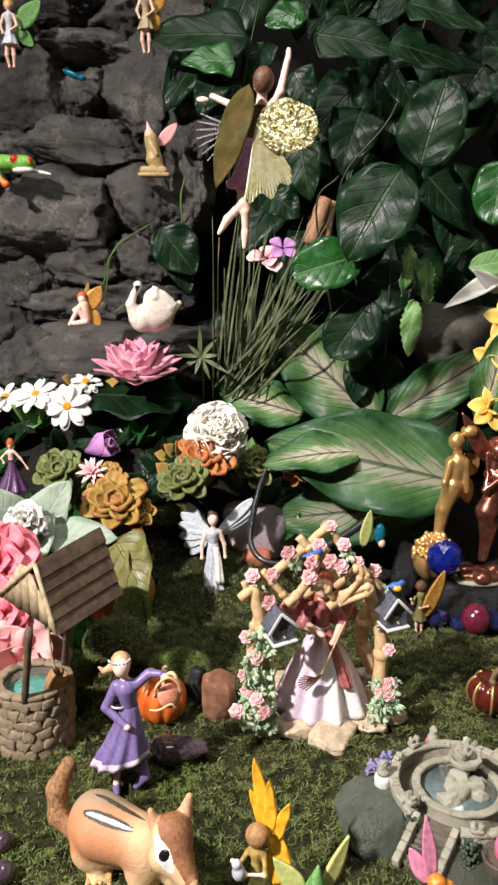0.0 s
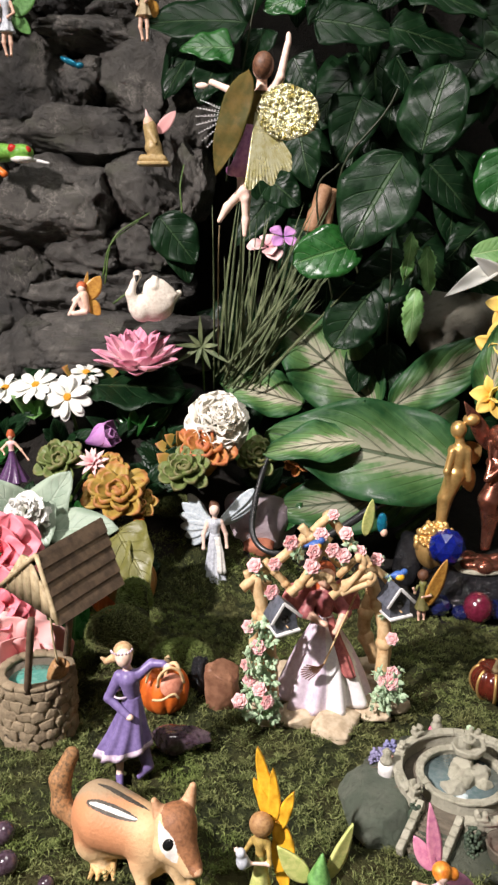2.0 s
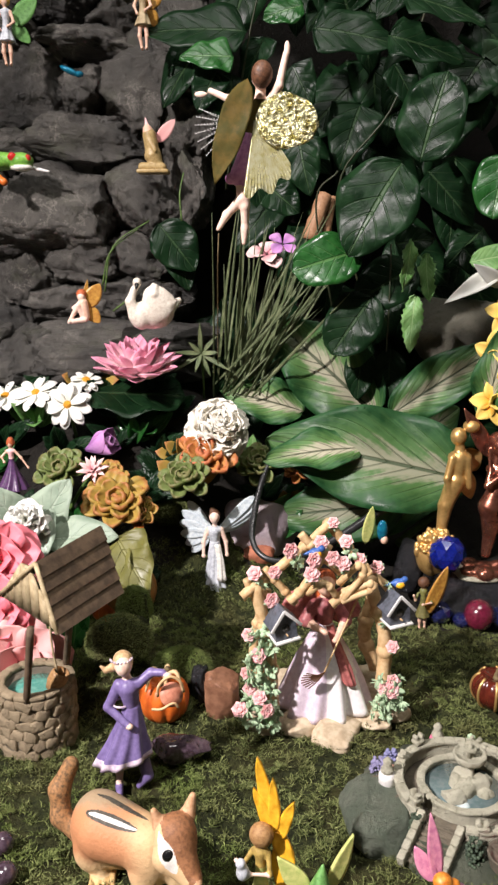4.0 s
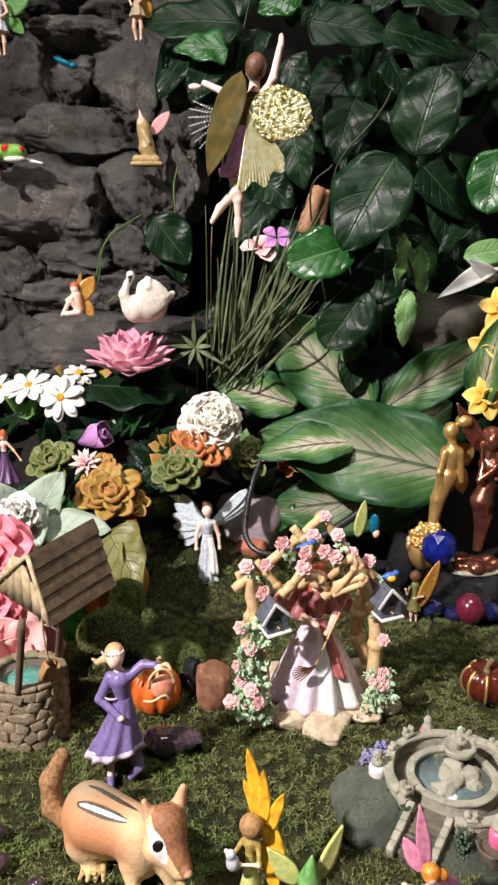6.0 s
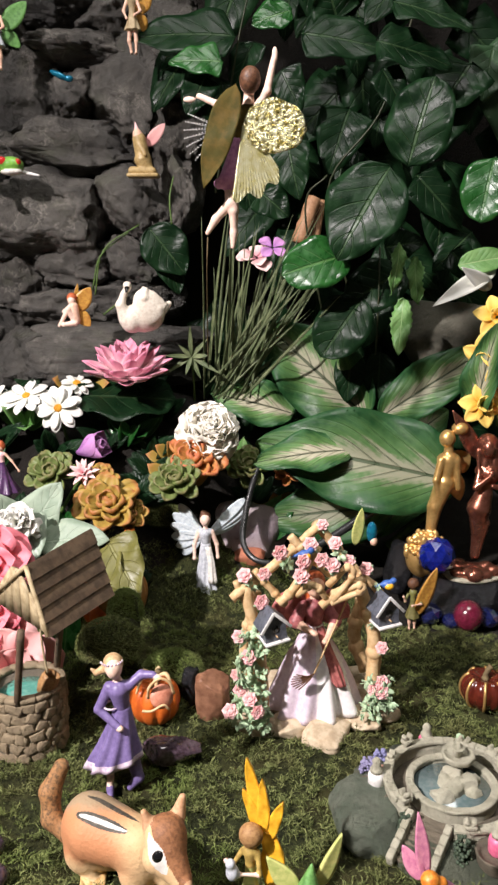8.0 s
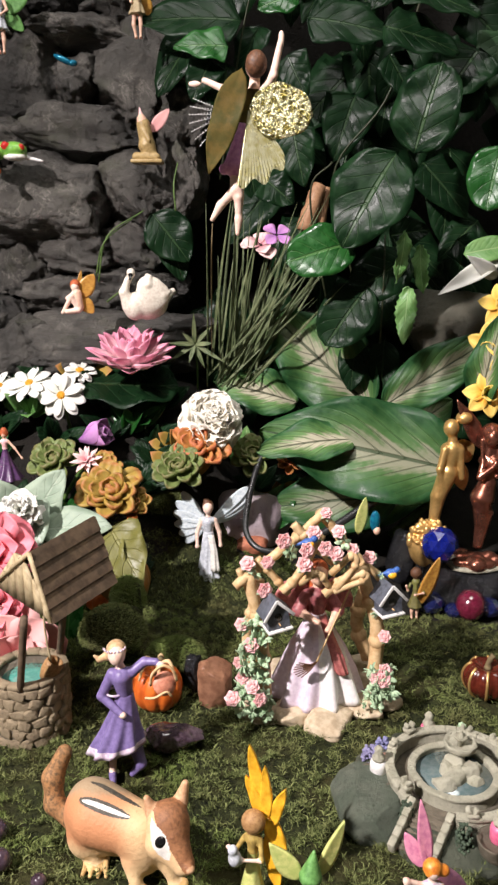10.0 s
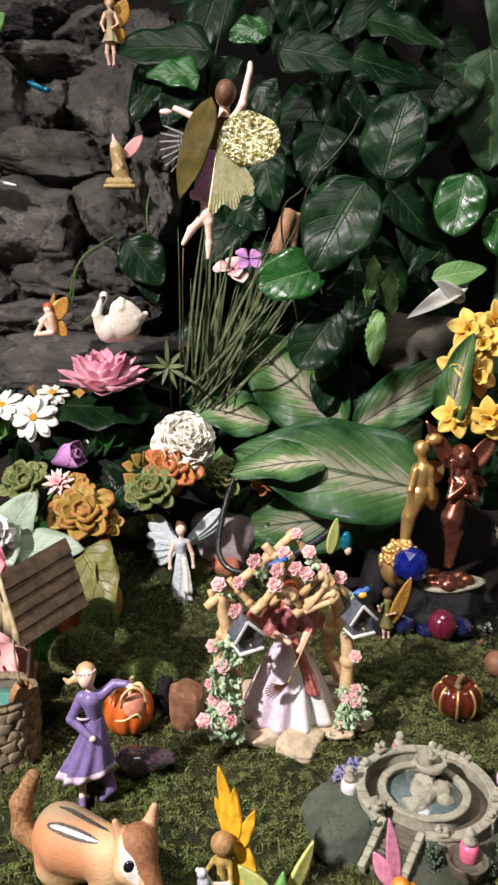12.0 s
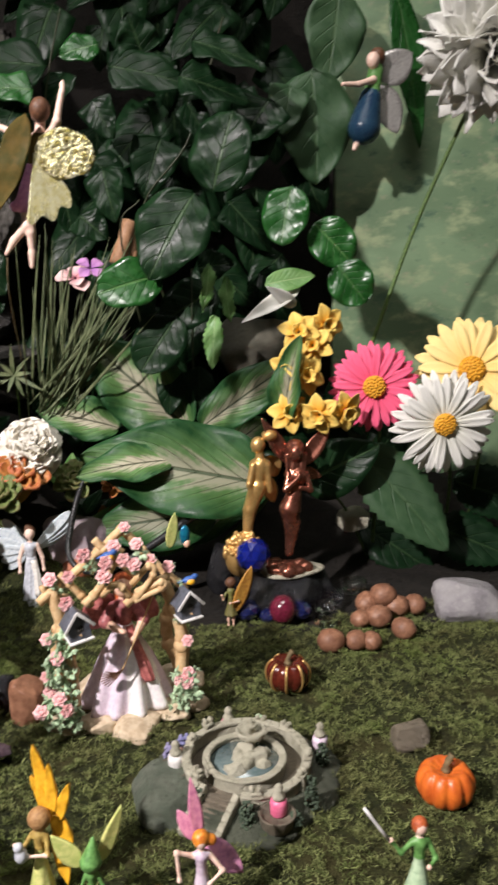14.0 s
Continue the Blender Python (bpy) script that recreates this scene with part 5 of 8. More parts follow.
tube(bm, [(-0.137, 0.880, 0.097), (-0.133, 0.880, 0.118)], (0.0075, 0.006), 5, 12)
tagged(put("orange_candle", bm, ORANGE, None, "short orange stub among the succulents"), "", "stub")


def nut(c, r, turn):
    bm = bmesh.new()
    ball(bm, (0, 0, r * 0.9), (r * 1.1, r, r * 0.92), None, 18, 12)
    for v in bm.verts:
        v.co *= 1 + 0.07 * noise.noise(v.co * 190 + Vector(c) * 50)
        if abs(v.co.y) < r * 0.12:
            v.co.x *= 1.06
    return tagged(put("walnut", bm, WALNUT, None, "brown walnut shell in a loose pile", pose(*c, 12 * math.sin(turn), 9 * math.cos(turn), turn * 40)), "", "walnut", "walnuts on the moss")


for i, (c, r) in enumerate([((0.306, 0.757, 0.000), 0.0155), ((0.337, 0.758, 0.000), 0.013), ((0.355, 0.755, 0.000), 0.012), ((0.403, 0.776, 0.000), 0.0145), ((0.385, 0.814, 0.000), 0.0155), ((0.418, 0.839, 0.000), 0.0155), ((0.384, 0.854, 0.000), 0.016), ((0.446, 0.842, 0.000), 0.014), ((0.404, 0.845, 0.014), 0.016), ((0.364, 0.815, 0.000), 0.012)]):
    nut(c, r, i)


def bauble(c, r, material, label, name="glass_stone", flat=False, squash=0.7, turn=0.0):
    bm = bmesh.new()
    bmesh.ops.create_icosphere(bm, subdivisions=2, radius=r)
    for v in bm.verts:
        v.co.z *= squash
        v.co.z += r * squash * 0.9
    me = mesh_of(bm, name)
    if flat:
        me.polygons.foreach_set("use_smooth", [False] * len(me.polygons))
    return tagged(put(name, me, material, None, label, pose(*c, 0, 0, turn)), "", "glass")


bauble((0.224, 0.865, 0.000), 0.02, BLUE_GLASS, "dark blue glass stone with bright glints", flat=True)
bauble((0.293, 0.854, 0.000), 0.017, BLUE_GLASS, "dark blue glass stone with bright glints", flat=True)
bauble((0.269, 0.844, 0.000), 0.018, RUBY_GLASS, "ruby red glass pebble", squash=1.1)
bauble((0.253, 0.851, 0.000), 0.013, BLUE_GLASS, "dark blue glass stone with bright glints", flat=True)
bauble((0.330, 0.859, 0.000), 0.016, CLEAR, "clear glass stone beside walnuts", flat=True)
bauble((0.345, 0.883, 0.004), 0.017, CLEAR, "clear glass stone beside walnuts", flat=True)
bauble((0.386, 0.915, 0.000), 0.02, CLEAR, "clear glass stone beside walnuts", flat=True)
bauble((0.322, 0.822, 0.000), 0.018, CLEAR, "clear glass stone beside walnuts", squash=0.35)
ORB = paint("cobalt_faceted", (0.002, 0.006, 0.1), (0.006, 0.015, 0.22), coarse=80, rough=0.12, spec=0.8, coat=0.8)
bauble(tuple(Vector((0.238, 0.885, 0.078)) - Vector((0, 0, 0.021))), 0.0235, ORB, "cobalt blue faceted glass ball on black rock", "glass_ball", True, 1.0)
rk = lump("black_rock", (0.281, 0.900, 0.009), (0.13, 0.085, 0.075), BLACK_ROCK, "glossy black carved rock base under the statues", seed=51)
lump("black_rock", (0.200, 0.920, 0.049), (0.035, 0.06, 0.04), BLACK_ROCK, "upright glossy black rock splinter", seed=52)
bm = bmesh.new()
turned(bm, [(0.044, 0), (0.047, 0.002), (0.047, 0.004), (0.043, 0.0055)], n=30, wob=lambda a, z: 1 + 0.08 * math.sin(3 * a + 1))
tagged(put("statue_plate", bm, CAST, None, "thin pale oval plate under the copper statue", pose(*(0.290, 0.905, 0.044)) @ Matrix.Diagonal((1, 0.62, 1, 1))), "", "plate")
lump("black_rock", (0.329, 0.915, 0.005), (0.06, 0.07, 0.06), BLACK_ROCK, "glossy black rock chunk beside the statue base", seed=53)
lump("black_rock", (0.236, 0.890, 0.022), (0.05, 0.06, 0.05), BLACK_ROCK, "glossy black rock chunk beside the statue base", seed=54)
lump("garden_stone", (0.409, 1.000, 0.080), (0.04, 0.035, 0.04), CAST, "dull pale garden stone in deep shade", seed=55)
bauble((-0.174, 0.464, 0.000), 0.009, SMOKY, "dark violet glass bead at the lawn's edge", squash=1)
bauble((-0.185, 0.493, 0.000), 0.009, SMOKY, "dark violet glass bead at the lawn's edge", squash=1)
bauble((-0.142, 0.448, 0.000), 0.006, SMOKY, "dark violet glass bead at the lawn's edge", squash=1)
bug = bmesh.new()
ball(bug, (0, 0, 0), (0.014, 0.006, 0.004), pose(0, 0, 0, 0, 25, 0))
ball(bug, (0.012, 0, -0.004), (0.006, 0.005, 0.004))
tagged(put("teal_beetle", bug, TEAL_GLASS, None, "small shiny teal glass beetle on the rock wall", pose(*(-0.233, 1.100, 0.665))), "", "ornament")


# ---- wishing well ----
def well():
    c = Vector((-0.195, 0.634, 0.000))
    ob = thing("wishing_well", c, "miniature stone wishing well with a shingled gable roof", "well")
    rnd = random.Random(4)
    bm = bmesh.new()
    turned(bm, [(0.0325, 0), (0.034, 0.006), (0.0325, 0.03), (0.033, 0.056), (0.0255, 0.058), (0.025, 0.044), (0.002, 0.043)], n=36)
    drum = part("drum", bm, CAST_DARK, ob)
    shapes = []
    for k in range(5):
        b = bmesh.new()
        block(b, (0, 0, 0), (0.0124, 0.0045, 0.0104), None, 0.0016)
        for v in b.verts:
            v.co += noise.noise_vector(v.co * 130 + Vector((k, 2 * k, 0))) * 0.0026
        shapes.append(mesh_of(b, "stone"))
    for row in range(6):
        n = 17
        for j in range(n):
            a = 2 * math.pi * (j + 0.5 * (row % 2) + rnd.uniform(-0.13, 0.13)) / n
            m = pose(0.0328 * math.cos(a), 0.0328 * math.sin(a), 0.005 + row * 0.0096, 0, rnd.uniform(-25, 25), math.degrees(a) + 90) @ Matrix.Diagonal((rnd.uniform(0.85, 1.12), 1, rnd.uniform(0.85, 1.08), 1))
            part("stone", shapes[rnd.randrange(5)], WELL, drum, "", m)
    cap = [mesh_of(b, "rim_stone") for b in [bmesh.new() for _ in range(1)] if not block(b, (0, 0, 0), (0.0135, 0.0095, 0.005), None, 0.0018)]
    for j in range(15):
        a = 2 * math.pi * j / 15
        part("rim_stone", cap[0], WELL, drum, "", pose(0.0305 * math.cos(a), 0.0305 * math.sin(a), 0.0605, 0, 0, math.degrees(a) + 90))
    bm = bmesh.new()
    turned(bm, [(0.001, 0.0515), (0.012, 0.052), (0.026, 0.0515), (0.026, 0.0505)], n=30, wob=lambda a, z: 1 + 0.01 * math.sin(5 * a))
    part("water", bm, paint("teal_water_resin", (0.06, 0.3, 0.25), (0.15, 0.42, 0.34), coarse=70, rough=0.08, spec=0.7, coat=0.7), ob, "glossy blue-green resin water")
    # roof: a ridge and two slopes of shingle strips
    r0, r1 = Vector((-0.180, 0.610, 0.182)), Vector((-0.142, 0.701, 0.182))
    e0, e1 = Vector((-0.159, 0.586, 0.130)), Vector((-0.119, 0.668, 0.130))
    l0 = Vector((-0.231, 0.660, 0.130))
    for sgn in (1, -1):
        for i in range(5):
            s0, s1 = i / 5, (i + 1.12) / 5
            bm = bmesh.new()
            quad = []
            for r, e in ((r0, e0), (r1, e1)):
                d = e - r
                if sgn < 0:
                    d = l0 - r0
                quad += [r + d * s0, r + d * s1]
            n = (quad[1] - quad[0]).cross(quad[2] - quad[0]).normalized()
            n = n if n.z > 0 else -n
            lift = n * 0.0012
            up = [quad[0] + n * 0.001, quad[2] + n * 0.001, quad[3] + n * 0.0026, quad[1] + n * 0.0026]
            low = [quad[0] - lift, quad[2] - lift, quad[3] + n * 0.0008, quad[1] + n * 0.0008]
            a = [bm.verts.new(p) for p in up]
            b = [bm.verts.new(p) for p in low]
            bm.faces.new(a)
            bm.faces.new(b[::-1])
            for k in range(4):
                bm.faces.new((a[k], b[k], b[(k + 1) % 4], a[(k + 1) % 4]))
            bmesh.ops.recalc_face_normals(bm, faces=bm.faces[:])
            me = mesh_of(bm, "shingle_strip")
            me.polygons.foreach_set("use_smooth", [False] * len(me.polygons))
            part("shingle_strip", me, WOOD, ob, "", None, False)
    d0 = e0 - r0
    left = l0
    along = (r1 - r0).normalized()
    for k in range(7):
        s0, s1 = k / 7, (k + 0.92) / 7
        bm = bmesh.new()
        at_base = lambda s: left.lerp(e0, s)
        top = lambda s: at_base(s) + Vector((0, 0, (1 - abs(2 * s - 1)) * (r0.z - e0.z)))
        pts = [at_base(s0), at_base(s1), top(s1) - Vector((0, 0, 0.001)), top(s0) - Vector((0, 0, 0.001))]
        a = [bm.verts.new(p + along * 0.002) for p in pts]
        b = [bm.verts.new(p + along * 0.005) for p in pts]
        bm.faces.new(a)
        bm.faces.new(b[::-1])
        for i in range(4):
            bm.faces.new((a[i], b[i], b[(i + 1) % 4], a[(i + 1) % 4]))
        bmesh.ops.recalc_face_normals(bm, faces=bm.faces[:])
        part("gable_board", bm, PALE_WOOD, ob, "pale weathered gable board", None, False)
    for p, q in ((r0, e0), (r0, left)):
        bm = bmesh.new()
        tube(bm, [p, q], 0.0022, 4, 6)
        part("barge_board", bm, PALE_WOOD, ob, "", None, False)
    for p, q in (((-0.195, 0.603, 0.052), (-0.181, 0.587, 0.135)), ((-0.175, 0.664, 0.052), (-0.154, 0.613, 0.135))):
        bm = bmesh.new()
        tube(bm, [p, q], 0.0032, 6, 8)
        part("post", bm, WOOD, ob, "", None, False)
    bk = Vector((-0.171, 0.622, 0.068))
    bm = bmesh.new()
    turned(bm, [(0.0065, -0.011), (0.0085, -0.004), (0.0085, 0.004), (0.0075, 0.008), (0.0065, 0.008), (0.006, -0.006)], n=18)
    bucket = part("bucket", bm, TAN, ob, "small brown wooden bucket", Matrix.Translation(bk) @ Matrix.Rotation(0.5, 4, "Y"), False)
    bm = bmesh.new()
    tube(bm, [bk + Vector((0, 0, 0.006)), bk + Vector((-0.003, 0, 0.03)), bk + Vector((-0.004, 0, 0.06))], 0.001, 8, 5)
    part("rope", bm, PALE_WOOD, ob, "thin tan rope", None, False)


well()


# ---- rose arbor ----
arbor = thing("rose_arbor", (0.071, 0.669, 0.000), "miniature tan twig arbor with pink roses and birdhouses", "arbor")
for i, (c, s) in enumerate([((0.016, 0.651, 0.004), 0.034), ((0.045, 0.651, 0.004), 0.036), ((0.077, 0.644, 0.004), 0.046), ((0.113, 0.660, 0.004), 0.036), ((0.134, 0.670, 0.004), 0.03), ((0.056, 0.684, 0.004), 0.05), ((0.101, 0.689, 0.004), 0.055), ((0.082, 0.722, 0.003), 0.06), ((0.035, 0.711, 0.003), 0.05), ((0.128, 0.722, 0.003), 0.05)]):
    part("base_stone", stone_mesh(s * 1.15, 0.019, s, 60 + i), PAVING, arbor, "", pose(*c, 0, 0, 30 * i), False)


def stick(points, r, name="twig"):
    bm = bmesh.new()
    tube(bm, points, r if isinstance(r, tuple) else (r, r * 0.9), 16, 9, 0, 0.25)
    for k in (0.35, 0.7):
        p = curve_points(points, 20)[int(k * 20)]
        ball(bm, p, (r if not isinstance(r, tuple) else r[0]) * 1.25, None, 8, 6)
    part(name, bm, TWIG, arbor, "", None, False)


stick([(0.020, 0.645, 0.023), (0.017, 0.648, 0.079), (0.004, 0.650, 0.145)], (0.0062, 0.0055), "post")
stick([(0.008, 0.660, 0.019), (0.003, 0.662, 0.077), (0.015, 0.665, 0.133)], (0.005, 0.0045), "post")
stick([(0.126, 0.670, 0.028), (0.126, 0.672, 0.084), (0.109, 0.675, 0.140)], (0.0072, 0.006), "post")
stick([(0.126, 0.710, 0.026), (0.114, 0.715, 0.061), (0.120, 0.710, 0.106)], (0.007, 0.006), "post")
stick([(-0.008, 0.645, 0.135), (0.033, 0.660, 0.163), (0.073, 0.672, 0.195)], 0.0046)
stick([(0.069, 0.675, 0.196), (0.100, 0.680, 0.157), (0.133, 0.680, 0.123)], 0.0044)
stick([(0.045, 0.660, 0.189), (0.059, 0.660, 0.173), (0.082, 0.660, 0.151)], 0.0038)
stick([(0.012, 0.650, 0.160), (0.025, 0.650, 0.145), (0.041, 0.650, 0.126)], 0.0036)
stick([(0.034, 0.640, 0.132), (0.048, 0.645, 0.145), (0.071, 0.660, 0.179)], 0.0042)
stick([(0.072, 0.645, 0.127), (0.091, 0.650, 0.140), (0.114, 0.660, 0.147)], 0.0044)
stick([(0.050, 0.645, 0.138), (0.065, 0.640, 0.150), (0.077, 0.645, 0.135)], 0.0034)
stick([(0.079, 0.650, 0.145), (0.095, 0.645, 0.164), (0.100, 0.645, 0.157), (0.083, 0.645, 0.132)], 0.0034)
stick([(0.086, 0.650, 0.137), (0.106, 0.645, 0.147), (0.108, 0.645, 0.142), (0.081, 0.645, 0.130)], 0.0034)
stick([(-0.004, 0.650, 0.150), (0.005, 0.650, 0.128), (0.021, 0.650, 0.095)], 0.0034)


def rose(m):
    """A rose: a bud and three rings of petals."""
    bm = bmesh.new()
    ball(bm, (0, 0, ROSE_R * 0.25), (ROSE_R * 0.3, ROSE_R * 0.3, ROSE_R * 0.42), None, 8, 6)
    ob = part("rose", bm, ROSE, arbor, "", m, False)
    for ring, (n, rad, lean) in enumerate(((3, 0.32, 12), (5, 0.55, 32), (6, 0.78, 55))):
        for j in range(n):
            part("petal", ROSE_PETALS[ring], ROSE, ob, "", pose(0, 0, 0, 0, 0, 360 * (j + 0.5 * ring) / n) @ pose(ROSE_R * rad * 0.35, 0, 0, 0, -(90 - lean), 0))


def leaf_spray_mesh(r, n, seed):
    rnd = random.Random(seed)
    bm = bmesh.new()
    for k in range(n):
        p = leaf(r * rnd.uniform(0.6, 1), r * 0.5, "ovate", droop=0.2, fold=0.2, thick=r * 0.06, nu=4, nv=2)
        a = rnd.uniform(0, 6.283)
        way = Vector((math.cos(a), math.sin(a), rnd.uniform(-0.1, 0.9)))
        p.transform(laid(way * r * 0.15, way, (0, 0, 1)))
        me = bpy.data.meshes.new("spray")
        p.to_mesh(me)
        p.free()
        bm.from_mesh(me)
        bpy.data.meshes.remove(me)
    return mesh_of(bm, "leaf_spray")


ROSE_SPOTS = [(0.074, 0.660, 0.199), (0.035, 0.645, 0.179), (0.085, 0.650, 0.185), (0.072, 0.640, 0.174), (0.081, 0.640, 0.168), (0.098, 0.650, 0.169), (0.053, 0.635, 0.160), (0.021, 0.640, 0.161), (0.004, 0.645, 0.157), (0.018, 0.630, 0.139), (-0.002, 0.640, 0.100), (0.007, 0.635, 0.083), (-0.005, 0.640, 0.062), (-0.000, 0.635, 0.050), (0.008, 0.625, 0.046), (0.014, 0.620, 0.037), (-0.010, 0.630, 0.031), (0.121, 0.640, 0.046), (0.130, 0.645, 0.049), (0.115, 0.660, 0.157), (0.063, 0.655, 0.182), (0.055, 0.640, 0.172), (0.132, 0.660, 0.077), (0.129, 0.640, 0.044)]
SPRAY_SPOTS = [(0.089, 0.650, 0.175), (0.041, 0.645, 0.167), (0.125, 0.660, 0.137), (0.010, 0.645, 0.146), (0.127, 0.660, 0.1)]
rnd = random.Random(17)
for k in range(46):
    z = 0.014 + 0.095 * (k / 46) ** 1.5
    SPRAY_SPOTS.append((rnd.uniform(-0.009, 0.022) * (1 - z * 3) + 0.004, 0.640 - 0.018 * (1 - z * 8 if z < 0.12 else 0) * rnd.random(), z))
for k in range(26):
    SPRAY_SPOTS.append((0.124 + rnd.uniform(-0.014, 0.014), 0.652 - 0.014 * rnd.random(), 0.014 + 0.04 * rnd.random()))
ROSE_R = 0.0069
ROSE_PETALS = [mesh_of(leaf(ROSE_R * 0.8, ROSE_R * w * 1.6, "spoon", droop=0.22, fold=0.3, thick=ROSE_R * 0.07, nu=4, nv=4, cup=0.3), "petal") for w in (0.5, 0.55, 0.62)]
SPRAYS = [leaf_spray_mesh(0.0078, 12, k) for k in range(3)]
for k, c in enumerate(ROSE_SPOTS):
    w = Vector((0.4 * math.sin(k * 2.2), -1, 0.5 + 0.3 * math.cos(k * 3.1)))
    m = Matrix.Translation(c) @ w.to_track_quat("Z", "Y").to_matrix().to_4x4() @ Matrix.Scale(0.82 + 0.3 * abs(math.sin(k * 1.3)), 4)
    rose(m)
    part("leaf_spray", SPRAYS[k % 3], MINT, arbor, "", m @ pose(0.001, -0.002, -0.003, 0, 0, 40 * k) @ Matrix.Scale(0.85, 4), False)
for k, c in enumerate(SPRAY_SPOTS):
    part("leaf_spray", SPRAYS[k % 3], MINT, arbor, "", Matrix.Translation(c) @ pose(0, 0, 0, 60 + 25 * math.sin(k), 20 * math.cos(k * 2), 50 * k) @ Matrix.Scale(1.0 + 0.25 * math.sin(k * 1.9), 4), False)


def birdhouse(c, turn, tilt):
    m = pose(*c, 0, tilt, turn)
    bm = bmesh.new()
    w, d, h, g = 0.02, 0.016, 0.014, 0.012
    front = [(-w / 2, 0), (w / 2, 0), (w / 2, h), (0, h + g), (-w / 2, h)]
    a = [bm.verts.new((x, -d / 2, z)) for x, z in front]
    b = [bm.verts.new((x, d / 2, z)) for x, z in front]
    bm.faces.new(a)
    bm.faces.new(b[::-1])
    for i in range(5):
        bm.faces.new((a[i], b[i], b[(i + 1) % 5], a[(i + 1) % 5]))
    bmesh.ops.recalc_face_normals(bm, faces=bm.faces[:])
    me = mesh_of(bm, "birdhouse")
    me.polygons.foreach_set("use_smooth", [False] * len(me.polygons))
    house = part("birdhouse", me, SLATE, arbor, "slate grey birdhouse with white trim", m, False)
    for s in (-1, 1):
        bm = bmesh.new()
        block(bm, (s * 0.0068, 0, h + 0.0062), (0.021, d + 0.006, 0.0016), Matrix.Rotation(s * radians(50), 4, "Y"), 0.0004)
        part("roof_board", bm, SLATE, house)
        bm = bmesh.new()
        block(bm, (s * 0.0068, -d / 2 - 0.0032, h + 0.0062), (0.022, 0.0014, 0.0028), Matrix.Rotation(s * radians(50), 4, "Y"), 0.0004)
        part("roof_trim", bm, GREY_TRIM, house)
    bm = bmesh.new()
    block(bm, (0, -0.001, -0.0006), (w + 0.003, d + 0.005, 0.002), None, 0.0004)
    part("floor_board", bm, GREY_TRIM, house)
    bm = bmesh.new()
    tube(bm, [(0, -d / 2 + 0.001, 0.012), (0, -d / 2 - 0.0006, 0.012)], 0.0034, 2, 14)
    part("entry_hole", bm, BLACK, house)
    bm = bmesh.new()
    tube(bm, [(0, -d / 2, 0.0055), (0, -d / 2 - 0.004, 0.0055)], 0.0007, 2, 6)
    part("perch", bm, TWIG, house)


birdhouse((0.029, 0.622, 0.109), 18, -8)
birdhouse((0.132, 0.650, 0.109), 18, -4)
for c, col in (((0.058, 0.650, 0.175), (0.05, 0.14, 0.45)), ((0.135, 0.660, 0.141), (0.05, 0.14, 0.45))):
    bm = solid([("egg", (0, 0, 0), (0.006, 0.004, 0.0045), 0), ("egg", (0.005, -0.001, 0.004), (0.0032, 0.003, 0.003), 0), ("cap", (-0.005, 0, 0), (-0.011, 0, -0.002), 0.002, 0.001, 0), ("egg", (0.001, -0.003, -0.001), (0.004, 0.003, 0.003), 1)], 0.0007, 0.001)
    tagged(put("bird_ornament", bm, [paint("bird_blue", col, rough=0.4), YELLOW], None, "tiny blue and yellow painted bird on the arbor", Matrix.Translation(c)), "", "ornament")


# ---- fountain model ----
def arc_piece(r0, r1, z0, z1, turn, bevel=0.0005, n=4):
    """A curved block about the z axis, that spans `turn` degrees, with its top edges eased."""
    bm = bmesh.new()
    rings = []
    for i in range(n + 1):
        a = radians(turn) * (i / n - 0.5)
        ring = [(r0, z0), (r1, z0), (r1, z1 - bevel), (r1 - bevel, z1), (r0 + bevel, z1), (r0, z1 - bevel)]
        rings.append([(r * math.cos(a), r * math.sin(a), z) for r, z in ring])
    ring_skin(bm, rings)
    bmesh.ops.recalc_face_normals(bm, faces=bm.faces[:])
    me = mesh_of(bm, "arc")
    me.polygons.foreach_set("use_smooth", [False] * len(me.polygons))
    return me


def tuft(r, h, count, seed, cone=0.45, dot=0.0013):
    """A small clipped shrub: many tiny leaf dots about a stem."""
    r2 = random.Random(seed)
    bm = bmesh.new()
    for i in range(count):
        a, z = r2.uniform(0, 6.283), r2.uniform(0, h)
        q = r * (1 - cone * z / h) * r2.uniform(0.5, 1)
        bmesh.ops.create_icosphere(bm, subdivisions=1, radius=dot * r2.uniform(0.7, 1.3), matrix=Matrix.Translation((q * math.cos(a), q * math.sin(a), z)))
    return bm


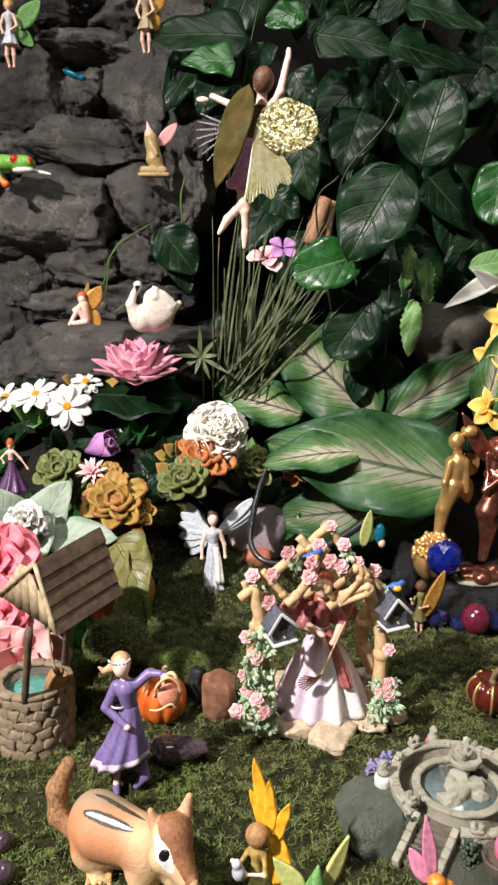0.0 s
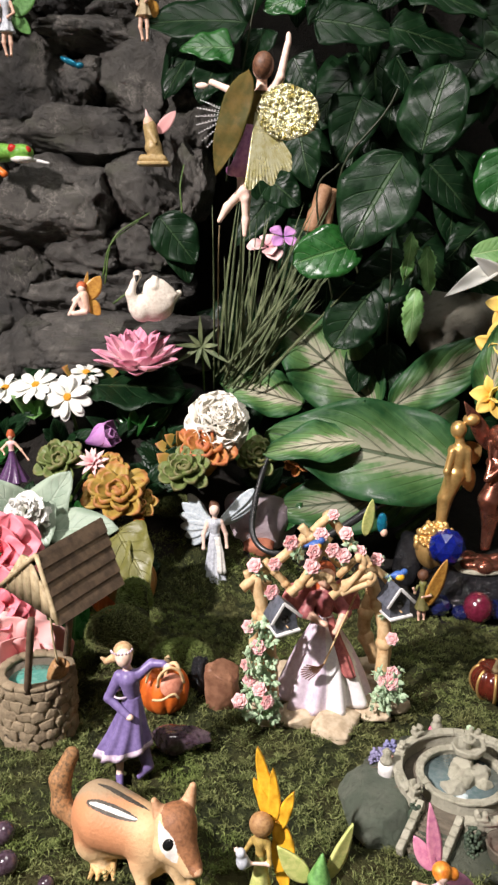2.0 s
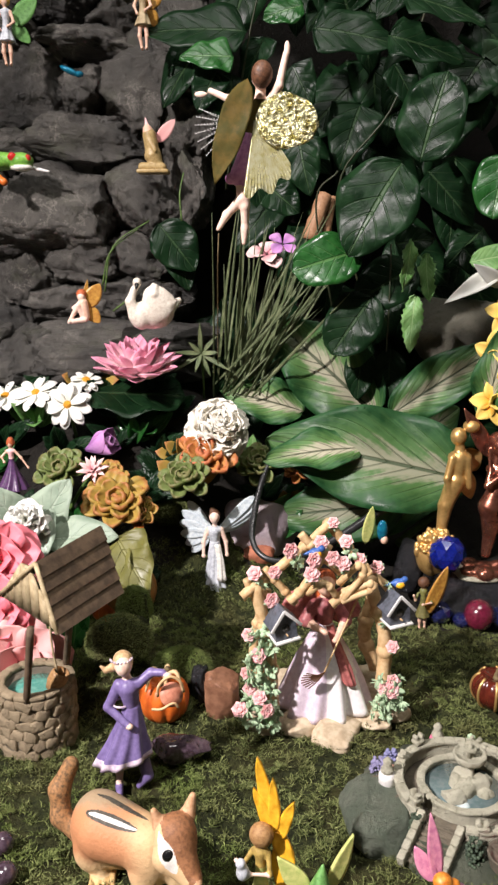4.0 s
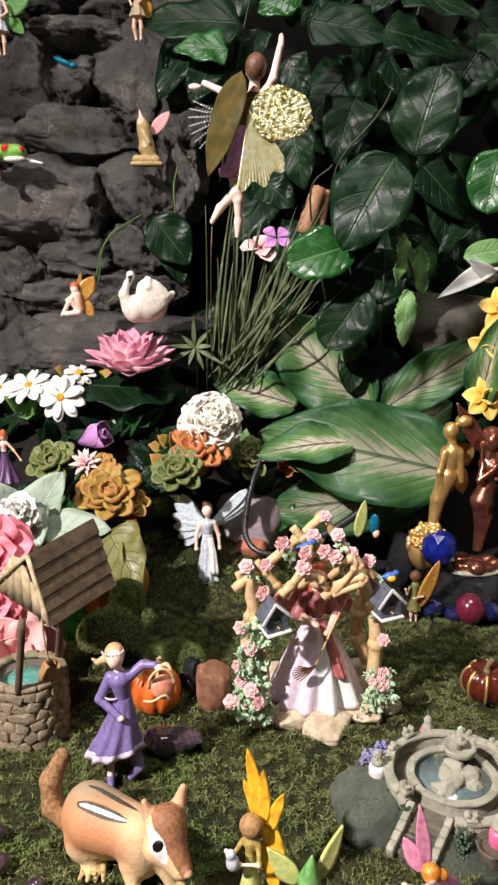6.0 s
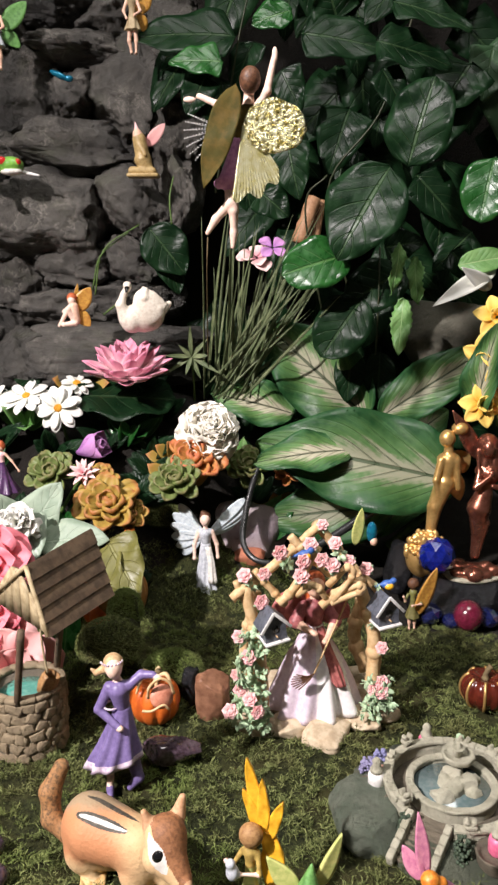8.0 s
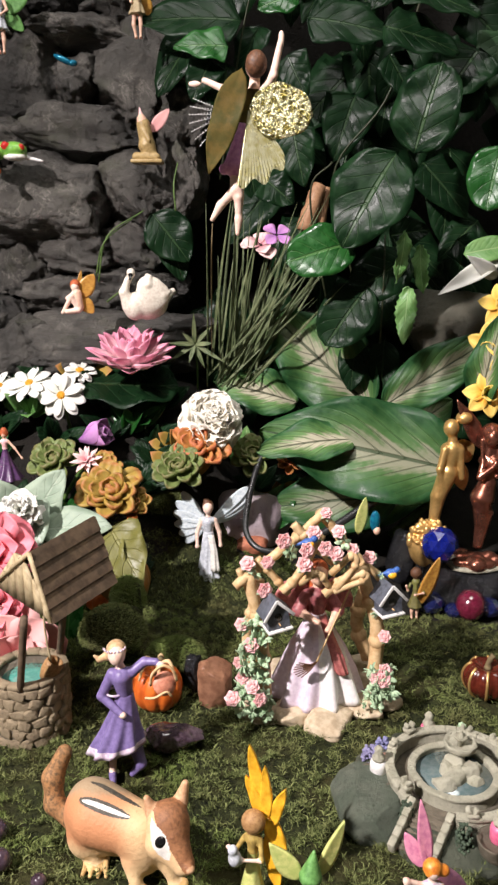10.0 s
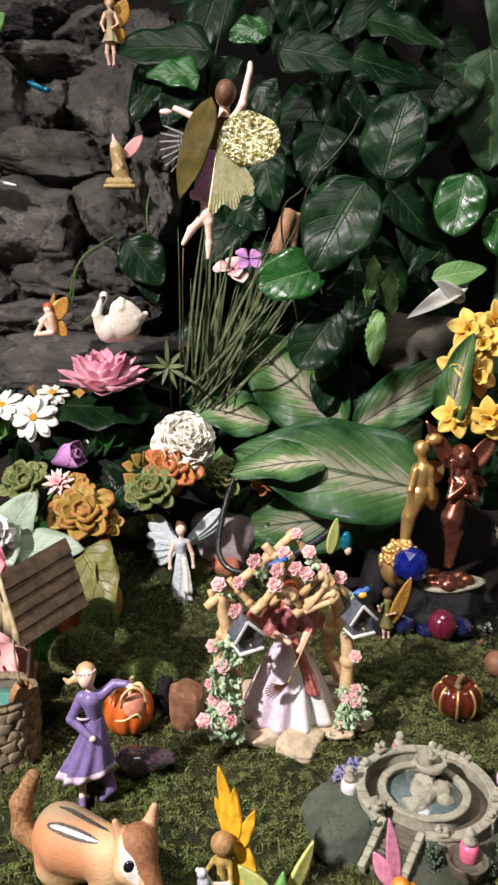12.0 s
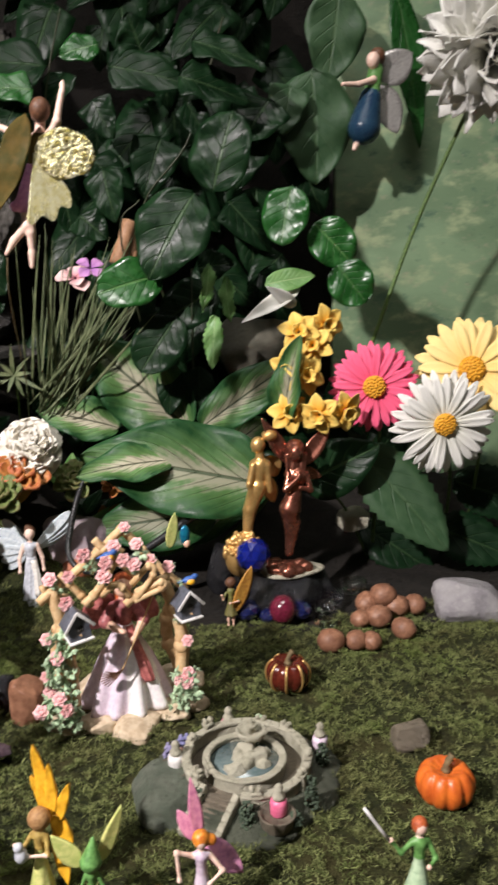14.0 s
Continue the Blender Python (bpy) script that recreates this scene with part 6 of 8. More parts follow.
def fountain():
    ob = thing("fountain_model", (0.1705, 0.54, 0.0), "miniature cast stone fountain court with steps and basins", "fountain")
    hill = rock("mossy_resin", (0.05, 0.06, 0.04), (0.13, 0.14, 0.1), (0.03, 0.035, 0.022), 45)
    bm = bmesh.new()
    turned(bm, [(0.079, -0.002), (0.076, 0.004), (0.066, 0.009), (0.055, 0.012), (0.001, 0.012)], n=60, wob=lambda a, z: 1 + 0.05 * math.sin(3 * a + 1) + 0.03 * math.sin(8 * a) + 0.02 * math.sin(19 * a + z * 300))
    part("mound", bm, hill, ob)
    part("shoulder", stone_mesh(0.052, 0.036, 0.07, 74), rock("green_resin", (0.1, 0.13, 0.09), (0.19, 0.21, 0.16), (0.05, 0.065, 0.045), 45), ob, "smooth grey-green resin slope", pose(-0.068, -0.016, 0.004))
    bm = bmesh.new()
    turned(bm, [(0.049, 0.008), (0.049, 0.0125), (0.001, 0.0128)], n=60)
    part("court_floor", bm, CAST_DARK, ob, "dull brown paved court floor")
    wall_mesh, cap_mesh = arc_piece(0.0475, 0.0525, 0.004, 0.0225, 10.0, 0.0003), arc_piece(0.0462, 0.0538, 0.0225, 0.0252, 9.5, 0.0008)
    rnd = random.Random(6)
    for j in range(36):
        a = 10 * j
        if 214 < a < 256:
            continue
        low = 0.9 if 200 < a < 330 else 1.0
        part("wall_block", wall_mesh, CAST_DARK if rnd.random() < 0.3 else CAST, ob, "", pose(0, 0, 0, 0, 0, a) @ Matrix.Diagonal((1, 1, low, 1)))
        part("coping_stone", cap_mesh, CAST, ob, "", pose(0, 0, 0, rnd.uniform(-0.5, 0.5), 0, a) @ Matrix.Diagonal((1, 1, low, 1)))
    at = (-0.002, -0.002, 0.0)
    kerb, lip = arc_piece(0.0295, 0.0335, 0.011, 0.0225, 15.0, 0.0003), arc_piece(0.0285, 0.0348, 0.0225, 0.0246, 14.6, 0.0008)
    for j in range(24):
        part("basin_block", kerb, CAST, ob, "", pose(*at, 0, 0, 15 * j))
        part("basin_lip", lip, CAST, ob, "", pose(*at, 0, rnd.uniform(-0.6, 0.6), 15 * j))
    bm = bmesh.new()
    turned(bm, [(0.0298, 0.012), (0.0298, 0.0188), (0.001, 0.019)], at, 40)
    part("water", bm, WATER_GREY, ob, "still dark blue-grey resin water")
    # raised rocks that split the pool, and the upper bowl on its stem
    for k, (x, y, w, d, h) in enumerate(((-0.012, -0.014, 0.016, 0.014, 0.014), (-0.002, -0.006, 0.02, 0.016, 0.016), (0.008, -0.002, 0.017, 0.015, 0.018), (0.002, 0.006, 0.018, 0.014, 0.02), (0.014, 0.004, 0.012, 0.01, 0.014), (-0.006, 0.002, 0.012, 0.012, 0.015), (0.012, -0.01, 0.01, 0.01, 0.011))):
        part("boulder", stone_mesh(w, h, d, 80 + k, 8, 0.12), CAST, ob, "", pose(x, y, 0.019, 0, 0, 50 * k))
    bm = bmesh.new()
    turned(bm, [(0.005, 0.018), (0.0042, 0.026), (0.006, 0.029), (0.0115, 0.033), (0.0128, 0.0375), (0.0122, 0.0385), (0.0105, 0.0375), (0.009, 0.035), (0.001, 0.0345)], (0.006, 0.013, 0), 26, wob=lambda a, z: 1 + 0.04 * math.sin(9 * a))
    part("upper_bowl", bm, CAST, ob)
    bm = bmesh.new()
    turned(bm, [(0.0022, 0.034), (0.0018, 0.039), (0.0045, 0.041), (0.0052, 0.0428), (0.0042, 0.0428), (0.002, 0.042), (0.0015, 0.046), (0.0005, 0.048)], (0.006, 0.013, 0), 16)
    part("finial", bm, CAST, ob)
    # steps down to the front, between two sloping walls
    way = Vector((math.cos(radians(235)), math.sin(radians(235)), 0))
    side = Vector((-way.y, way.x, 0))
    for k in range(8):
        bm = bmesh.new()
        block(bm, (0, 0, 0), (0.024, 0.0046, 0.004), None, 0.0005)
        p = way * (0.047 + 0.0043 * k) + Vector((0, 0, 0.0135 - 0.0014 * k))
        part("step", bm, CAST_DARK, ob, "", pose(*p, 0, 0, -35))
    for s in (-1, 1):
        for k in range(5):
            bm = bmesh.new()
            block(bm, (0, 0, 0), (0.0054, 0.0076, 0.009), None, 0.0009)
            p = way * (0.05 + 0.0077 * k) + side * s * 0.0145 + Vector((0, 0, 0.0185 - 0.003 * k))
            part("step_wall_stone", bm, CAST, ob, "", pose(*p, 20, 0, -35))
    bm = bmesh.new()
    block(bm, (0, 0, 0.012), (0.0062, 0.0058, 0.024), None, 0.0012)
    block(bm, (0, 0, 0.0255), (0.0085, 0.0072, 0.0035), None, 0.001)
    block(bm, (-0.0026, 0, 0.0285), (0.0034, 0.005, 0.0055), Matrix.Rotation(-0.35, 4, "Y"), 0.001)
    block(bm, (0.0026, 0, 0.0285), (0.0034, 0.005, 0.0055), Matrix.Rotation(0.35, 4, "Y"), 0.001)
    for v in bm.verts:
        v.co += noise.noise_vector(v.co * 240) * 0.0007
    pier = mesh_of(bm, "pier")
    for k, (a, r) in enumerate(((150, 0.05), (122, 0.051), (66, 0.051), (38, 0.051), (340, 0.051), (318, 0.052), (268, 0.05), (210, 0.05))):
        part("pier", pier, CAST, ob, "", pose(r * math.cos(radians(a)), r * math.sin(radians(a)), 0, 0, 0, a + 90) @ Matrix.Diagonal((1, 1, 1.0 + 0.1 * math.sin(k * 2), 1)))
    bm = bmesh.new()
    turned(bm, [(0.009, 0.0), (0.0125, 0.006), (0.014, 0.0135), (0.0145, 0.015), (0.0128, 0.015), (0.0115, 0.011), (0.001, 0.0105)], n=26)
    pot = mesh_of(bm, "planter")
    for x, y in ((0.012, -0.066), (-0.062, 0.002)):
        part("planter", pot, CAST_DARK, ob, "dark cast stone planter bowl", pose(x, y, 0.002))
    bm = bmesh.new()
    turned(bm, [(0.0046, 0), (0.0058, 0.002), (0.006, 0.009), (0.0056, 0.0115), (0.003, 0.013), (0.001, 0.0132)], n=18)
    jar = mesh_of(bm, "jar")
    bm = bmesh.new()
    turned(bm, [(0.0042, 0.0125), (0.0046, 0.015), (0.0034, 0.0165), (0.0028, 0.019), (0.0034, 0.021), (0.0016, 0.0235), (0.0005, 0.024)], n=16)
    lid = mesh_of(bm, "stopper")
    for x, y, z, mat in ((0.014, -0.062, 0.012, HOT_PINK), (-0.006, 0.064, 0.004, HOT_PINK), (0.066, 0.012, 0.012, LILAC_TRIM), (-0.058, 0.008, 0.012, GREY_TRIM)):
        me, top = jar.copy(), lid.copy()
        u = part("jar", me, mat, ob, "", pose(x, y, z) @ Matrix.Scale(1.1, 4))
        part("stopper", top, CAST, u)
    dark = paint("dark_shrub", (0.07, 0.1, 0.06), (0.03, 0.045, 0.03), rough=0.7)
    for k, (x, y, r, h, mat) in enumerate(((-0.01, -0.062, 0.0075, 0.016, dark), (0.042, -0.052, 0.006, 0.026, dark), (0.064, -0.004, 0.006, 0.02, dark), (-0.044, -0.034, 0.006, 0.014, dark), (0.022, 0.062, 0.004, 0.012, MINT), (0.026, -0.068, 0.006, 0.008, dark),
                                           (-0.06, 0.034, 0.008, 0.01, paint("lavender_bloom", (0.3, 0.28, 0.46), (0.2, 0.18, 0.3))), (-0.048, 0.044, 0.007, 0.011, paint("lavender_blue_bloom", (0.26, 0.26, 0.46), (0.16, 0.16, 0.3))), (-0.05, 0.026, 0.009, 0.008, paint("rust_heather", (0.3, 0.16, 0.12), (0.16, 0.11, 0.07))))):
        part("shrub", tuft(r, h, 110, k), mat, ob, "", pose(x, y, 0.008))
    ob.matrix_basis = ob.matrix_basis @ Matrix.Scale(1.05, 4)


fountain()


# ---- figurines ----
def doll(H, arms, skirt=(0.17, 9, 0.07), legs=(), waist=0.6, lean=0.0, hair=(0.066, 0.064, 0.07), bun=None, slim=1.0):
    """Prims of a standing figurine that faces -y, H high. Materials: 0 skin, 1 hair, 2 bodice and sleeves, 3 skirt."""
    q = lambda p: (p[0] * H + lean * H * p[2], p[1] * H, p[2] * H)
    out = [("egg", q((0, -0.006, 0.915)), (0.052 * H, 0.055 * H, 0.066 * H), 0), ("egg", q((0, 0.022, 0.935)), tuple(v * H for v in hair), 1),
           ("cap", q((0, 0.004, 0.87)), q((0, 0, 0.8)), 0.022 * H, 0.026 * H, 0), ("cap", q((-0.045 * slim, 0, 0.785)), q((0.045 * slim, 0, 0.785)), 0.032 * H, 0.032 * H, 2),
           ("cap", q((0, -0.008, 0.76)), q((0, 0, waist + 0.02)), 0.062 * H * slim, 0.045 * H * slim, 2)]
    if bun:
        out.append(("egg", q(bun[:3]), (bun[3] * H,) * 3, 1))
    for s, e, w, sleeve in arms:
        out += [("cap", q(s), q(e), 0.028 * H, 0.022 * H, 2 if sleeve else 0), ("cap", q(e), q(w), 0.021 * H, 0.016 * H, 2 if sleeve > 1 else 0), ("egg", q(w), (0.02 * H,) * 3, 0)]
    for h, k, f in legs:
        out += [("cap", q(h), q(k), 0.04 * H, 0.03 * H, 0), ("cap", q(k), q(f), 0.029 * H, 0.018 * H, 0), ("cap", q(f), (q(f)[0], q(f)[1] - 0.05 * H, q(f)[2]), 0.018 * H, 0.014 * H, 0)]
    if skirt:
        out.append(("skirt", q((0, 0, waist + 0.03)), q((0, 0, 0.0 if not legs else skirt[3])), 0.045 * H * slim, skirt[0] * H, skirt[1], skirt[2], 3))
    return out


# lady in the gown under the arbor
H = 0.132
bm = solid([("egg", (0.0, -0.004, 0.121), (0.0085, 0.009, 0.01), 0), ("egg", (0.0, 0.002, 0.124), (0.0105, 0.0105, 0.011), 1), ("egg", (0.0, 0.008, 0.112), (0.009, 0.007, 0.014), 1),
            ("cap", (0, 0, 0.113), (0, 0, 0.104), 0.0034, 0.0042, 0), ("cap", (-0.008, 0, 0.101), (0.008, 0, 0.101), 0.0046, 0.0046, 2), ("cap", (0, -0.001, 0.099), (0, 0, 0.078), 0.0095, 0.0068, 2),
            ("cap", (-0.011, 0, 0.1), (-0.019, -0.006, 0.087), 0.0052, 0.0062, 2), ("cap", (-0.019, -0.006, 0.087), (-0.004, -0.016, 0.08), 0.005, 0.0026, 0), ("egg", (-0.002, -0.018, 0.08), (0.003, 0.003, 0.0026), 0),
            ("cap", (0.011, 0, 0.1), (0.019, -0.006, 0.086), 0.0052, 0.0062, 2), ("cap", (0.019, -0.006, 0.086), (0.009, -0.019, 0.074), 0.005, 0.0026, 0), ("egg", (0.007, -0.021, 0.073), (0.003, 0.003, 0.0026), 0)], 0.0009, 0.0025)
gown(bm, [(0, 0, 0.083, 0.0075, 0.007, 0), (0, -0.001, 0.07, 0.014, 0.013, 0), (0, -0.002, 0.048, 0.026, 0.024, 0), (0, -0.003, 0.024, 0.036, 0.032, 0), (0, -0.004, 0.0, 0.044, 0.038, 0)], 11, 0.12, 3, None, 150, (0.735, 0.93, 5))
# red sash that falls over the panel, and the cloak behind the shoulders
gown(bm, [(0.004, -0.006, 0.081, 0.004, 0.004, 0), (0.009, -0.013, 0.062, 0.006, 0.006, 0), (0.015, -0.0225, 0.044, 0.0075, 0.006, 0), (0.021, -0.029, 0.031, 0.005, 0.003, 0)], 7, 0.16, 4, None, 40)
wing(bm, (-0.004, 0.008, 0.104), (-0.042, 0.012, 0.078), (0.1, -1, 0.3), 0.036, 4, "ovate", wave=0.2, nu=18, nv=10, thick=0.002)
wing(bm, (0.004, 0.008, 0.104), (0.036, 0.012, 0.08), (-0.1, -1, 0.3), 0.034, 4, "ovate", wave=0.2, nu=18, nv=10, thick=0.002)
tube(bm, [(0.028, -0.022, 0.118), (0.012, -0.028, 0.085), (-0.006, -0.04, 0.052)], 0.0009, 6, 6, 6)
for i in range(8):
    a = 2.2 + i * 0.3
    tube(bm, [(-0.006, -0.04, 0.052), (-0.010 + 0.004 * math.cos(a), -0.042, 0.048 + 0.003 * math.sin(a)), (-0.016 + 0.012 * math.cos(a), -0.043, 0.046 + 0.009 * math.sin(a))], 0.0006, 4, 5, 7)
figure("lady_figurine", bm, [SKIN, RED_HAIR, DARK_PINK, PINK_GOWN, paint("brick_rose_sash", (0.5, 0.17, 0.15), (0.3, 0.08, 0.08), rough=0.45), paint("white_gown_panel", (0.86, 0.82, 0.8), (0.74, 0.68, 0.7), rough=0.35, wear=0.3), TWIG, HAIR], (0.070, 0.680, 0.011), "lady figurine in a lavender and white gown with red sash", turn=4)

# white winged figurine
H = 0.118
bm = solid(doll(H, [((-0.07, 0, 0.78), (-0.12, -0.01, 0.64), (-0.12, -0.05, 0.5), 0), ((0.07, 0, 0.78), (0.12, 0, 0.64), (0.13, -0.02, 0.5), 0)], None, hair=(0.06, 0.06, 0.066), bun=(-0.02, 0.03, 0.98, 0.035)), 0.0009, 0.002)
gown(bm, [(0, 0, 0.078, 0.0062, 0.006, 0), (0, 0, 0.062, 0.0085, 0.008, 0), (0, 0, 0.03, 0.0125, 0.012, 0), (0.001, 0, 0.0, 0.022, 0.019, 0)], 11, 0.09, 3)
gown(bm, [(0.003, -0.005, 0.074, 0.004, 0.003, 0), (0.007, -0.009, 0.055, 0.004, 0.003, 0), (0.009, -0.012, 0.028, 0.005, 0.003, 0)], 5, 0.2, 5, None, 36)
for s, tips in ((-1, ((-0.034, 0.016, 0.124), (-0.042, 0.014, 0.112), (-0.045, 0.012, 0.098), (-0.044, 0.01, 0.083), (-0.038, 0.01, 0.069), (-0.03, 0.01, 0.058))), (1, ((0.05, 0.03, 0.126), (0.052, 0.03, 0.116), (0.048, 0.028, 0.106), (0.038, 0.026, 0.096)))):
    for tip in tips:
        wing(bm, (s * 0.003, 0.009, 0.085), tip, (0, -1, 0.1), 0.014, 4, "fleshy", droop=0.02, thick=0.0014)
figure("angel_figurine", bm, [PALE, HAIR, GREY_WHITE, GREY_WHITE, WING, WHITE], (-0.045, 0.926, 0.004), "white winged fairy figurine in a silver-white gown")

# purple doll
bm = solid([("egg", (0.003, -0.003, 0.113), (0.0066, 0.007, 0.0085), 0), ("egg", (0.002, 0.0015, 0.1155), (0.0082, 0.008, 0.0086), 1), ("cap", (-0.002, 0.002, 0.112), (-0.012, 0.001, 0.107), 0.005, 0.0022, 1), ("cap", (-0.012, 0.001, 0.107), (-0.0155, 0, 0.111), 0.0022, 0.0012, 1),
            ("cap", (0.004, 0, 0.106), (0.0055, 0, 0.099), 0.003, 0.0038, 0), ("cap", (-0.001, 0, 0.0945), (0.0135, 0, 0.096), 0.0044, 0.0044, 2), ("cap", (0.006, -0.0015, 0.093), (0.008, 0, 0.076), 0.0085, 0.0062, 2),
            ("cap", (-0.002, 0, 0.095), (-0.011, -0.003, 0.0765), 0.0046, 0.0038, 2), ("cap", (-0.011, -0.003, 0.0765), (0.005, -0.011, 0.0655), 0.0037, 0.003, 2), ("egg", (0.0075, -0.0125, 0.0645), (0.003, 0.0026, 0.0026), 0),
            ("cap", (0.014, 0, 0.096), (0.024, 0.003, 0.104), 0.0045, 0.0038, 2), ("cap", (0.024, 0.003, 0.104), (0.034, 0.0, 0.1055), 0.0036, 0.003, 2), ("egg", (0.038, -0.002, 0.104), (0.0036, 0.0028, 0.0026), 0),
            ("cap", (-0.004, 0, 0.03), (-0.0045, -0.004, 0.006), 0.0042, 0.0028, 0), ("cap", (-0.0045, -0.005, 0.004), (-0.003, -0.013, 0.003), 0.0034, 0.0028, 2),
            ("cap", (0.014, 0.0, 0.03), (0.019, -0.002, 0.012), 0.006, 0.0048, 2), ("cap", (0.019, -0.002, 0.012), (0.012, -0.004, 0.004), 0.0044, 0.0028, 2)], 0.0009, 0.0016)
gown(bm, [(0.0082, 0, 0.078, 0.0066, 0.0062, 0), (0.0068, 0, 0.066, 0.0098, 0.009, 0.0), (0.003, 0.0, 0.045, 0.0165, 0.0145, 0.12), (-0.0005, 0, 0.0275, 0.0235, 0.018, 0.24)], 9, 0.1, 3, 4, 120)
tube(bm, [(-0.0005 + 0.0066 * math.cos(k * 0.4), -0.0005 + 0.0066 * math.sin(k * 0.4), 0.0785) for k in range(17)], 0.0009, 32, 6, 4)
for k in range(9):
    ball(bm, (0.001 + 0.0085 * math.cos(3.5 + k * 0.34), 0.0 + 0.0085 * math.sin(3.5 + k * 0.34), 0.1185), 0.0011, None, 6, 4, 4)
# basket on the raised arm
before = set(bm.verts)
turned(bm, [(0.0085, -0.0006), (0.0098, 0.0004), (0.0094, 0.0016), (0.001, 0.0022)], (0, 0, 0), 22, 5)
bmesh.ops.transform(bm, matrix=Matrix.Translation((0.041, -0.006, 0.0895)) @ Matrix.Rotation(radians(62), 4, "X") @ Matrix.Rotation(radians(20), 4, "Y"), verts=[v for v in bm.verts if v not in before])
tube(bm, [(0.03, -0.006, 0.088), (0.032, -0.01, 0.1), (0.04, -0.009, 0.107), (0.048, -0.008, 0.103), (0.051, -0.006, 0.092)], 0.0013, 18, 6, 6)
tube(bm, [(0.026, -0.012, 0.08), (0.034, -0.015, 0.082), (0.043, -0.013, 0.086), (0.047, -0.011, 0.081)], 0.0011, 14, 6, 6)
figure("doll_figurine", bm, [PALE, paint("pale_blond_hair", (0.66, 0.46, 0.26), (0.42, 0.25, 0.12), fine=300, rough=0.45, bump=0.6), PURPLE, PURPLE, LILAC_TRIM, SALMON_PAINT, TWIG], (-0.105, 0.567, 0.000), "doll figurine in a purple dress with lace hem and basket")

# chipmunk
base = Vector((-0.09, 0.465, 0.0))
prims = [("egg", (-0.0195, 0.017, 0.033), (0.0205, 0.02, 0.0265), 0), ("cap", (-0.012, 0.009, 0.038), (0.012, -0.002, 0.037), 0.0225, 0.0185, 0), ("egg", (0.02, -0.009, 0.03), (0.0165, 0.015, 0.024), 0), ("egg", (0.0, 0.008, 0.022), (0.026, 0.013, 0.015), 0),
         ("egg", (-0.021, 0.006, 0.021), (0.0155, 0.0105, 0.017), 0), ("cap", (-0.022, 0.01, 0.007), (-0.016, 0.002, 0.0065), 0.0055, 0.004, 0),
         ("egg", (0.0395, -0.0225, 0.0575), (0.0145, 0.0145, 0.0155), 1), ("egg", (0.035, -0.03, 0.0475), (0.0105, 0.0095, 0.0105), 0), ("cap", (0.043, -0.03, 0.051), (0.0515, -0.0395, 0.0405), 0.0112, 0.0066, 1), ("cap", (0.042, -0.034, 0.043), (0.049, -0.039, 0.038), 0.0068, 0.0052, 0), ("egg", (0.0555, -0.045, 0.0405), (0.0024, 0.0022, 0.0019), 2),
         ("cap", (0.0285, -0.021, 0.067), (0.0255, -0.0215, 0.076), 0.0048, 0.0022, 2), ("cap", (0.0475, -0.012, 0.0675), (0.0505, -0.0105, 0.079), 0.0052, 0.0024, 2),
         ("cap", (0.032, -0.012, 0.026), (0.042, -0.017, 0.006), 0.007, 0.004, 0), ("cap", (0.013, -0.016, 0.02), (0.017, -0.023, 0.005), 0.0066, 0.004, 0),
         ("cap", (-0.036, 0.02, 0.022), (-0.05, 0.028, 0.032), 0.0058, 0.0072, 3), ("cap", (-0.05, 0.028, 0.032), (-0.0515, 0.034, 0.05), 0.0072, 0.0075, 3), ("cap", (-0.0515, 0.034, 0.05), (-0.043, 0.038, 0.068), 0.0075, 0.0058, 3)]
for fx, fy, w in ((-0.0155, 0.002, 1.3), (0.045, -0.02, 0.9), (0.018, -0.026, 0.9)):
    prims += [("cap", (fx + 0.0034 * k * w, fy + 0.003, 0.0042), (fx + 0.0044 * k * w, fy - 0.0085 * w, 0.0016), 0.0021, 0.0013, 7) for k in (-1.5, -0.5, 0.5, 1.5)]
bm = solid(prims, 0.0008, 0.0042, 0.0)
bm.faces.ensure_lookup_table()


def streak(f, a, b, inner, outer, middle, edge):
    """Paints a tapered stripe with dark borders along a line on the back."""
    c = f.calc_center_median()
    a, b = Vector(a), Vector(b)
    s = (c - a).dot(b - a) / (b - a).length_squared
    if not 0 < s < 1 or f.material_index not in (0, 1):
        return
    off = c - a.lerp(b, s)
    n = f.normal
    off -= n * off.dot(n)
    d, k = off.length, math.sin(math.pi * min(1, max(0, s))) ** 0.5
    if off.length < 0.02 and abs((c - a.lerp(b, s)).dot(n)) < 0.012:
        if middle is not None and d < inner * k:
            f.material_index = middle
        elif d < outer * k:
            f.material_index = edge


bm.normal_update()
eye = Vector((0.0355, -0.0365, 0.0555))
snout = (Vector((0.053, -0.042, 0.0405)) - Vector((0.036, -0.02, 0.072))).normalized()
right = Vector((0.78, -0.1, 0.62))
for f in bm.faces:
    c = f.calc_center_median()
    if c.x > 0.024 and c.z > 0.03 and f.material_index in (0, 1, 2):
        side = (c - Vector((0.04, -0.026, 0.056))).dot(right)
        if f.material_index != 2:
            f.material_index = 6 if side > 0.001 and c.z > 0.038 else f.material_index
        e = c - eye
        k = e.dot(snout)
        across = (e - snout * k).length
        if abs(k) < 0.015 and across < 0.0058 * (1 - (k / 0.015) ** 2) and c.y < -0.02:
            f.material_index = 4
    streak(f, (-0.028, 0.002, 0.0585), (0.0125, -0.012, 0.053), 0.0017, 0.0042, 4, 8)
    streak(f, (-0.02, 0.016, 0.062), (0.02, -0.004, 0.058), 0.0, 0.0024, None, 8)
for f in bm.faces:
    if f.material_index == 1:
        f.material_index = 0
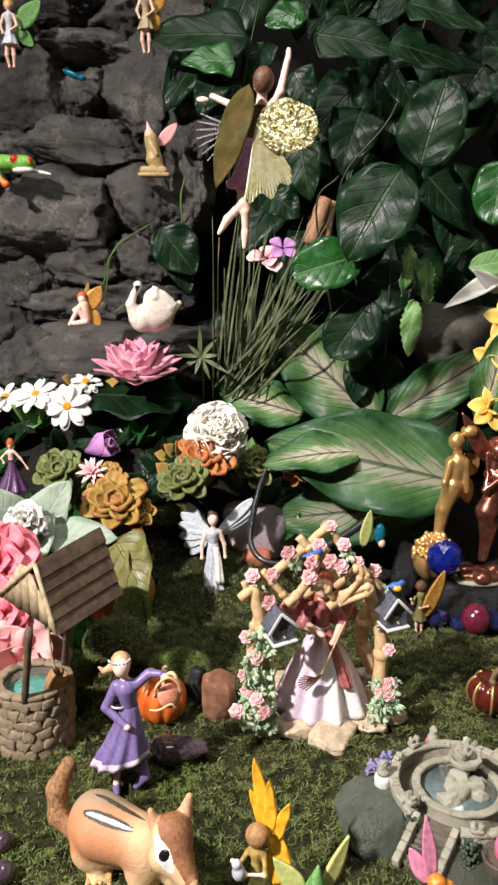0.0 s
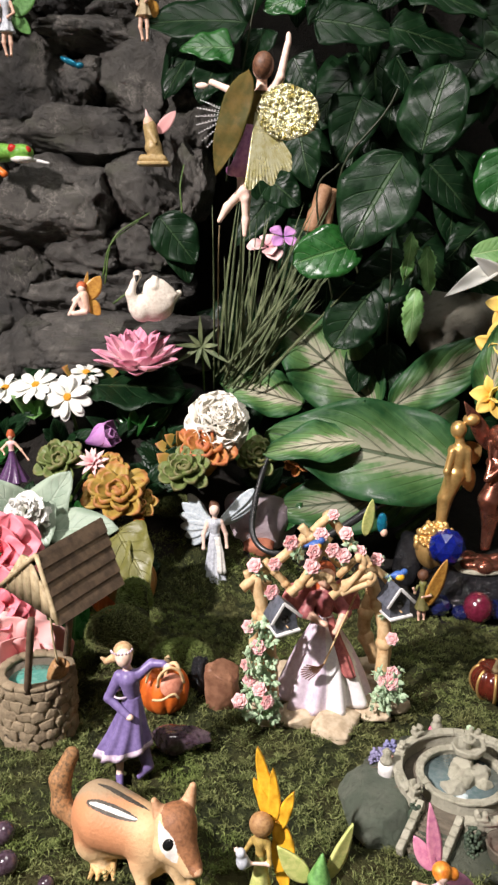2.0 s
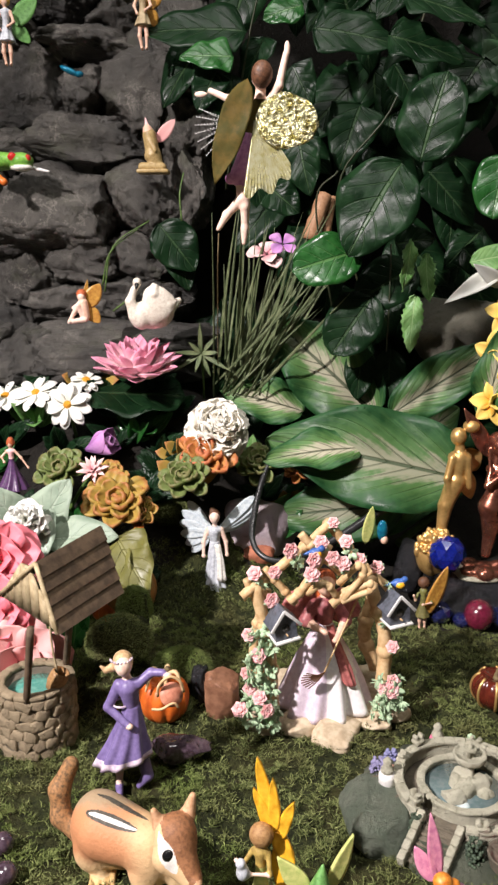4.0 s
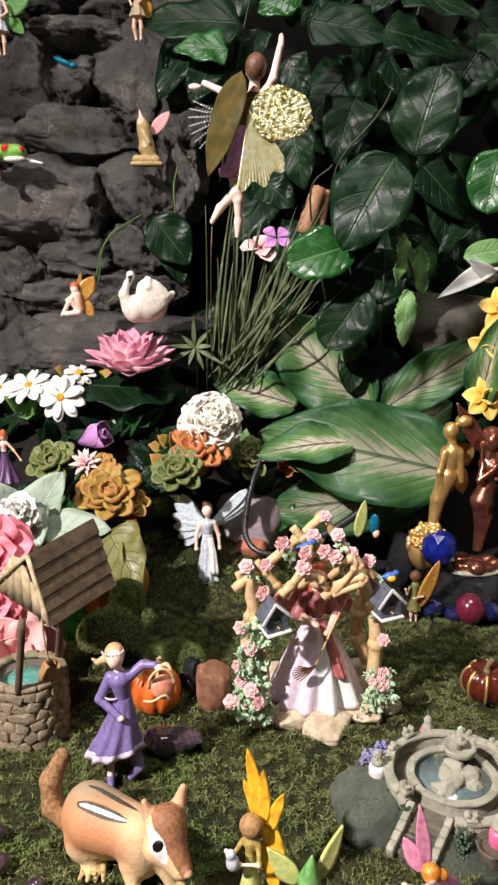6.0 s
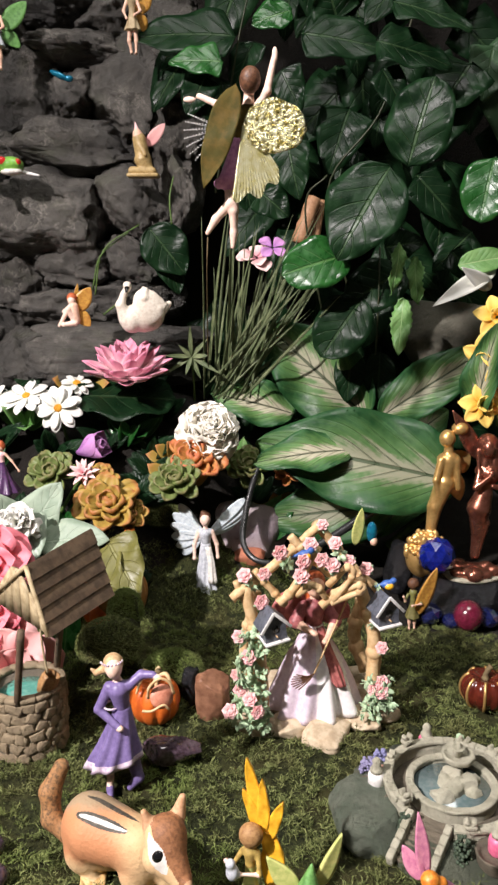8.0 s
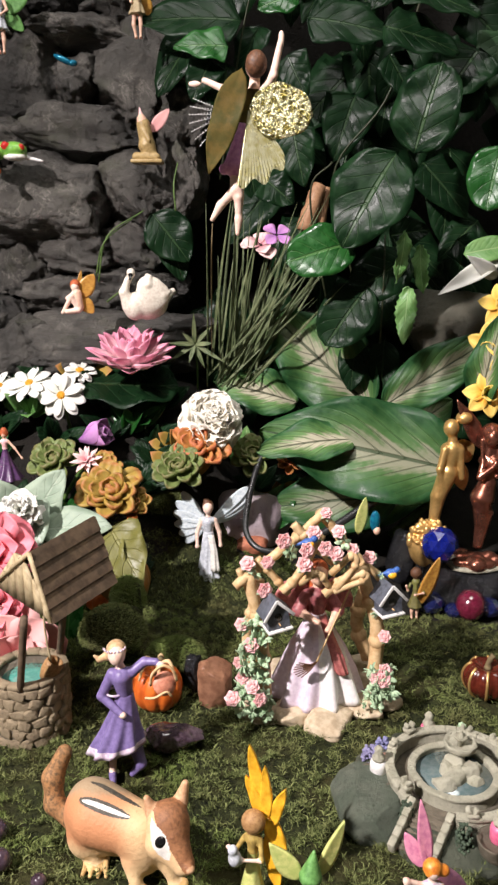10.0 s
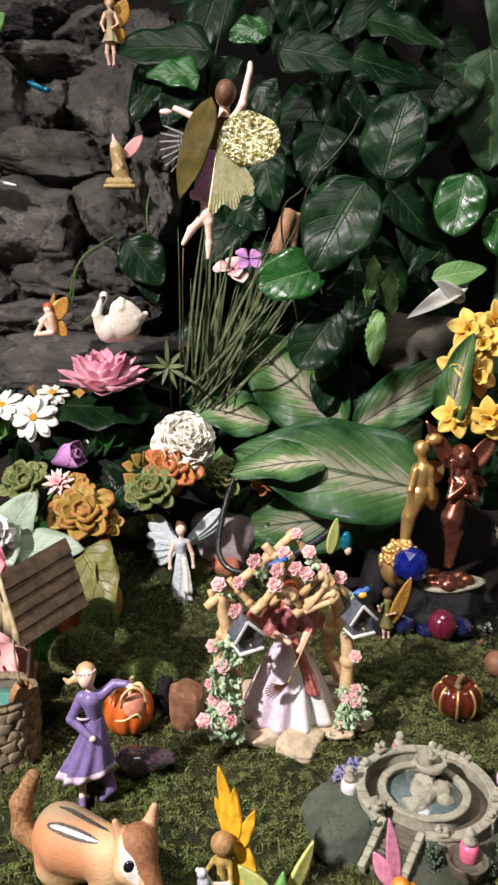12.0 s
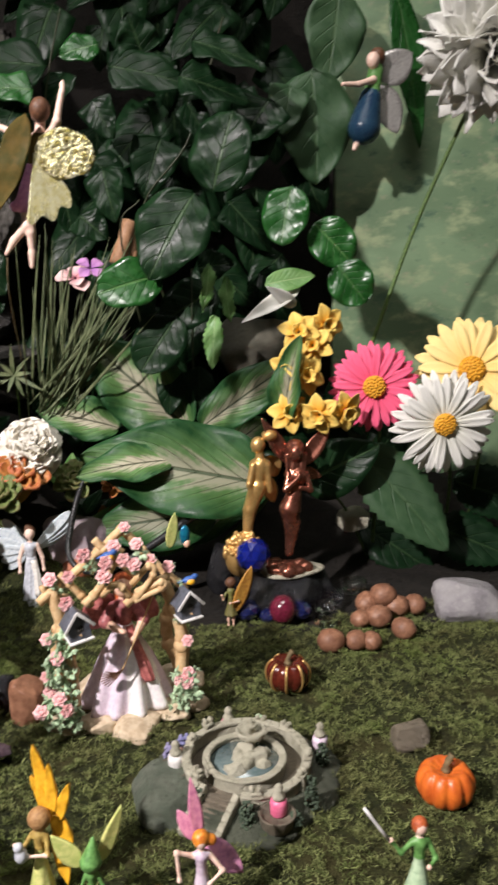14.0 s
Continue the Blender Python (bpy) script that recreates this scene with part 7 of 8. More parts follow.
ball(bm, eye + Vector((0.0008, -0.0012, 0)), (0.0042, 0.0026, 0.0046), Matrix.Rotation(0.5, 4, "Y"), 16, 12, 5)
figure("chipmunk_figurine", bm, [FUR, FUR, paint("ear_fur", (0.66, 0.4, 0.24), (0.5, 0.26, 0.13), fine=380, rough=0.55), paint("tail_fur", (0.4, 0.2, 0.08), (0.12, 0.07, 0.035), fine=380, rough=0.7, bump=0.7), WHITE, EYE,
                                 paint("crown_fur", (0.36, 0.16, 0.07), (0.2, 0.085, 0.04), fine=420, rough=0.55, bump=0.6), paint("paw_fur", (0.74, 0.5, 0.22), (0.6, 0.36, 0.14), fine=300, rough=0.5), paint("stripe_fur", (0.04, 0.036, 0.03), (0.1, 0.085, 0.065), fine=380, rough=0.6)],
       base, "russet and cream painted chipmunk figurine with striped back")

# yellow-winged child with a squirrel
base = Vector((0.006, 0.435, 0.0))
base.z = 0
H = 0.068
bm = solid(doll(H, [((-0.08, 0, 0.76), (-0.16, -0.06, 0.62), (-0.2, -0.14, 0.72), 1), ((0.08, 0, 0.76), (0.12, -0.08, 0.6), (-0.06, -0.16, 0.62), 1)], (0.16, 7, 0.06), hair=(0.12, 0.11, 0.12)) + [("egg", (-0.008, -0.0125, 0.044), (0.0045, 0.004, 0.006), 4), ("egg", (-0.009, -0.0135, 0.051), (0.0034, 0.0034, 0.0034), 4)], 0.0009, 0.002, 0.0)
for tip, w, base_z in (((-0.007, 0.016, 0.113), 0.0105, 0.052), ((0.019, 0.014, 0.086), 0.009, 0.052), ((-0.009, 0.013, 0.09), 0.0085, 0.056), ((0.004, 0.014, 0.1), 0.008, 0.06), ((0.02, 0.01, 0.034), 0.012, 0.062), ((0.016, 0.01, 0.008), 0.011, 0.05)):
    wing(bm, (0.007, 0.01, base_z), tip, (0.1, -1, 0.25), w, 5, "ovate", thick=0.0028, nu=14, wave=0.16, droop=-0.08)
figure("winged_child_figurine", bm, [PALE, TAN, paint("mustard_shirt", (0.5, 0.36, 0.1), (0.3, 0.2, 0.06)), LIME, GREY_WHITE, YELLOW], base, "child figurine with yellow wings holding a grey squirrel", turn=-20)

# green-capped elf with leaf wings
base = Vector((0.042, 0.405, 0.0))
base.z = 0
H = 0.052
bm = solid(doll(H, [((-0.08, 0, 0.76), (-0.14, -0.04, 0.6), (-0.12, -0.1, 0.5), 1), ((0.08, 0, 0.76), (0.14, -0.04, 0.6), (0.12, -0.1, 0.5), 1)], (0.18, 7, 0.06), hair=(0.1, 0.1, 0.1)) + [("cap", (0, 0.0, 0.05), (0.002, 0.002, 0.066), 0.0075, 0.0012, 4)], 0.0009, 0.002, 0.0)
wing(bm, (0.006, 0.006, 0.044), (0.022, 0.008, 0.082), (0.4, -1, 0.2), 0.011, 5, "lance", thick=0.002)
wing(bm, (-0.006, 0.006, 0.042), (-0.026, 0.008, 0.066), (-0.4, -1, 0.5), 0.014, 5, "lance", thick=0.002)
figure("elf_figurine", bm, [SKIN, BLOND, LEAF_GREEN, LIME, LEAF_GREEN, LIME], base, "elf figurine in a green cap with yellow-green wings")

# pink winged figurine
base = Vector((0.115, 0.393, 0.0))
base.z = 0
H = 0.07
bm = solid(doll(H, [((-0.08, 0, 0.77), (-0.24, -0.04, 0.86), (-0.22, -0.1, 0.6), 0), ((0.08, 0, 0.77), (0.2, -0.06, 0.62), (0.06, -0.14, 0.56), 0)], (0.22, 8, 0.07), hair=(0.085, 0.08, 0.085), bun=(0.1, 0.03, 0.9, 0.055)), 0.001, 0.0022, 0.0)
wing(bm, (0.0, 0.012, 0.055), (-0.004, 0.02, 0.098), (0.2, -1, 0.2), 0.01, 4, "lance")
wing(bm, (0.004, 0.012, 0.055), (0.03, 0.008, 0.028), (0.2, -1, 0.4), 0.017, 5, wave=0.12)
wing(bm, (-0.002, 0.012, 0.056), (-0.014, 0.018, 0.076), (-0.2, -1, 0.3), 0.011, 4)
ball(bm, (-0.03, -0.012, 0.036), (0.009, 0.009, 0.006), None, 12, 8, 6)
figure("pink_fairy_figurine", bm, [PALE, ORANGE_HAIR, LILAC_TRIM, PINK_GOWN, paint("dusky_pink_wing", (0.68, 0.28, 0.38), (0.5, 0.16, 0.28), rough=0.4), paint("lilac_pink_wing", (0.66, 0.3, 0.42), (0.44, 0.18, 0.34), coarse=60, rough=0.4, wear=0.7), YELLOW], base, "fairy figurine with pink wings and orange hair")

# green-clad figurine with one raised arm
base = Vector((0.262, 0.376, 0.0))
base.z = 0
H = 0.062
bm = solid(doll(H, [((-0.08, 0, 0.77), (-0.2, -0.05, 0.72), (-0.3, -0.04, 0.86), 2), ((0.08, 0, 0.77), (0.14, -0.06, 0.62), (0.04, -0.14, 0.6), 2)], (0.2, 7, 0.06), hair=(0.075, 0.07, 0.08)), 0.001, 0.0022, 0.0)
tube(bm, [(-0.02, -0.003, 0.054), (-0.034, 0.0, 0.074)], 0.001, 3, 6, 4)
figure("green_figurine", bm, [PALE, RED_HAIR, LEAF_GREEN, MINT, GREY_TRIM], base, "red-haired figurine in green with one raised arm", scale=1.18)

# flying figurine on a wire
base = Vector((-0.005, 0.760, 0.441))
at = lambda p, dy=0.0: tuple(Vector(p) - base + Vector((0, dy, 0)))
sh, hip = at((0.010, 0.760, 0.561)), at((-0.005, 0.760, 0.504))
prims = [("egg", at((0.011, 0.755, 0.587)), (0.0085, 0.009, 0.0105), 0), ("egg", at((0.012, 0.750, 0.588)), (0.0095, 0.0095, 0.0115), 1), ("cap", at((0.011, 0.760, 0.579)), sh, 0.0045, 0.006, 0),
         ("cap", sh, at((0.003, 0.760, 0.536)), 0.009, 0.0075, 2), ("cap", at((0.003, 0.760, 0.536)), hip, 0.008, 0.012, 3), ("cap", hip, at((-0.017, 0.755, 0.500)), 0.01, 0.005, 3),
         ("cap", at((0.016, 0.760, 0.562)), at((0.027, 0.750, 0.578)), 0.0046, 0.0038, 0), ("cap", at((0.027, 0.750, 0.578)), at((0.033, 0.750, 0.604)), 0.0037, 0.0028, 0), ("egg", at((0.034, 0.750, 0.609)), (0.0026, 0.002, 0.0062), 0),
         ("cap", at((0.004, 0.760, 0.564)), at((-0.018, 0.765, 0.570)), 0.0042, 0.0034, 0), ("cap", at((-0.018, 0.765, 0.570)), at((-0.035, 0.770, 0.578)), 0.0033, 0.0026, 0), ("egg", at((-0.044, 0.770, 0.575)), (0.006, 0.002, 0.0028), 0),
         ("cap", at((-0.006, 0.760, 0.501)), at((-0.007, 0.757, 0.482)), 0.0062, 0.005, 0), ("cap", at((-0.007, 0.757, 0.482)), at((-0.021, 0.765, 0.469)), 0.005, 0.0034, 0), ("cap", at((-0.021, 0.765, 0.469)), at((-0.029, 0.765, 0.456)), 0.0042, 0.0022, 0),
         ("cap", at((-0.004, 0.760, 0.501)), at((-0.004, 0.757, 0.476)), 0.006, 0.0046, 0), ("cap", at((-0.004, 0.757, 0.476)), at((-0.004, 0.760, 0.458)), 0.0046, 0.0032, 0), ("cap", at((-0.004, 0.760, 0.456)), at((-0.005, 0.760, 0.443)), 0.0042, 0.0022, 0)]
bm = solid(prims, 0.0009, 0.002)
wing(bm, at((0.006, 0.740, 0.550)), at((0.062, 0.735, 0.544)), (0.1, -1, 0.1), 0.05, 4, "round", wave=0.1, nu=14, nv=10)
# pleated lower wing: a fan of folds from the shoulder
top, pleats = Vector(at((0.006, 0.742, 0.557))), 34
line = []
for j in range(pleats + 1):
    w = radians(-99 + 44 * j / pleats)
    reach = 0.072 + 0.004 * math.sin(j * 0.5) - 0.014 * (j / pleats) ** 2
    zig = Vector((0, -0.0024 if j % 2 else 0.0024, 0))
    line.append([top + (Vector((math.cos(w), -0.08, math.sin(w))) * reach * (0.12 + 0.88 * i / 8)) + zig * (0.2 + 0.8 * i / 8) for i in range(9)])
for off in (0.0, 0.0007):
    grid = [[bm.verts.new(p + Vector((0, off, 0))) for p in row] for row in line]
    for j in range(pleats):
        for i in range(8):
            bm.faces.new((grid[j][i], grid[j][i + 1], grid[j + 1][i + 1], grid[j + 1][i])).material_index = 6
wing(bm, at((-0.001, 0.742, 0.583)), at((-0.032, 0.735, 0.495)), (-0.3, -1, 0.0), 0.028, 5, "ovate", wave=0.12, nu=14, nv=14)
for i in range(9):
    w = radians(152 + i * 12)
    p = Vector(at((-0.014, 0.748, 0.546)))
    way = Vector((math.cos(w), 0, math.sin(w)))
    tube(bm, [p, p + way * 0.034 + Vector((0, 0, -0.003))], 0.0002, 3, 4, 7)
    for k in range(8):
        ball(bm, p + way * (0.015 + 0.0027 * k) + Vector((0, 0, -0.0004 * k)), 0.00062, None, 5, 4, 7)
figure("flying_fairy_figurine", bm, [PALE, HAIR, OLIVE_WING, ORCHID, FOIL, OLIVE_WING, PLEAT, GREY_TRIM], base, "flying dancer figurine with gold foil and olive wings")
bm = bmesh.new()
tube(bm, [(-0.029, 0.765, 0.452), (-0.031, 0.780, 0.414), (-0.039, 0.950, 0.302)], 0.0007, 12, 5)
tagged(put("support_wire", bm, STEM, None, "thin wire holding the flying figurine"), "", "wire")

# gold and copper statues
base = Vector((0.234, 0.905, 0.097))
at = lambda p, dy=0.0: tuple(Vector(p) - base + Vector((0, dy, 0)))
prims = [("egg", at((0.249, 0.905, 0.220)), (0.0095, 0.0095, 0.011), 0), ("egg", at((0.265, 0.910, 0.231)), (0.01, 0.01, 0.008), 0), ("cap", at((0.251, 0.905, 0.211)), at((0.252, 0.905, 0.197)), 0.005, 0.007, 0), ("cap", at((0.245, 0.905, 0.194)), at((0.259, 0.905, 0.193)), 0.0075, 0.0075, 0),
         ("cap", at((0.252, 0.905, 0.193)), at((0.248, 0.905, 0.167)), 0.011, 0.0085, 0), ("cap", at((0.249, 0.905, 0.165)), at((0.238, 0.905, 0.134)), 0.012, 0.009, 0), ("cap", at((0.238, 0.905, 0.134)), at((0.234, 0.905, 0.098)), 0.009, 0.006, 0),
         ("cap", at((0.242, 0.900, 0.194)), at((0.236, 0.897, 0.170)), 0.005, 0.004, 0), ("cap", at((0.236, 0.897, 0.170)), at((0.242, 0.900, 0.140)), 0.004, 0.003, 0), ("cap", at((0.260, 0.900, 0.193)), at((0.264, 0.900, 0.159)), 0.005, 0.0038, 0)]
for i in range(64):
    a, q = i * 2.4, (i / 64) ** 0.5
    prims.append(("egg", tuple(Vector(at((0.228, 0.900, 0.07))) + Vector((0.026 * q * math.cos(a), 0.02 * q * math.sin(a), 0.03 * (1 - q * q) ** 0.5 + 0.003 * math.sin(i * 5)))), (0.0036, 0.0036, 0.0046 + 0.002 * math.sin(i * 3)), 0))
prims.append(("egg", at((0.228, 0.900, 0.07)), (0.024, 0.018, 0.027), 0))
bm = solid(prims, 0.0011, 0.0022)
wing(bm, at((0.259, 0.915, 0.183)), at((0.283, 0.920, 0.195)), (0, -1, 0.1), 0.03, 0)
wing(bm, at((0.260, 0.915, 0.176)), at((0.274, 0.920, 0.136)), (0, -1, 0.1), 0.022, 0)
figure("gold_statue", bm, [GOLD], base, "slender gold winged statue on a gilded flower base", "statue")
base = Vector((0.290, 0.905, 0.046))
prims = [("egg", at((0.297, 0.898, 0.209)), (0.0095, 0.0105, 0.012), 0), ("egg", at((0.298, 0.905, 0.214)), (0.0125, 0.0115, 0.012), 0), ("cap", at((0.297, 0.900, 0.199)), at((0.299, 0.900, 0.187)), 0.0045, 0.0065, 0), ("cap", at((0.289, 0.900, 0.181)), at((0.310, 0.900, 0.180)), 0.0062, 0.0062, 0),
         ("cap", at((0.300, 0.898, 0.178)), at((0.297, 0.900, 0.158)), 0.0115, 0.0082, 0), ("cap", at((0.296, 0.900, 0.152)), at((0.291, 0.900, 0.134)), 0.0105, 0.0145, 0), ("cap", at((0.291, 0.900, 0.134)), at((0.293, 0.902, 0.1)), 0.0135, 0.0085, 0), ("cap", at((0.293, 0.902, 0.1)), at((0.290, 0.905, 0.07)), 0.0082, 0.0046, 0),
         ("cap", at((0.299, 0.898, 0.115)), at((0.291, 0.900, 0.072)), 0.0062, 0.0042, 0),
         ("cap", at((0.288, 0.895, 0.181)), at((0.282, 0.888, 0.163)), 0.0042, 0.0038, 0), ("cap", at((0.282, 0.888, 0.163)), at((0.297, 0.884, 0.178)), 0.0036, 0.003, 0), ("egg", at((0.299, 0.884, 0.181)), (0.0034, 0.003, 0.0042), 0), ("cap", at((0.311, 0.896, 0.180)), at((0.316, 0.890, 0.160)), 0.0042, 0.0036, 0), ("cap", at((0.316, 0.890, 0.160)), at((0.301, 0.884, 0.166)), 0.0034, 0.003, 0)]
for k in range(8):
    x = 0.286 + 0.0034 * k
    prims.append(("cap", at((x, 0.900 + 0.0015 * (k % 3), 0.206)), at((x + 0.004 * math.sin(k * 1.7), 0.893, 0.178 - 0.004 * (k % 3))), 0.0032, 0.0017, 0))
for k in range(16):
    a = k * 2.4
    prims.append(("egg", at((0.288 + 0.0065 * k ** 0.5 * math.cos(a), 0.898 + 0.0045 * k ** 0.5 * math.sin(a), 0.053)), (0.011, 0.009, 0.007 + 0.003 * math.sin(k)), 0))
bm = solid(prims, 0.001, 0.002)
wing(bm, at((0.291, 0.912, 0.192)), at((0.255, 0.905, 0.254)), (0.2, -1, 0.1), 0.021, 0, "lance", thick=0.002, nu=16, fold=0.25)
wing(bm, at((0.309, 0.912, 0.188)), at((0.349, 0.915, 0.243)), (-0.2, -1, 0.1), 0.023, 0, "lance", thick=0.002, nu=16, fold=0.25)
wing(bm, at((0.309, 0.912, 0.182)), at((0.338, 0.915, 0.17)), (-0.2, -1, 0.1), 0.016, 0, "lance", thick=0.002, nu=12)
figure("copper_statue", bm, [COPPER], base, "dark copper winged fairy statue on a pale plate", "statue")

# gold-winged gnome beside the black rock
H = 0.062
bm = solid(doll(H, [((-0.1, 0, 0.72), (-0.16, -0.06, 0.6), (-0.2, -0.1, 0.72), 1), ((0.1, 0, 0.72), (0.15, -0.06, 0.55), (-0.04, -0.16, 0.56), 1)], (0.14, 6, 0.05, 0.25), [((-0.05, 0, 0.3), (-0.05, 0, 0.15), (-0.05, 0, 0.02)), ((0.05, 0, 0.3), (0.05, 0, 0.15), (0.05, 0, 0.02))], 0.6, 0, (0.11, 0.1, 0.11)), 0.0009, 0.002, 0.0)
wing(bm, (0.004, -0.002, 0.018), (0.027, -0.004, 0.078), (0.3, -1, 0.1), 0.019, 4, thick=0.0016)
figure("gnome_figurine", bm, [SKIN, HAIR, paint("olive_coat", (0.2, 0.2, 0.06), (0.12, 0.12, 0.04)), paint("olive_coat_skirt", (0.17, 0.15, 0.05), (0.1, 0.09, 0.03)), AMBER_WING], (0.203, 0.847, 0.000), "boy figurine in olive coat with one amber wing")

# swan on the ledge
base = Vector((-0.128, 1.020, 0.338))
prims = [("egg", (0.004, 0, 0.02), (0.026, 0.019, 0.02), 0), ("egg", (-0.012, -0.004, 0.018), (0.016, 0.015, 0.018), 0), ("cap", (0.022, 0.0, 0.026), (0.037, 0.002, 0.036), 0.01, 0.004, 0), ("cap", (-0.019, -0.006, 0.02), (-0.0265, -0.009, 0.036), 0.011, 0.0062, 0), ("cap", (-0.0265, -0.009, 0.036), (-0.0215, -0.008, 0.05), 0.006, 0.0042, 0),
         ("cap", (-0.0215, -0.008, 0.05), (-0.0165, -0.009, 0.058), 0.0042, 0.0042, 0), ("egg", (-0.017, -0.011, 0.0605), (0.0055, 0.006, 0.0055), 0), ("cap", (-0.0175, -0.015, 0.0585), (-0.019, -0.0195, 0.053), 0.0026, 0.0015, 1)]
for s in (-1, 1):
    prims += [("egg", (0.009, s * 0.015, 0.03), (0.023, 0.0055, 0.018), 0, Matrix.Rotation(radians(-28), 3, "Y")), ("egg", (0.008, s * 0.0155, 0.04), (0.0165, 0.0046, 0.0155), 0, Matrix.Rotation(radians(20), 3, "Y")), ("cap", (0.004, s * 0.016, 0.046), (0.006, s * 0.0165, 0.0555), 0.006, 0.003, 0), ("cap", (0.023, s * 0.014, 0.032), (0.031, s * 0.0145, 0.036), 0.006, 0.002, 0)]
figure("swan_figurine", solid(prims, 0.0009, 0.0022, 0.0), [paint("ivory_glaze", (0.84, 0.77, 0.67), (0.66, 0.57, 0.47), fine=300, coarse=60, rough=0.4, wear=0.4), EYE], base, "ivory glazed swan figurine with raised wings on a ledge", turn=12)

# seated orange-winged figurine on the ledge
base = Vector((-0.215, 1.020, 0.346))
prims = [("egg", (-0.002, 0, 0.034), (0.0052, 0.0055, 0.006), 0), ("egg", (-0.002, 0.002, 0.037), (0.0066, 0.0064, 0.0066), 1), ("cap", (0, 0, 0.026), (0.002, 0, 0.008), 0.006, 0.006, 2), ("cap", (0.002, -0.002, 0.006), (-0.006, -0.006, 0.022), 0.004, 0.0034, 0), ("cap", (-0.006, -0.006, 0.022), (-0.018, -0.006, 0.002), 0.0033, 0.0024, 0),
         ("cap", (-0.004, -0.002, 0.026), (-0.012, -0.006, 0.02), 0.0028, 0.002, 0), ("cap", (0.002, -0.004, 0.005), (-0.012, -0.008, 0.003), 0.004, 0.003, 0)]
bm = solid(prims, 0.0008, 0.0015)
wing(bm, (0.003, 0.004, 0.02), (0.022, 0.004, 0.05), (0.2, -1, 0.1), 0.022, 3)
wing(bm, (0.003, 0.004, 0.02), (0.02, 0.004, 0.0), (0.2, -1, 0.1), 0.018, 3)
wing(bm, (0.001, 0.004, 0.03), (0.006, 0.006, 0.055), (0.5, -1, 0.1), 0.006, 3)
figure("seated_fairy_figurine", bm, [PALE, RED_HAIR, SKIN, AMBER_WING], base, "seated red-haired fairy figurine with amber wings")

# frog on the rock
base = Vector((-0.316, 1.090, 0.537))
prims = [("egg", (-0.015, 0, 0.016), (0.03, 0.017, 0.012), 0), ("egg", (0.014, -0.002, 0.016), (0.017, 0.014, 0.011), 0), ("egg", (0.016, -0.006, 0.007), (0.014, 0.01, 0.005), 1), ("egg", (0.006, -0.0135, 0.021), (0.0048, 0.0035, 0.0048), 2), ("egg", (0.026, -0.009, 0.019), (0.0032, 0.0035, 0.0042), 2),
         ("cap", (-0.02, -0.014, 0.01), (-0.012, -0.02, -0.006), 0.006, 0.004, 0), ("cap", (-0.012, -0.02, -0.006), (-0.004, -0.022, -0.012), 0.004, 0.005, 3), ("cap", (0.026, 0.004, 0.008), (0.05, 0.0, 0.003), 0.003, 0.0016, 4)]
figure("frog_figurine", solid(prims, 0.0011, 0.003), [FROG, WHITE, paint("red_eye", (0.6, 0.03, 0.02), (0.4, 0.02, 0.02), rough=0.2), ORANGE, GREY_TRIM], base, "bright green red-eyed tree frog figurine on rock")

# kneeling gold figurine with a pink wing
base = Vector((-0.128, 1.100, 0.542))
prims = [("egg", (-0.006, -0.002, 0.05), (0.0062, 0.006, 0.007), 0), ("cap", (-0.007, 0, 0.056), (-0.009, 0.002, 0.066), 0.003, 0.0008, 2), ("cap", (-0.004, 0, 0.044), (0.0, 0, 0.02), 0.009, 0.0095, 1), ("cap", (0, 0, 0.018), (0.006, 0, 0.004), 0.0115, 0.008, 1), ("cap", (-0.014, -0.006, 0.004), (0.012, -0.004, 0.003), 0.0055, 0.006, 1), ("cap", (-0.002, -0.006, 0.036), (0.004, -0.01, 0.024), 0.0035, 0.003, 1)]
bm = solid(prims, 0.0009, 0.002)
wing(bm, (0.005, 0.006, 0.036), (0.03, 0.01, 0.066), (0.2, -1, 0.1), 0.016, 3)
block(bm, (0, 0, -0.002), (0.042, 0.03, 0.005), None, 0.0015, 1)
figure("kneeling_fairy_figurine", bm, [SKIN, paint("antique_gold_robe", (0.5, 0.36, 0.16), (0.3, 0.2, 0.08), rough=0.4), ROSE, SALMON], base, "kneeling golden fairy figurine with one pink wing")

# two figurines at the top of the rock wall
for c, mats, label, wt in (((-0.309, 1.090, 0.669), [SKIN, BLOND, GREY_WHITE, GREY_WHITE, LEAF_GREEN, SALMON], "blond figurine in grey-blue with a fern wing", 0.03), ((-0.134, 1.090, 0.687), [SKIN, BLOND, PALE_WOOD, PALE_WOOD, AMBER_WING, TWIG], "slender tan figurine on the rock wall", 0.012)):
    H = 0.082
    bm = solid(doll(H, [((-0.08, 0, 0.77), (-0.13, -0.03, 0.62), (-0.08, -0.08, 0.5), 0), ((0.08, 0, 0.77), (0.13, -0.03, 0.62), (0.05, -0.08, 0.55), 0)], (0.13, 7, 0.08, 0.35), [((-0.04, 0, 0.4), (-0.06, -0.02, 0.2), (-0.03, 0, 0.02)), ((0.04, 0, 0.4), (0.05, -0.01, 0.2), (0.04, 0, 0.02))], hair=(0.08, 0.075, 0.08)), 0.001, 0.002)
    wing(bm, (0.006, 0.008, 0.05), (0.008 + wt, 0.012, 0.085), (0.2, -1, 0.1), 0.024, 4)
    wing(bm, (0.006, 0.008, 0.05), (0.006 + wt * 0.7, 0.012, 0.03), (0.2, -1, 0.1), 0.018, 4)
    figure("wall_figurine", bm, mats, c, label)

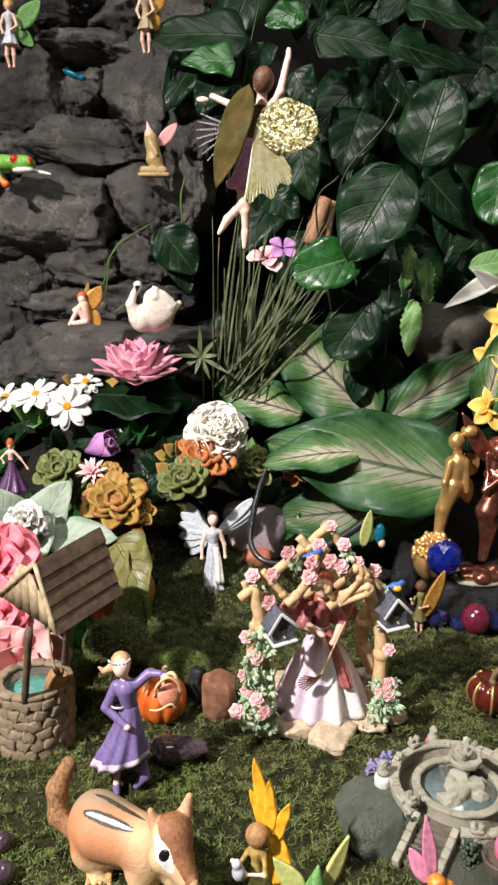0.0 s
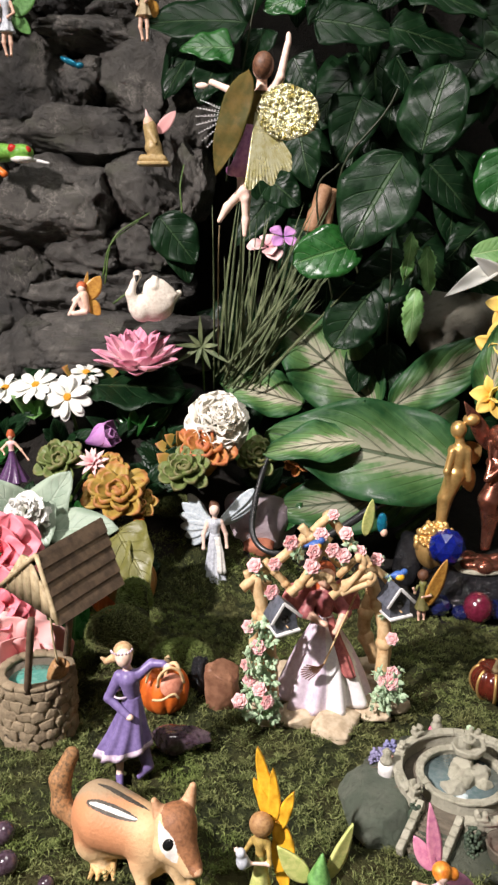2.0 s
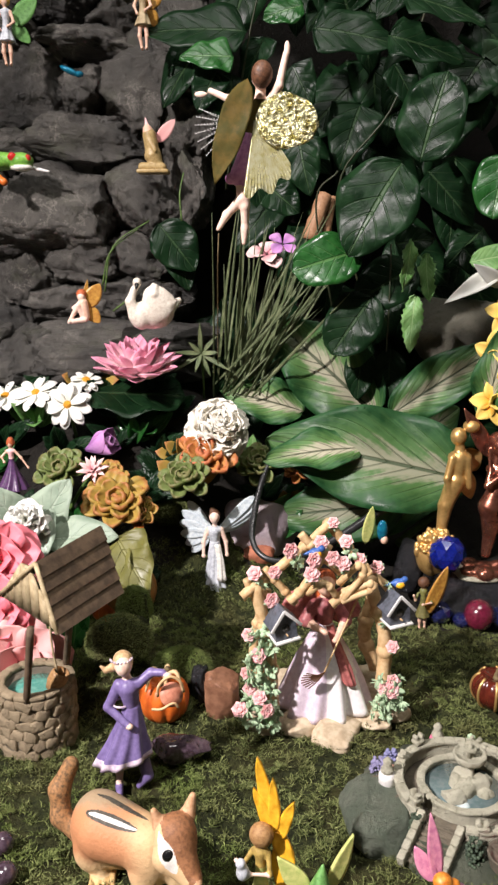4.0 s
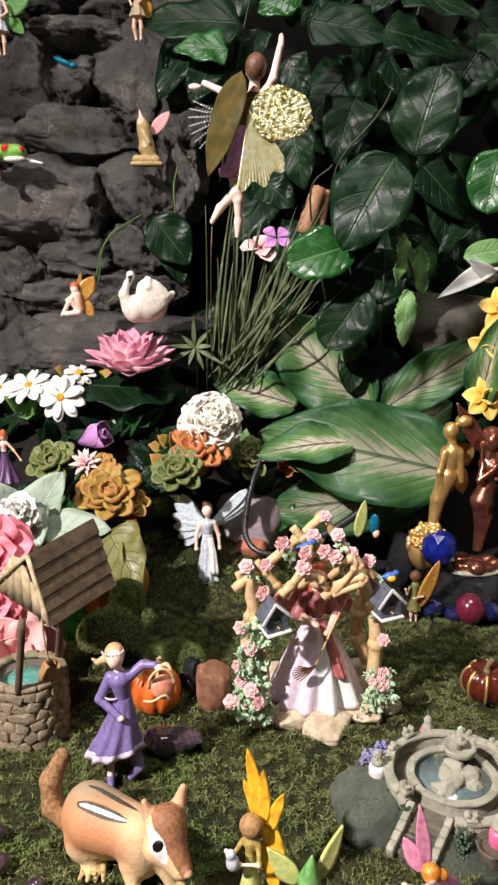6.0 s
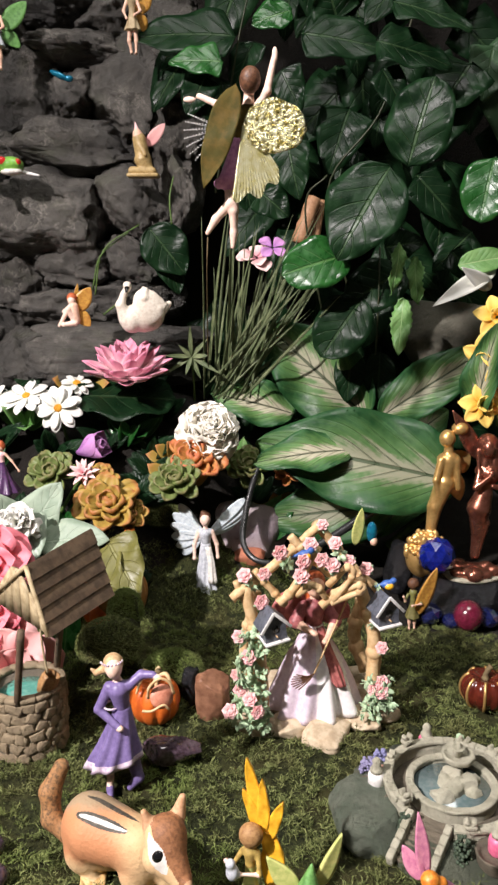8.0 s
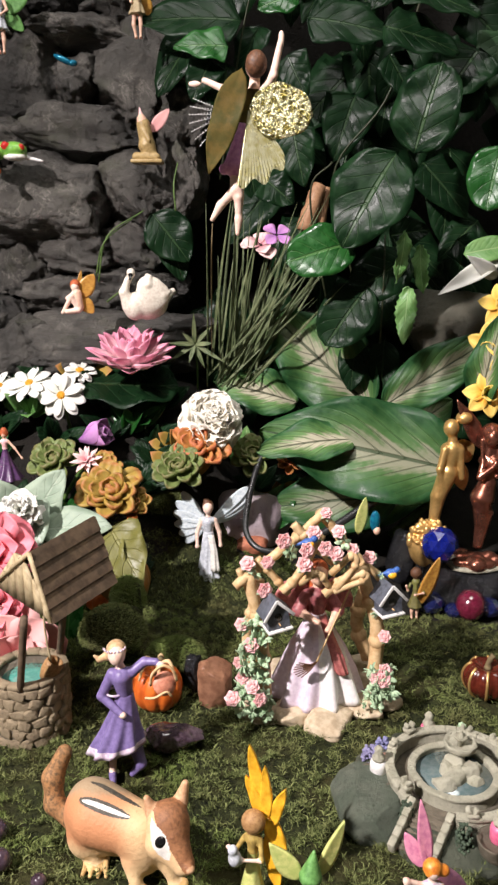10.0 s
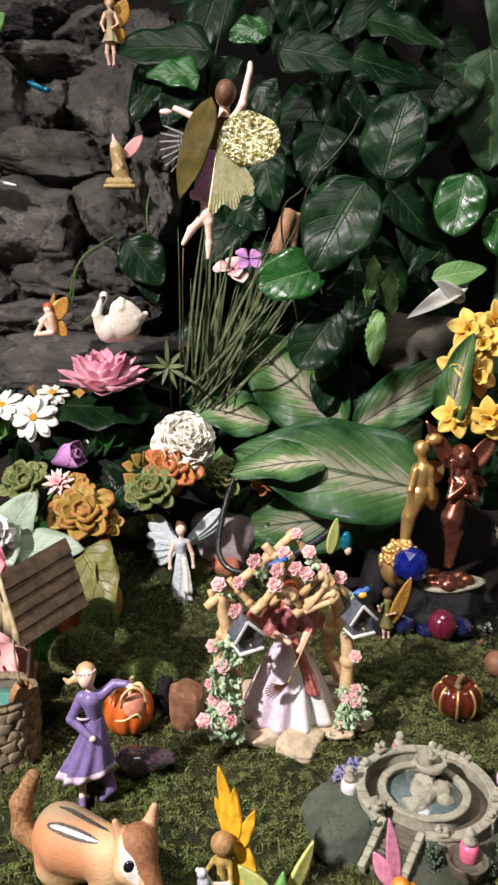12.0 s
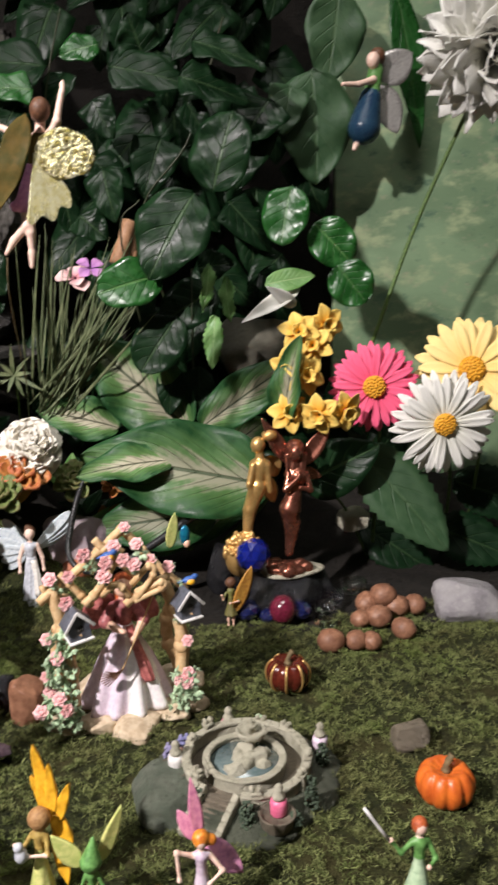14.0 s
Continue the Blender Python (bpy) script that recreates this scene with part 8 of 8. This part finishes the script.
# small pink and purple figurine among the flowers
H = 0.062
bm = solid(doll(H, [((-0.08, 0, 0.77), (-0.18, -0.04, 0.66), (-0.12, -0.08, 0.56), 0), ((0.08, 0, 0.77), (0.2, -0.02, 0.64), (0.34, -0.05, 0.44), 0)], (0.3, 9, 0.1), hair=(0.085, 0.08, 0.085), bun=(0, 0.01, 1.0, 0.06)), 0.0009, 0.002, 0.0)
figure("small_fairy_figurine", bm, [SKIN, RED_HAIR, ROSE, paint("dark_plum_skirt", (0.06, 0.03, 0.08), (0.12, 0.05, 0.14), rough=0.35)], (-0.295, 0.930, 0.150), "small fairy figurine in pink bodice and plum skirt")

# green winged hummingbird behind the arbor
bm = bmesh.new()
wing(bm, (0, 0, 0), (0.008, 0.0, 0.042), (0.3, -1, 0.1), 0.014, 0, thick=0.0012)
ball(bm, (0.018, -0.002, 0.016), (0.006, 0.005, 0.012), None, 12, 8, 1)
ball(bm, (0.02, -0.004, 0.006), (0.004, 0.004, 0.005), None, 12, 8, 2)
figure("hummingbird_figurine", bm, [LIME, TEAL_GLASS, SKIN], (0.125, 0.800, 0.125), "tiny green winged figurine with teal cap")

# dark-dressed figurine hung before the mural
base = Vector((0.434, 1.100, 0.625))
prims = [("egg", at((0.462, 1.100, 0.740)), (0.012, 0.012, 0.013), 1), ("egg", at((0.452, 1.090, 0.733)), (0.009, 0.009, 0.011), 0), ("cap", at((0.460, 1.100, 0.721)), at((0.453, 1.100, 0.679)), 0.011, 0.011, 2), ("cap", at((0.453, 1.090, 0.707)), at((0.429, 1.080, 0.698)), 0.005, 0.004, 0), ("cap", at((0.429, 1.080, 0.698)), at((0.403, 1.070, 0.695)), 0.004, 0.003, 0),
         ("cap", at((0.453, 1.100, 0.683)), at((0.445, 1.100, 0.644)), 0.016, 0.024, 3), ("cap", at((0.441, 1.100, 0.636)), at((0.431, 1.100, 0.615)), 0.006, 0.004, 0)]
bm = solid(prims, 0.0014, 0.003)
wing(bm, at((0.470, 1.110, 0.712)), at((0.515, 1.100, 0.749)), (0, -1, 0.1), 0.05, 4)
wing(bm, at((0.470, 1.110, 0.705)), at((0.497, 1.100, 0.638)), (0, -1, 0.1), 0.045, 4)
figure("hanging_fairy_figurine", bm, [PALE, HAIR, LEAF_GREEN, paint("navy_satin", (0.01, 0.03, 0.07), (0.02, 0.06, 0.1), rough=0.3), paint("silver_gauze_wing", (0.3, 0.28, 0.27), (0.5, 0.48, 0.46), fine=500, rough=0.3, metal=0.4)], base, "fairy ornament in navy satin with silver gauze wings")
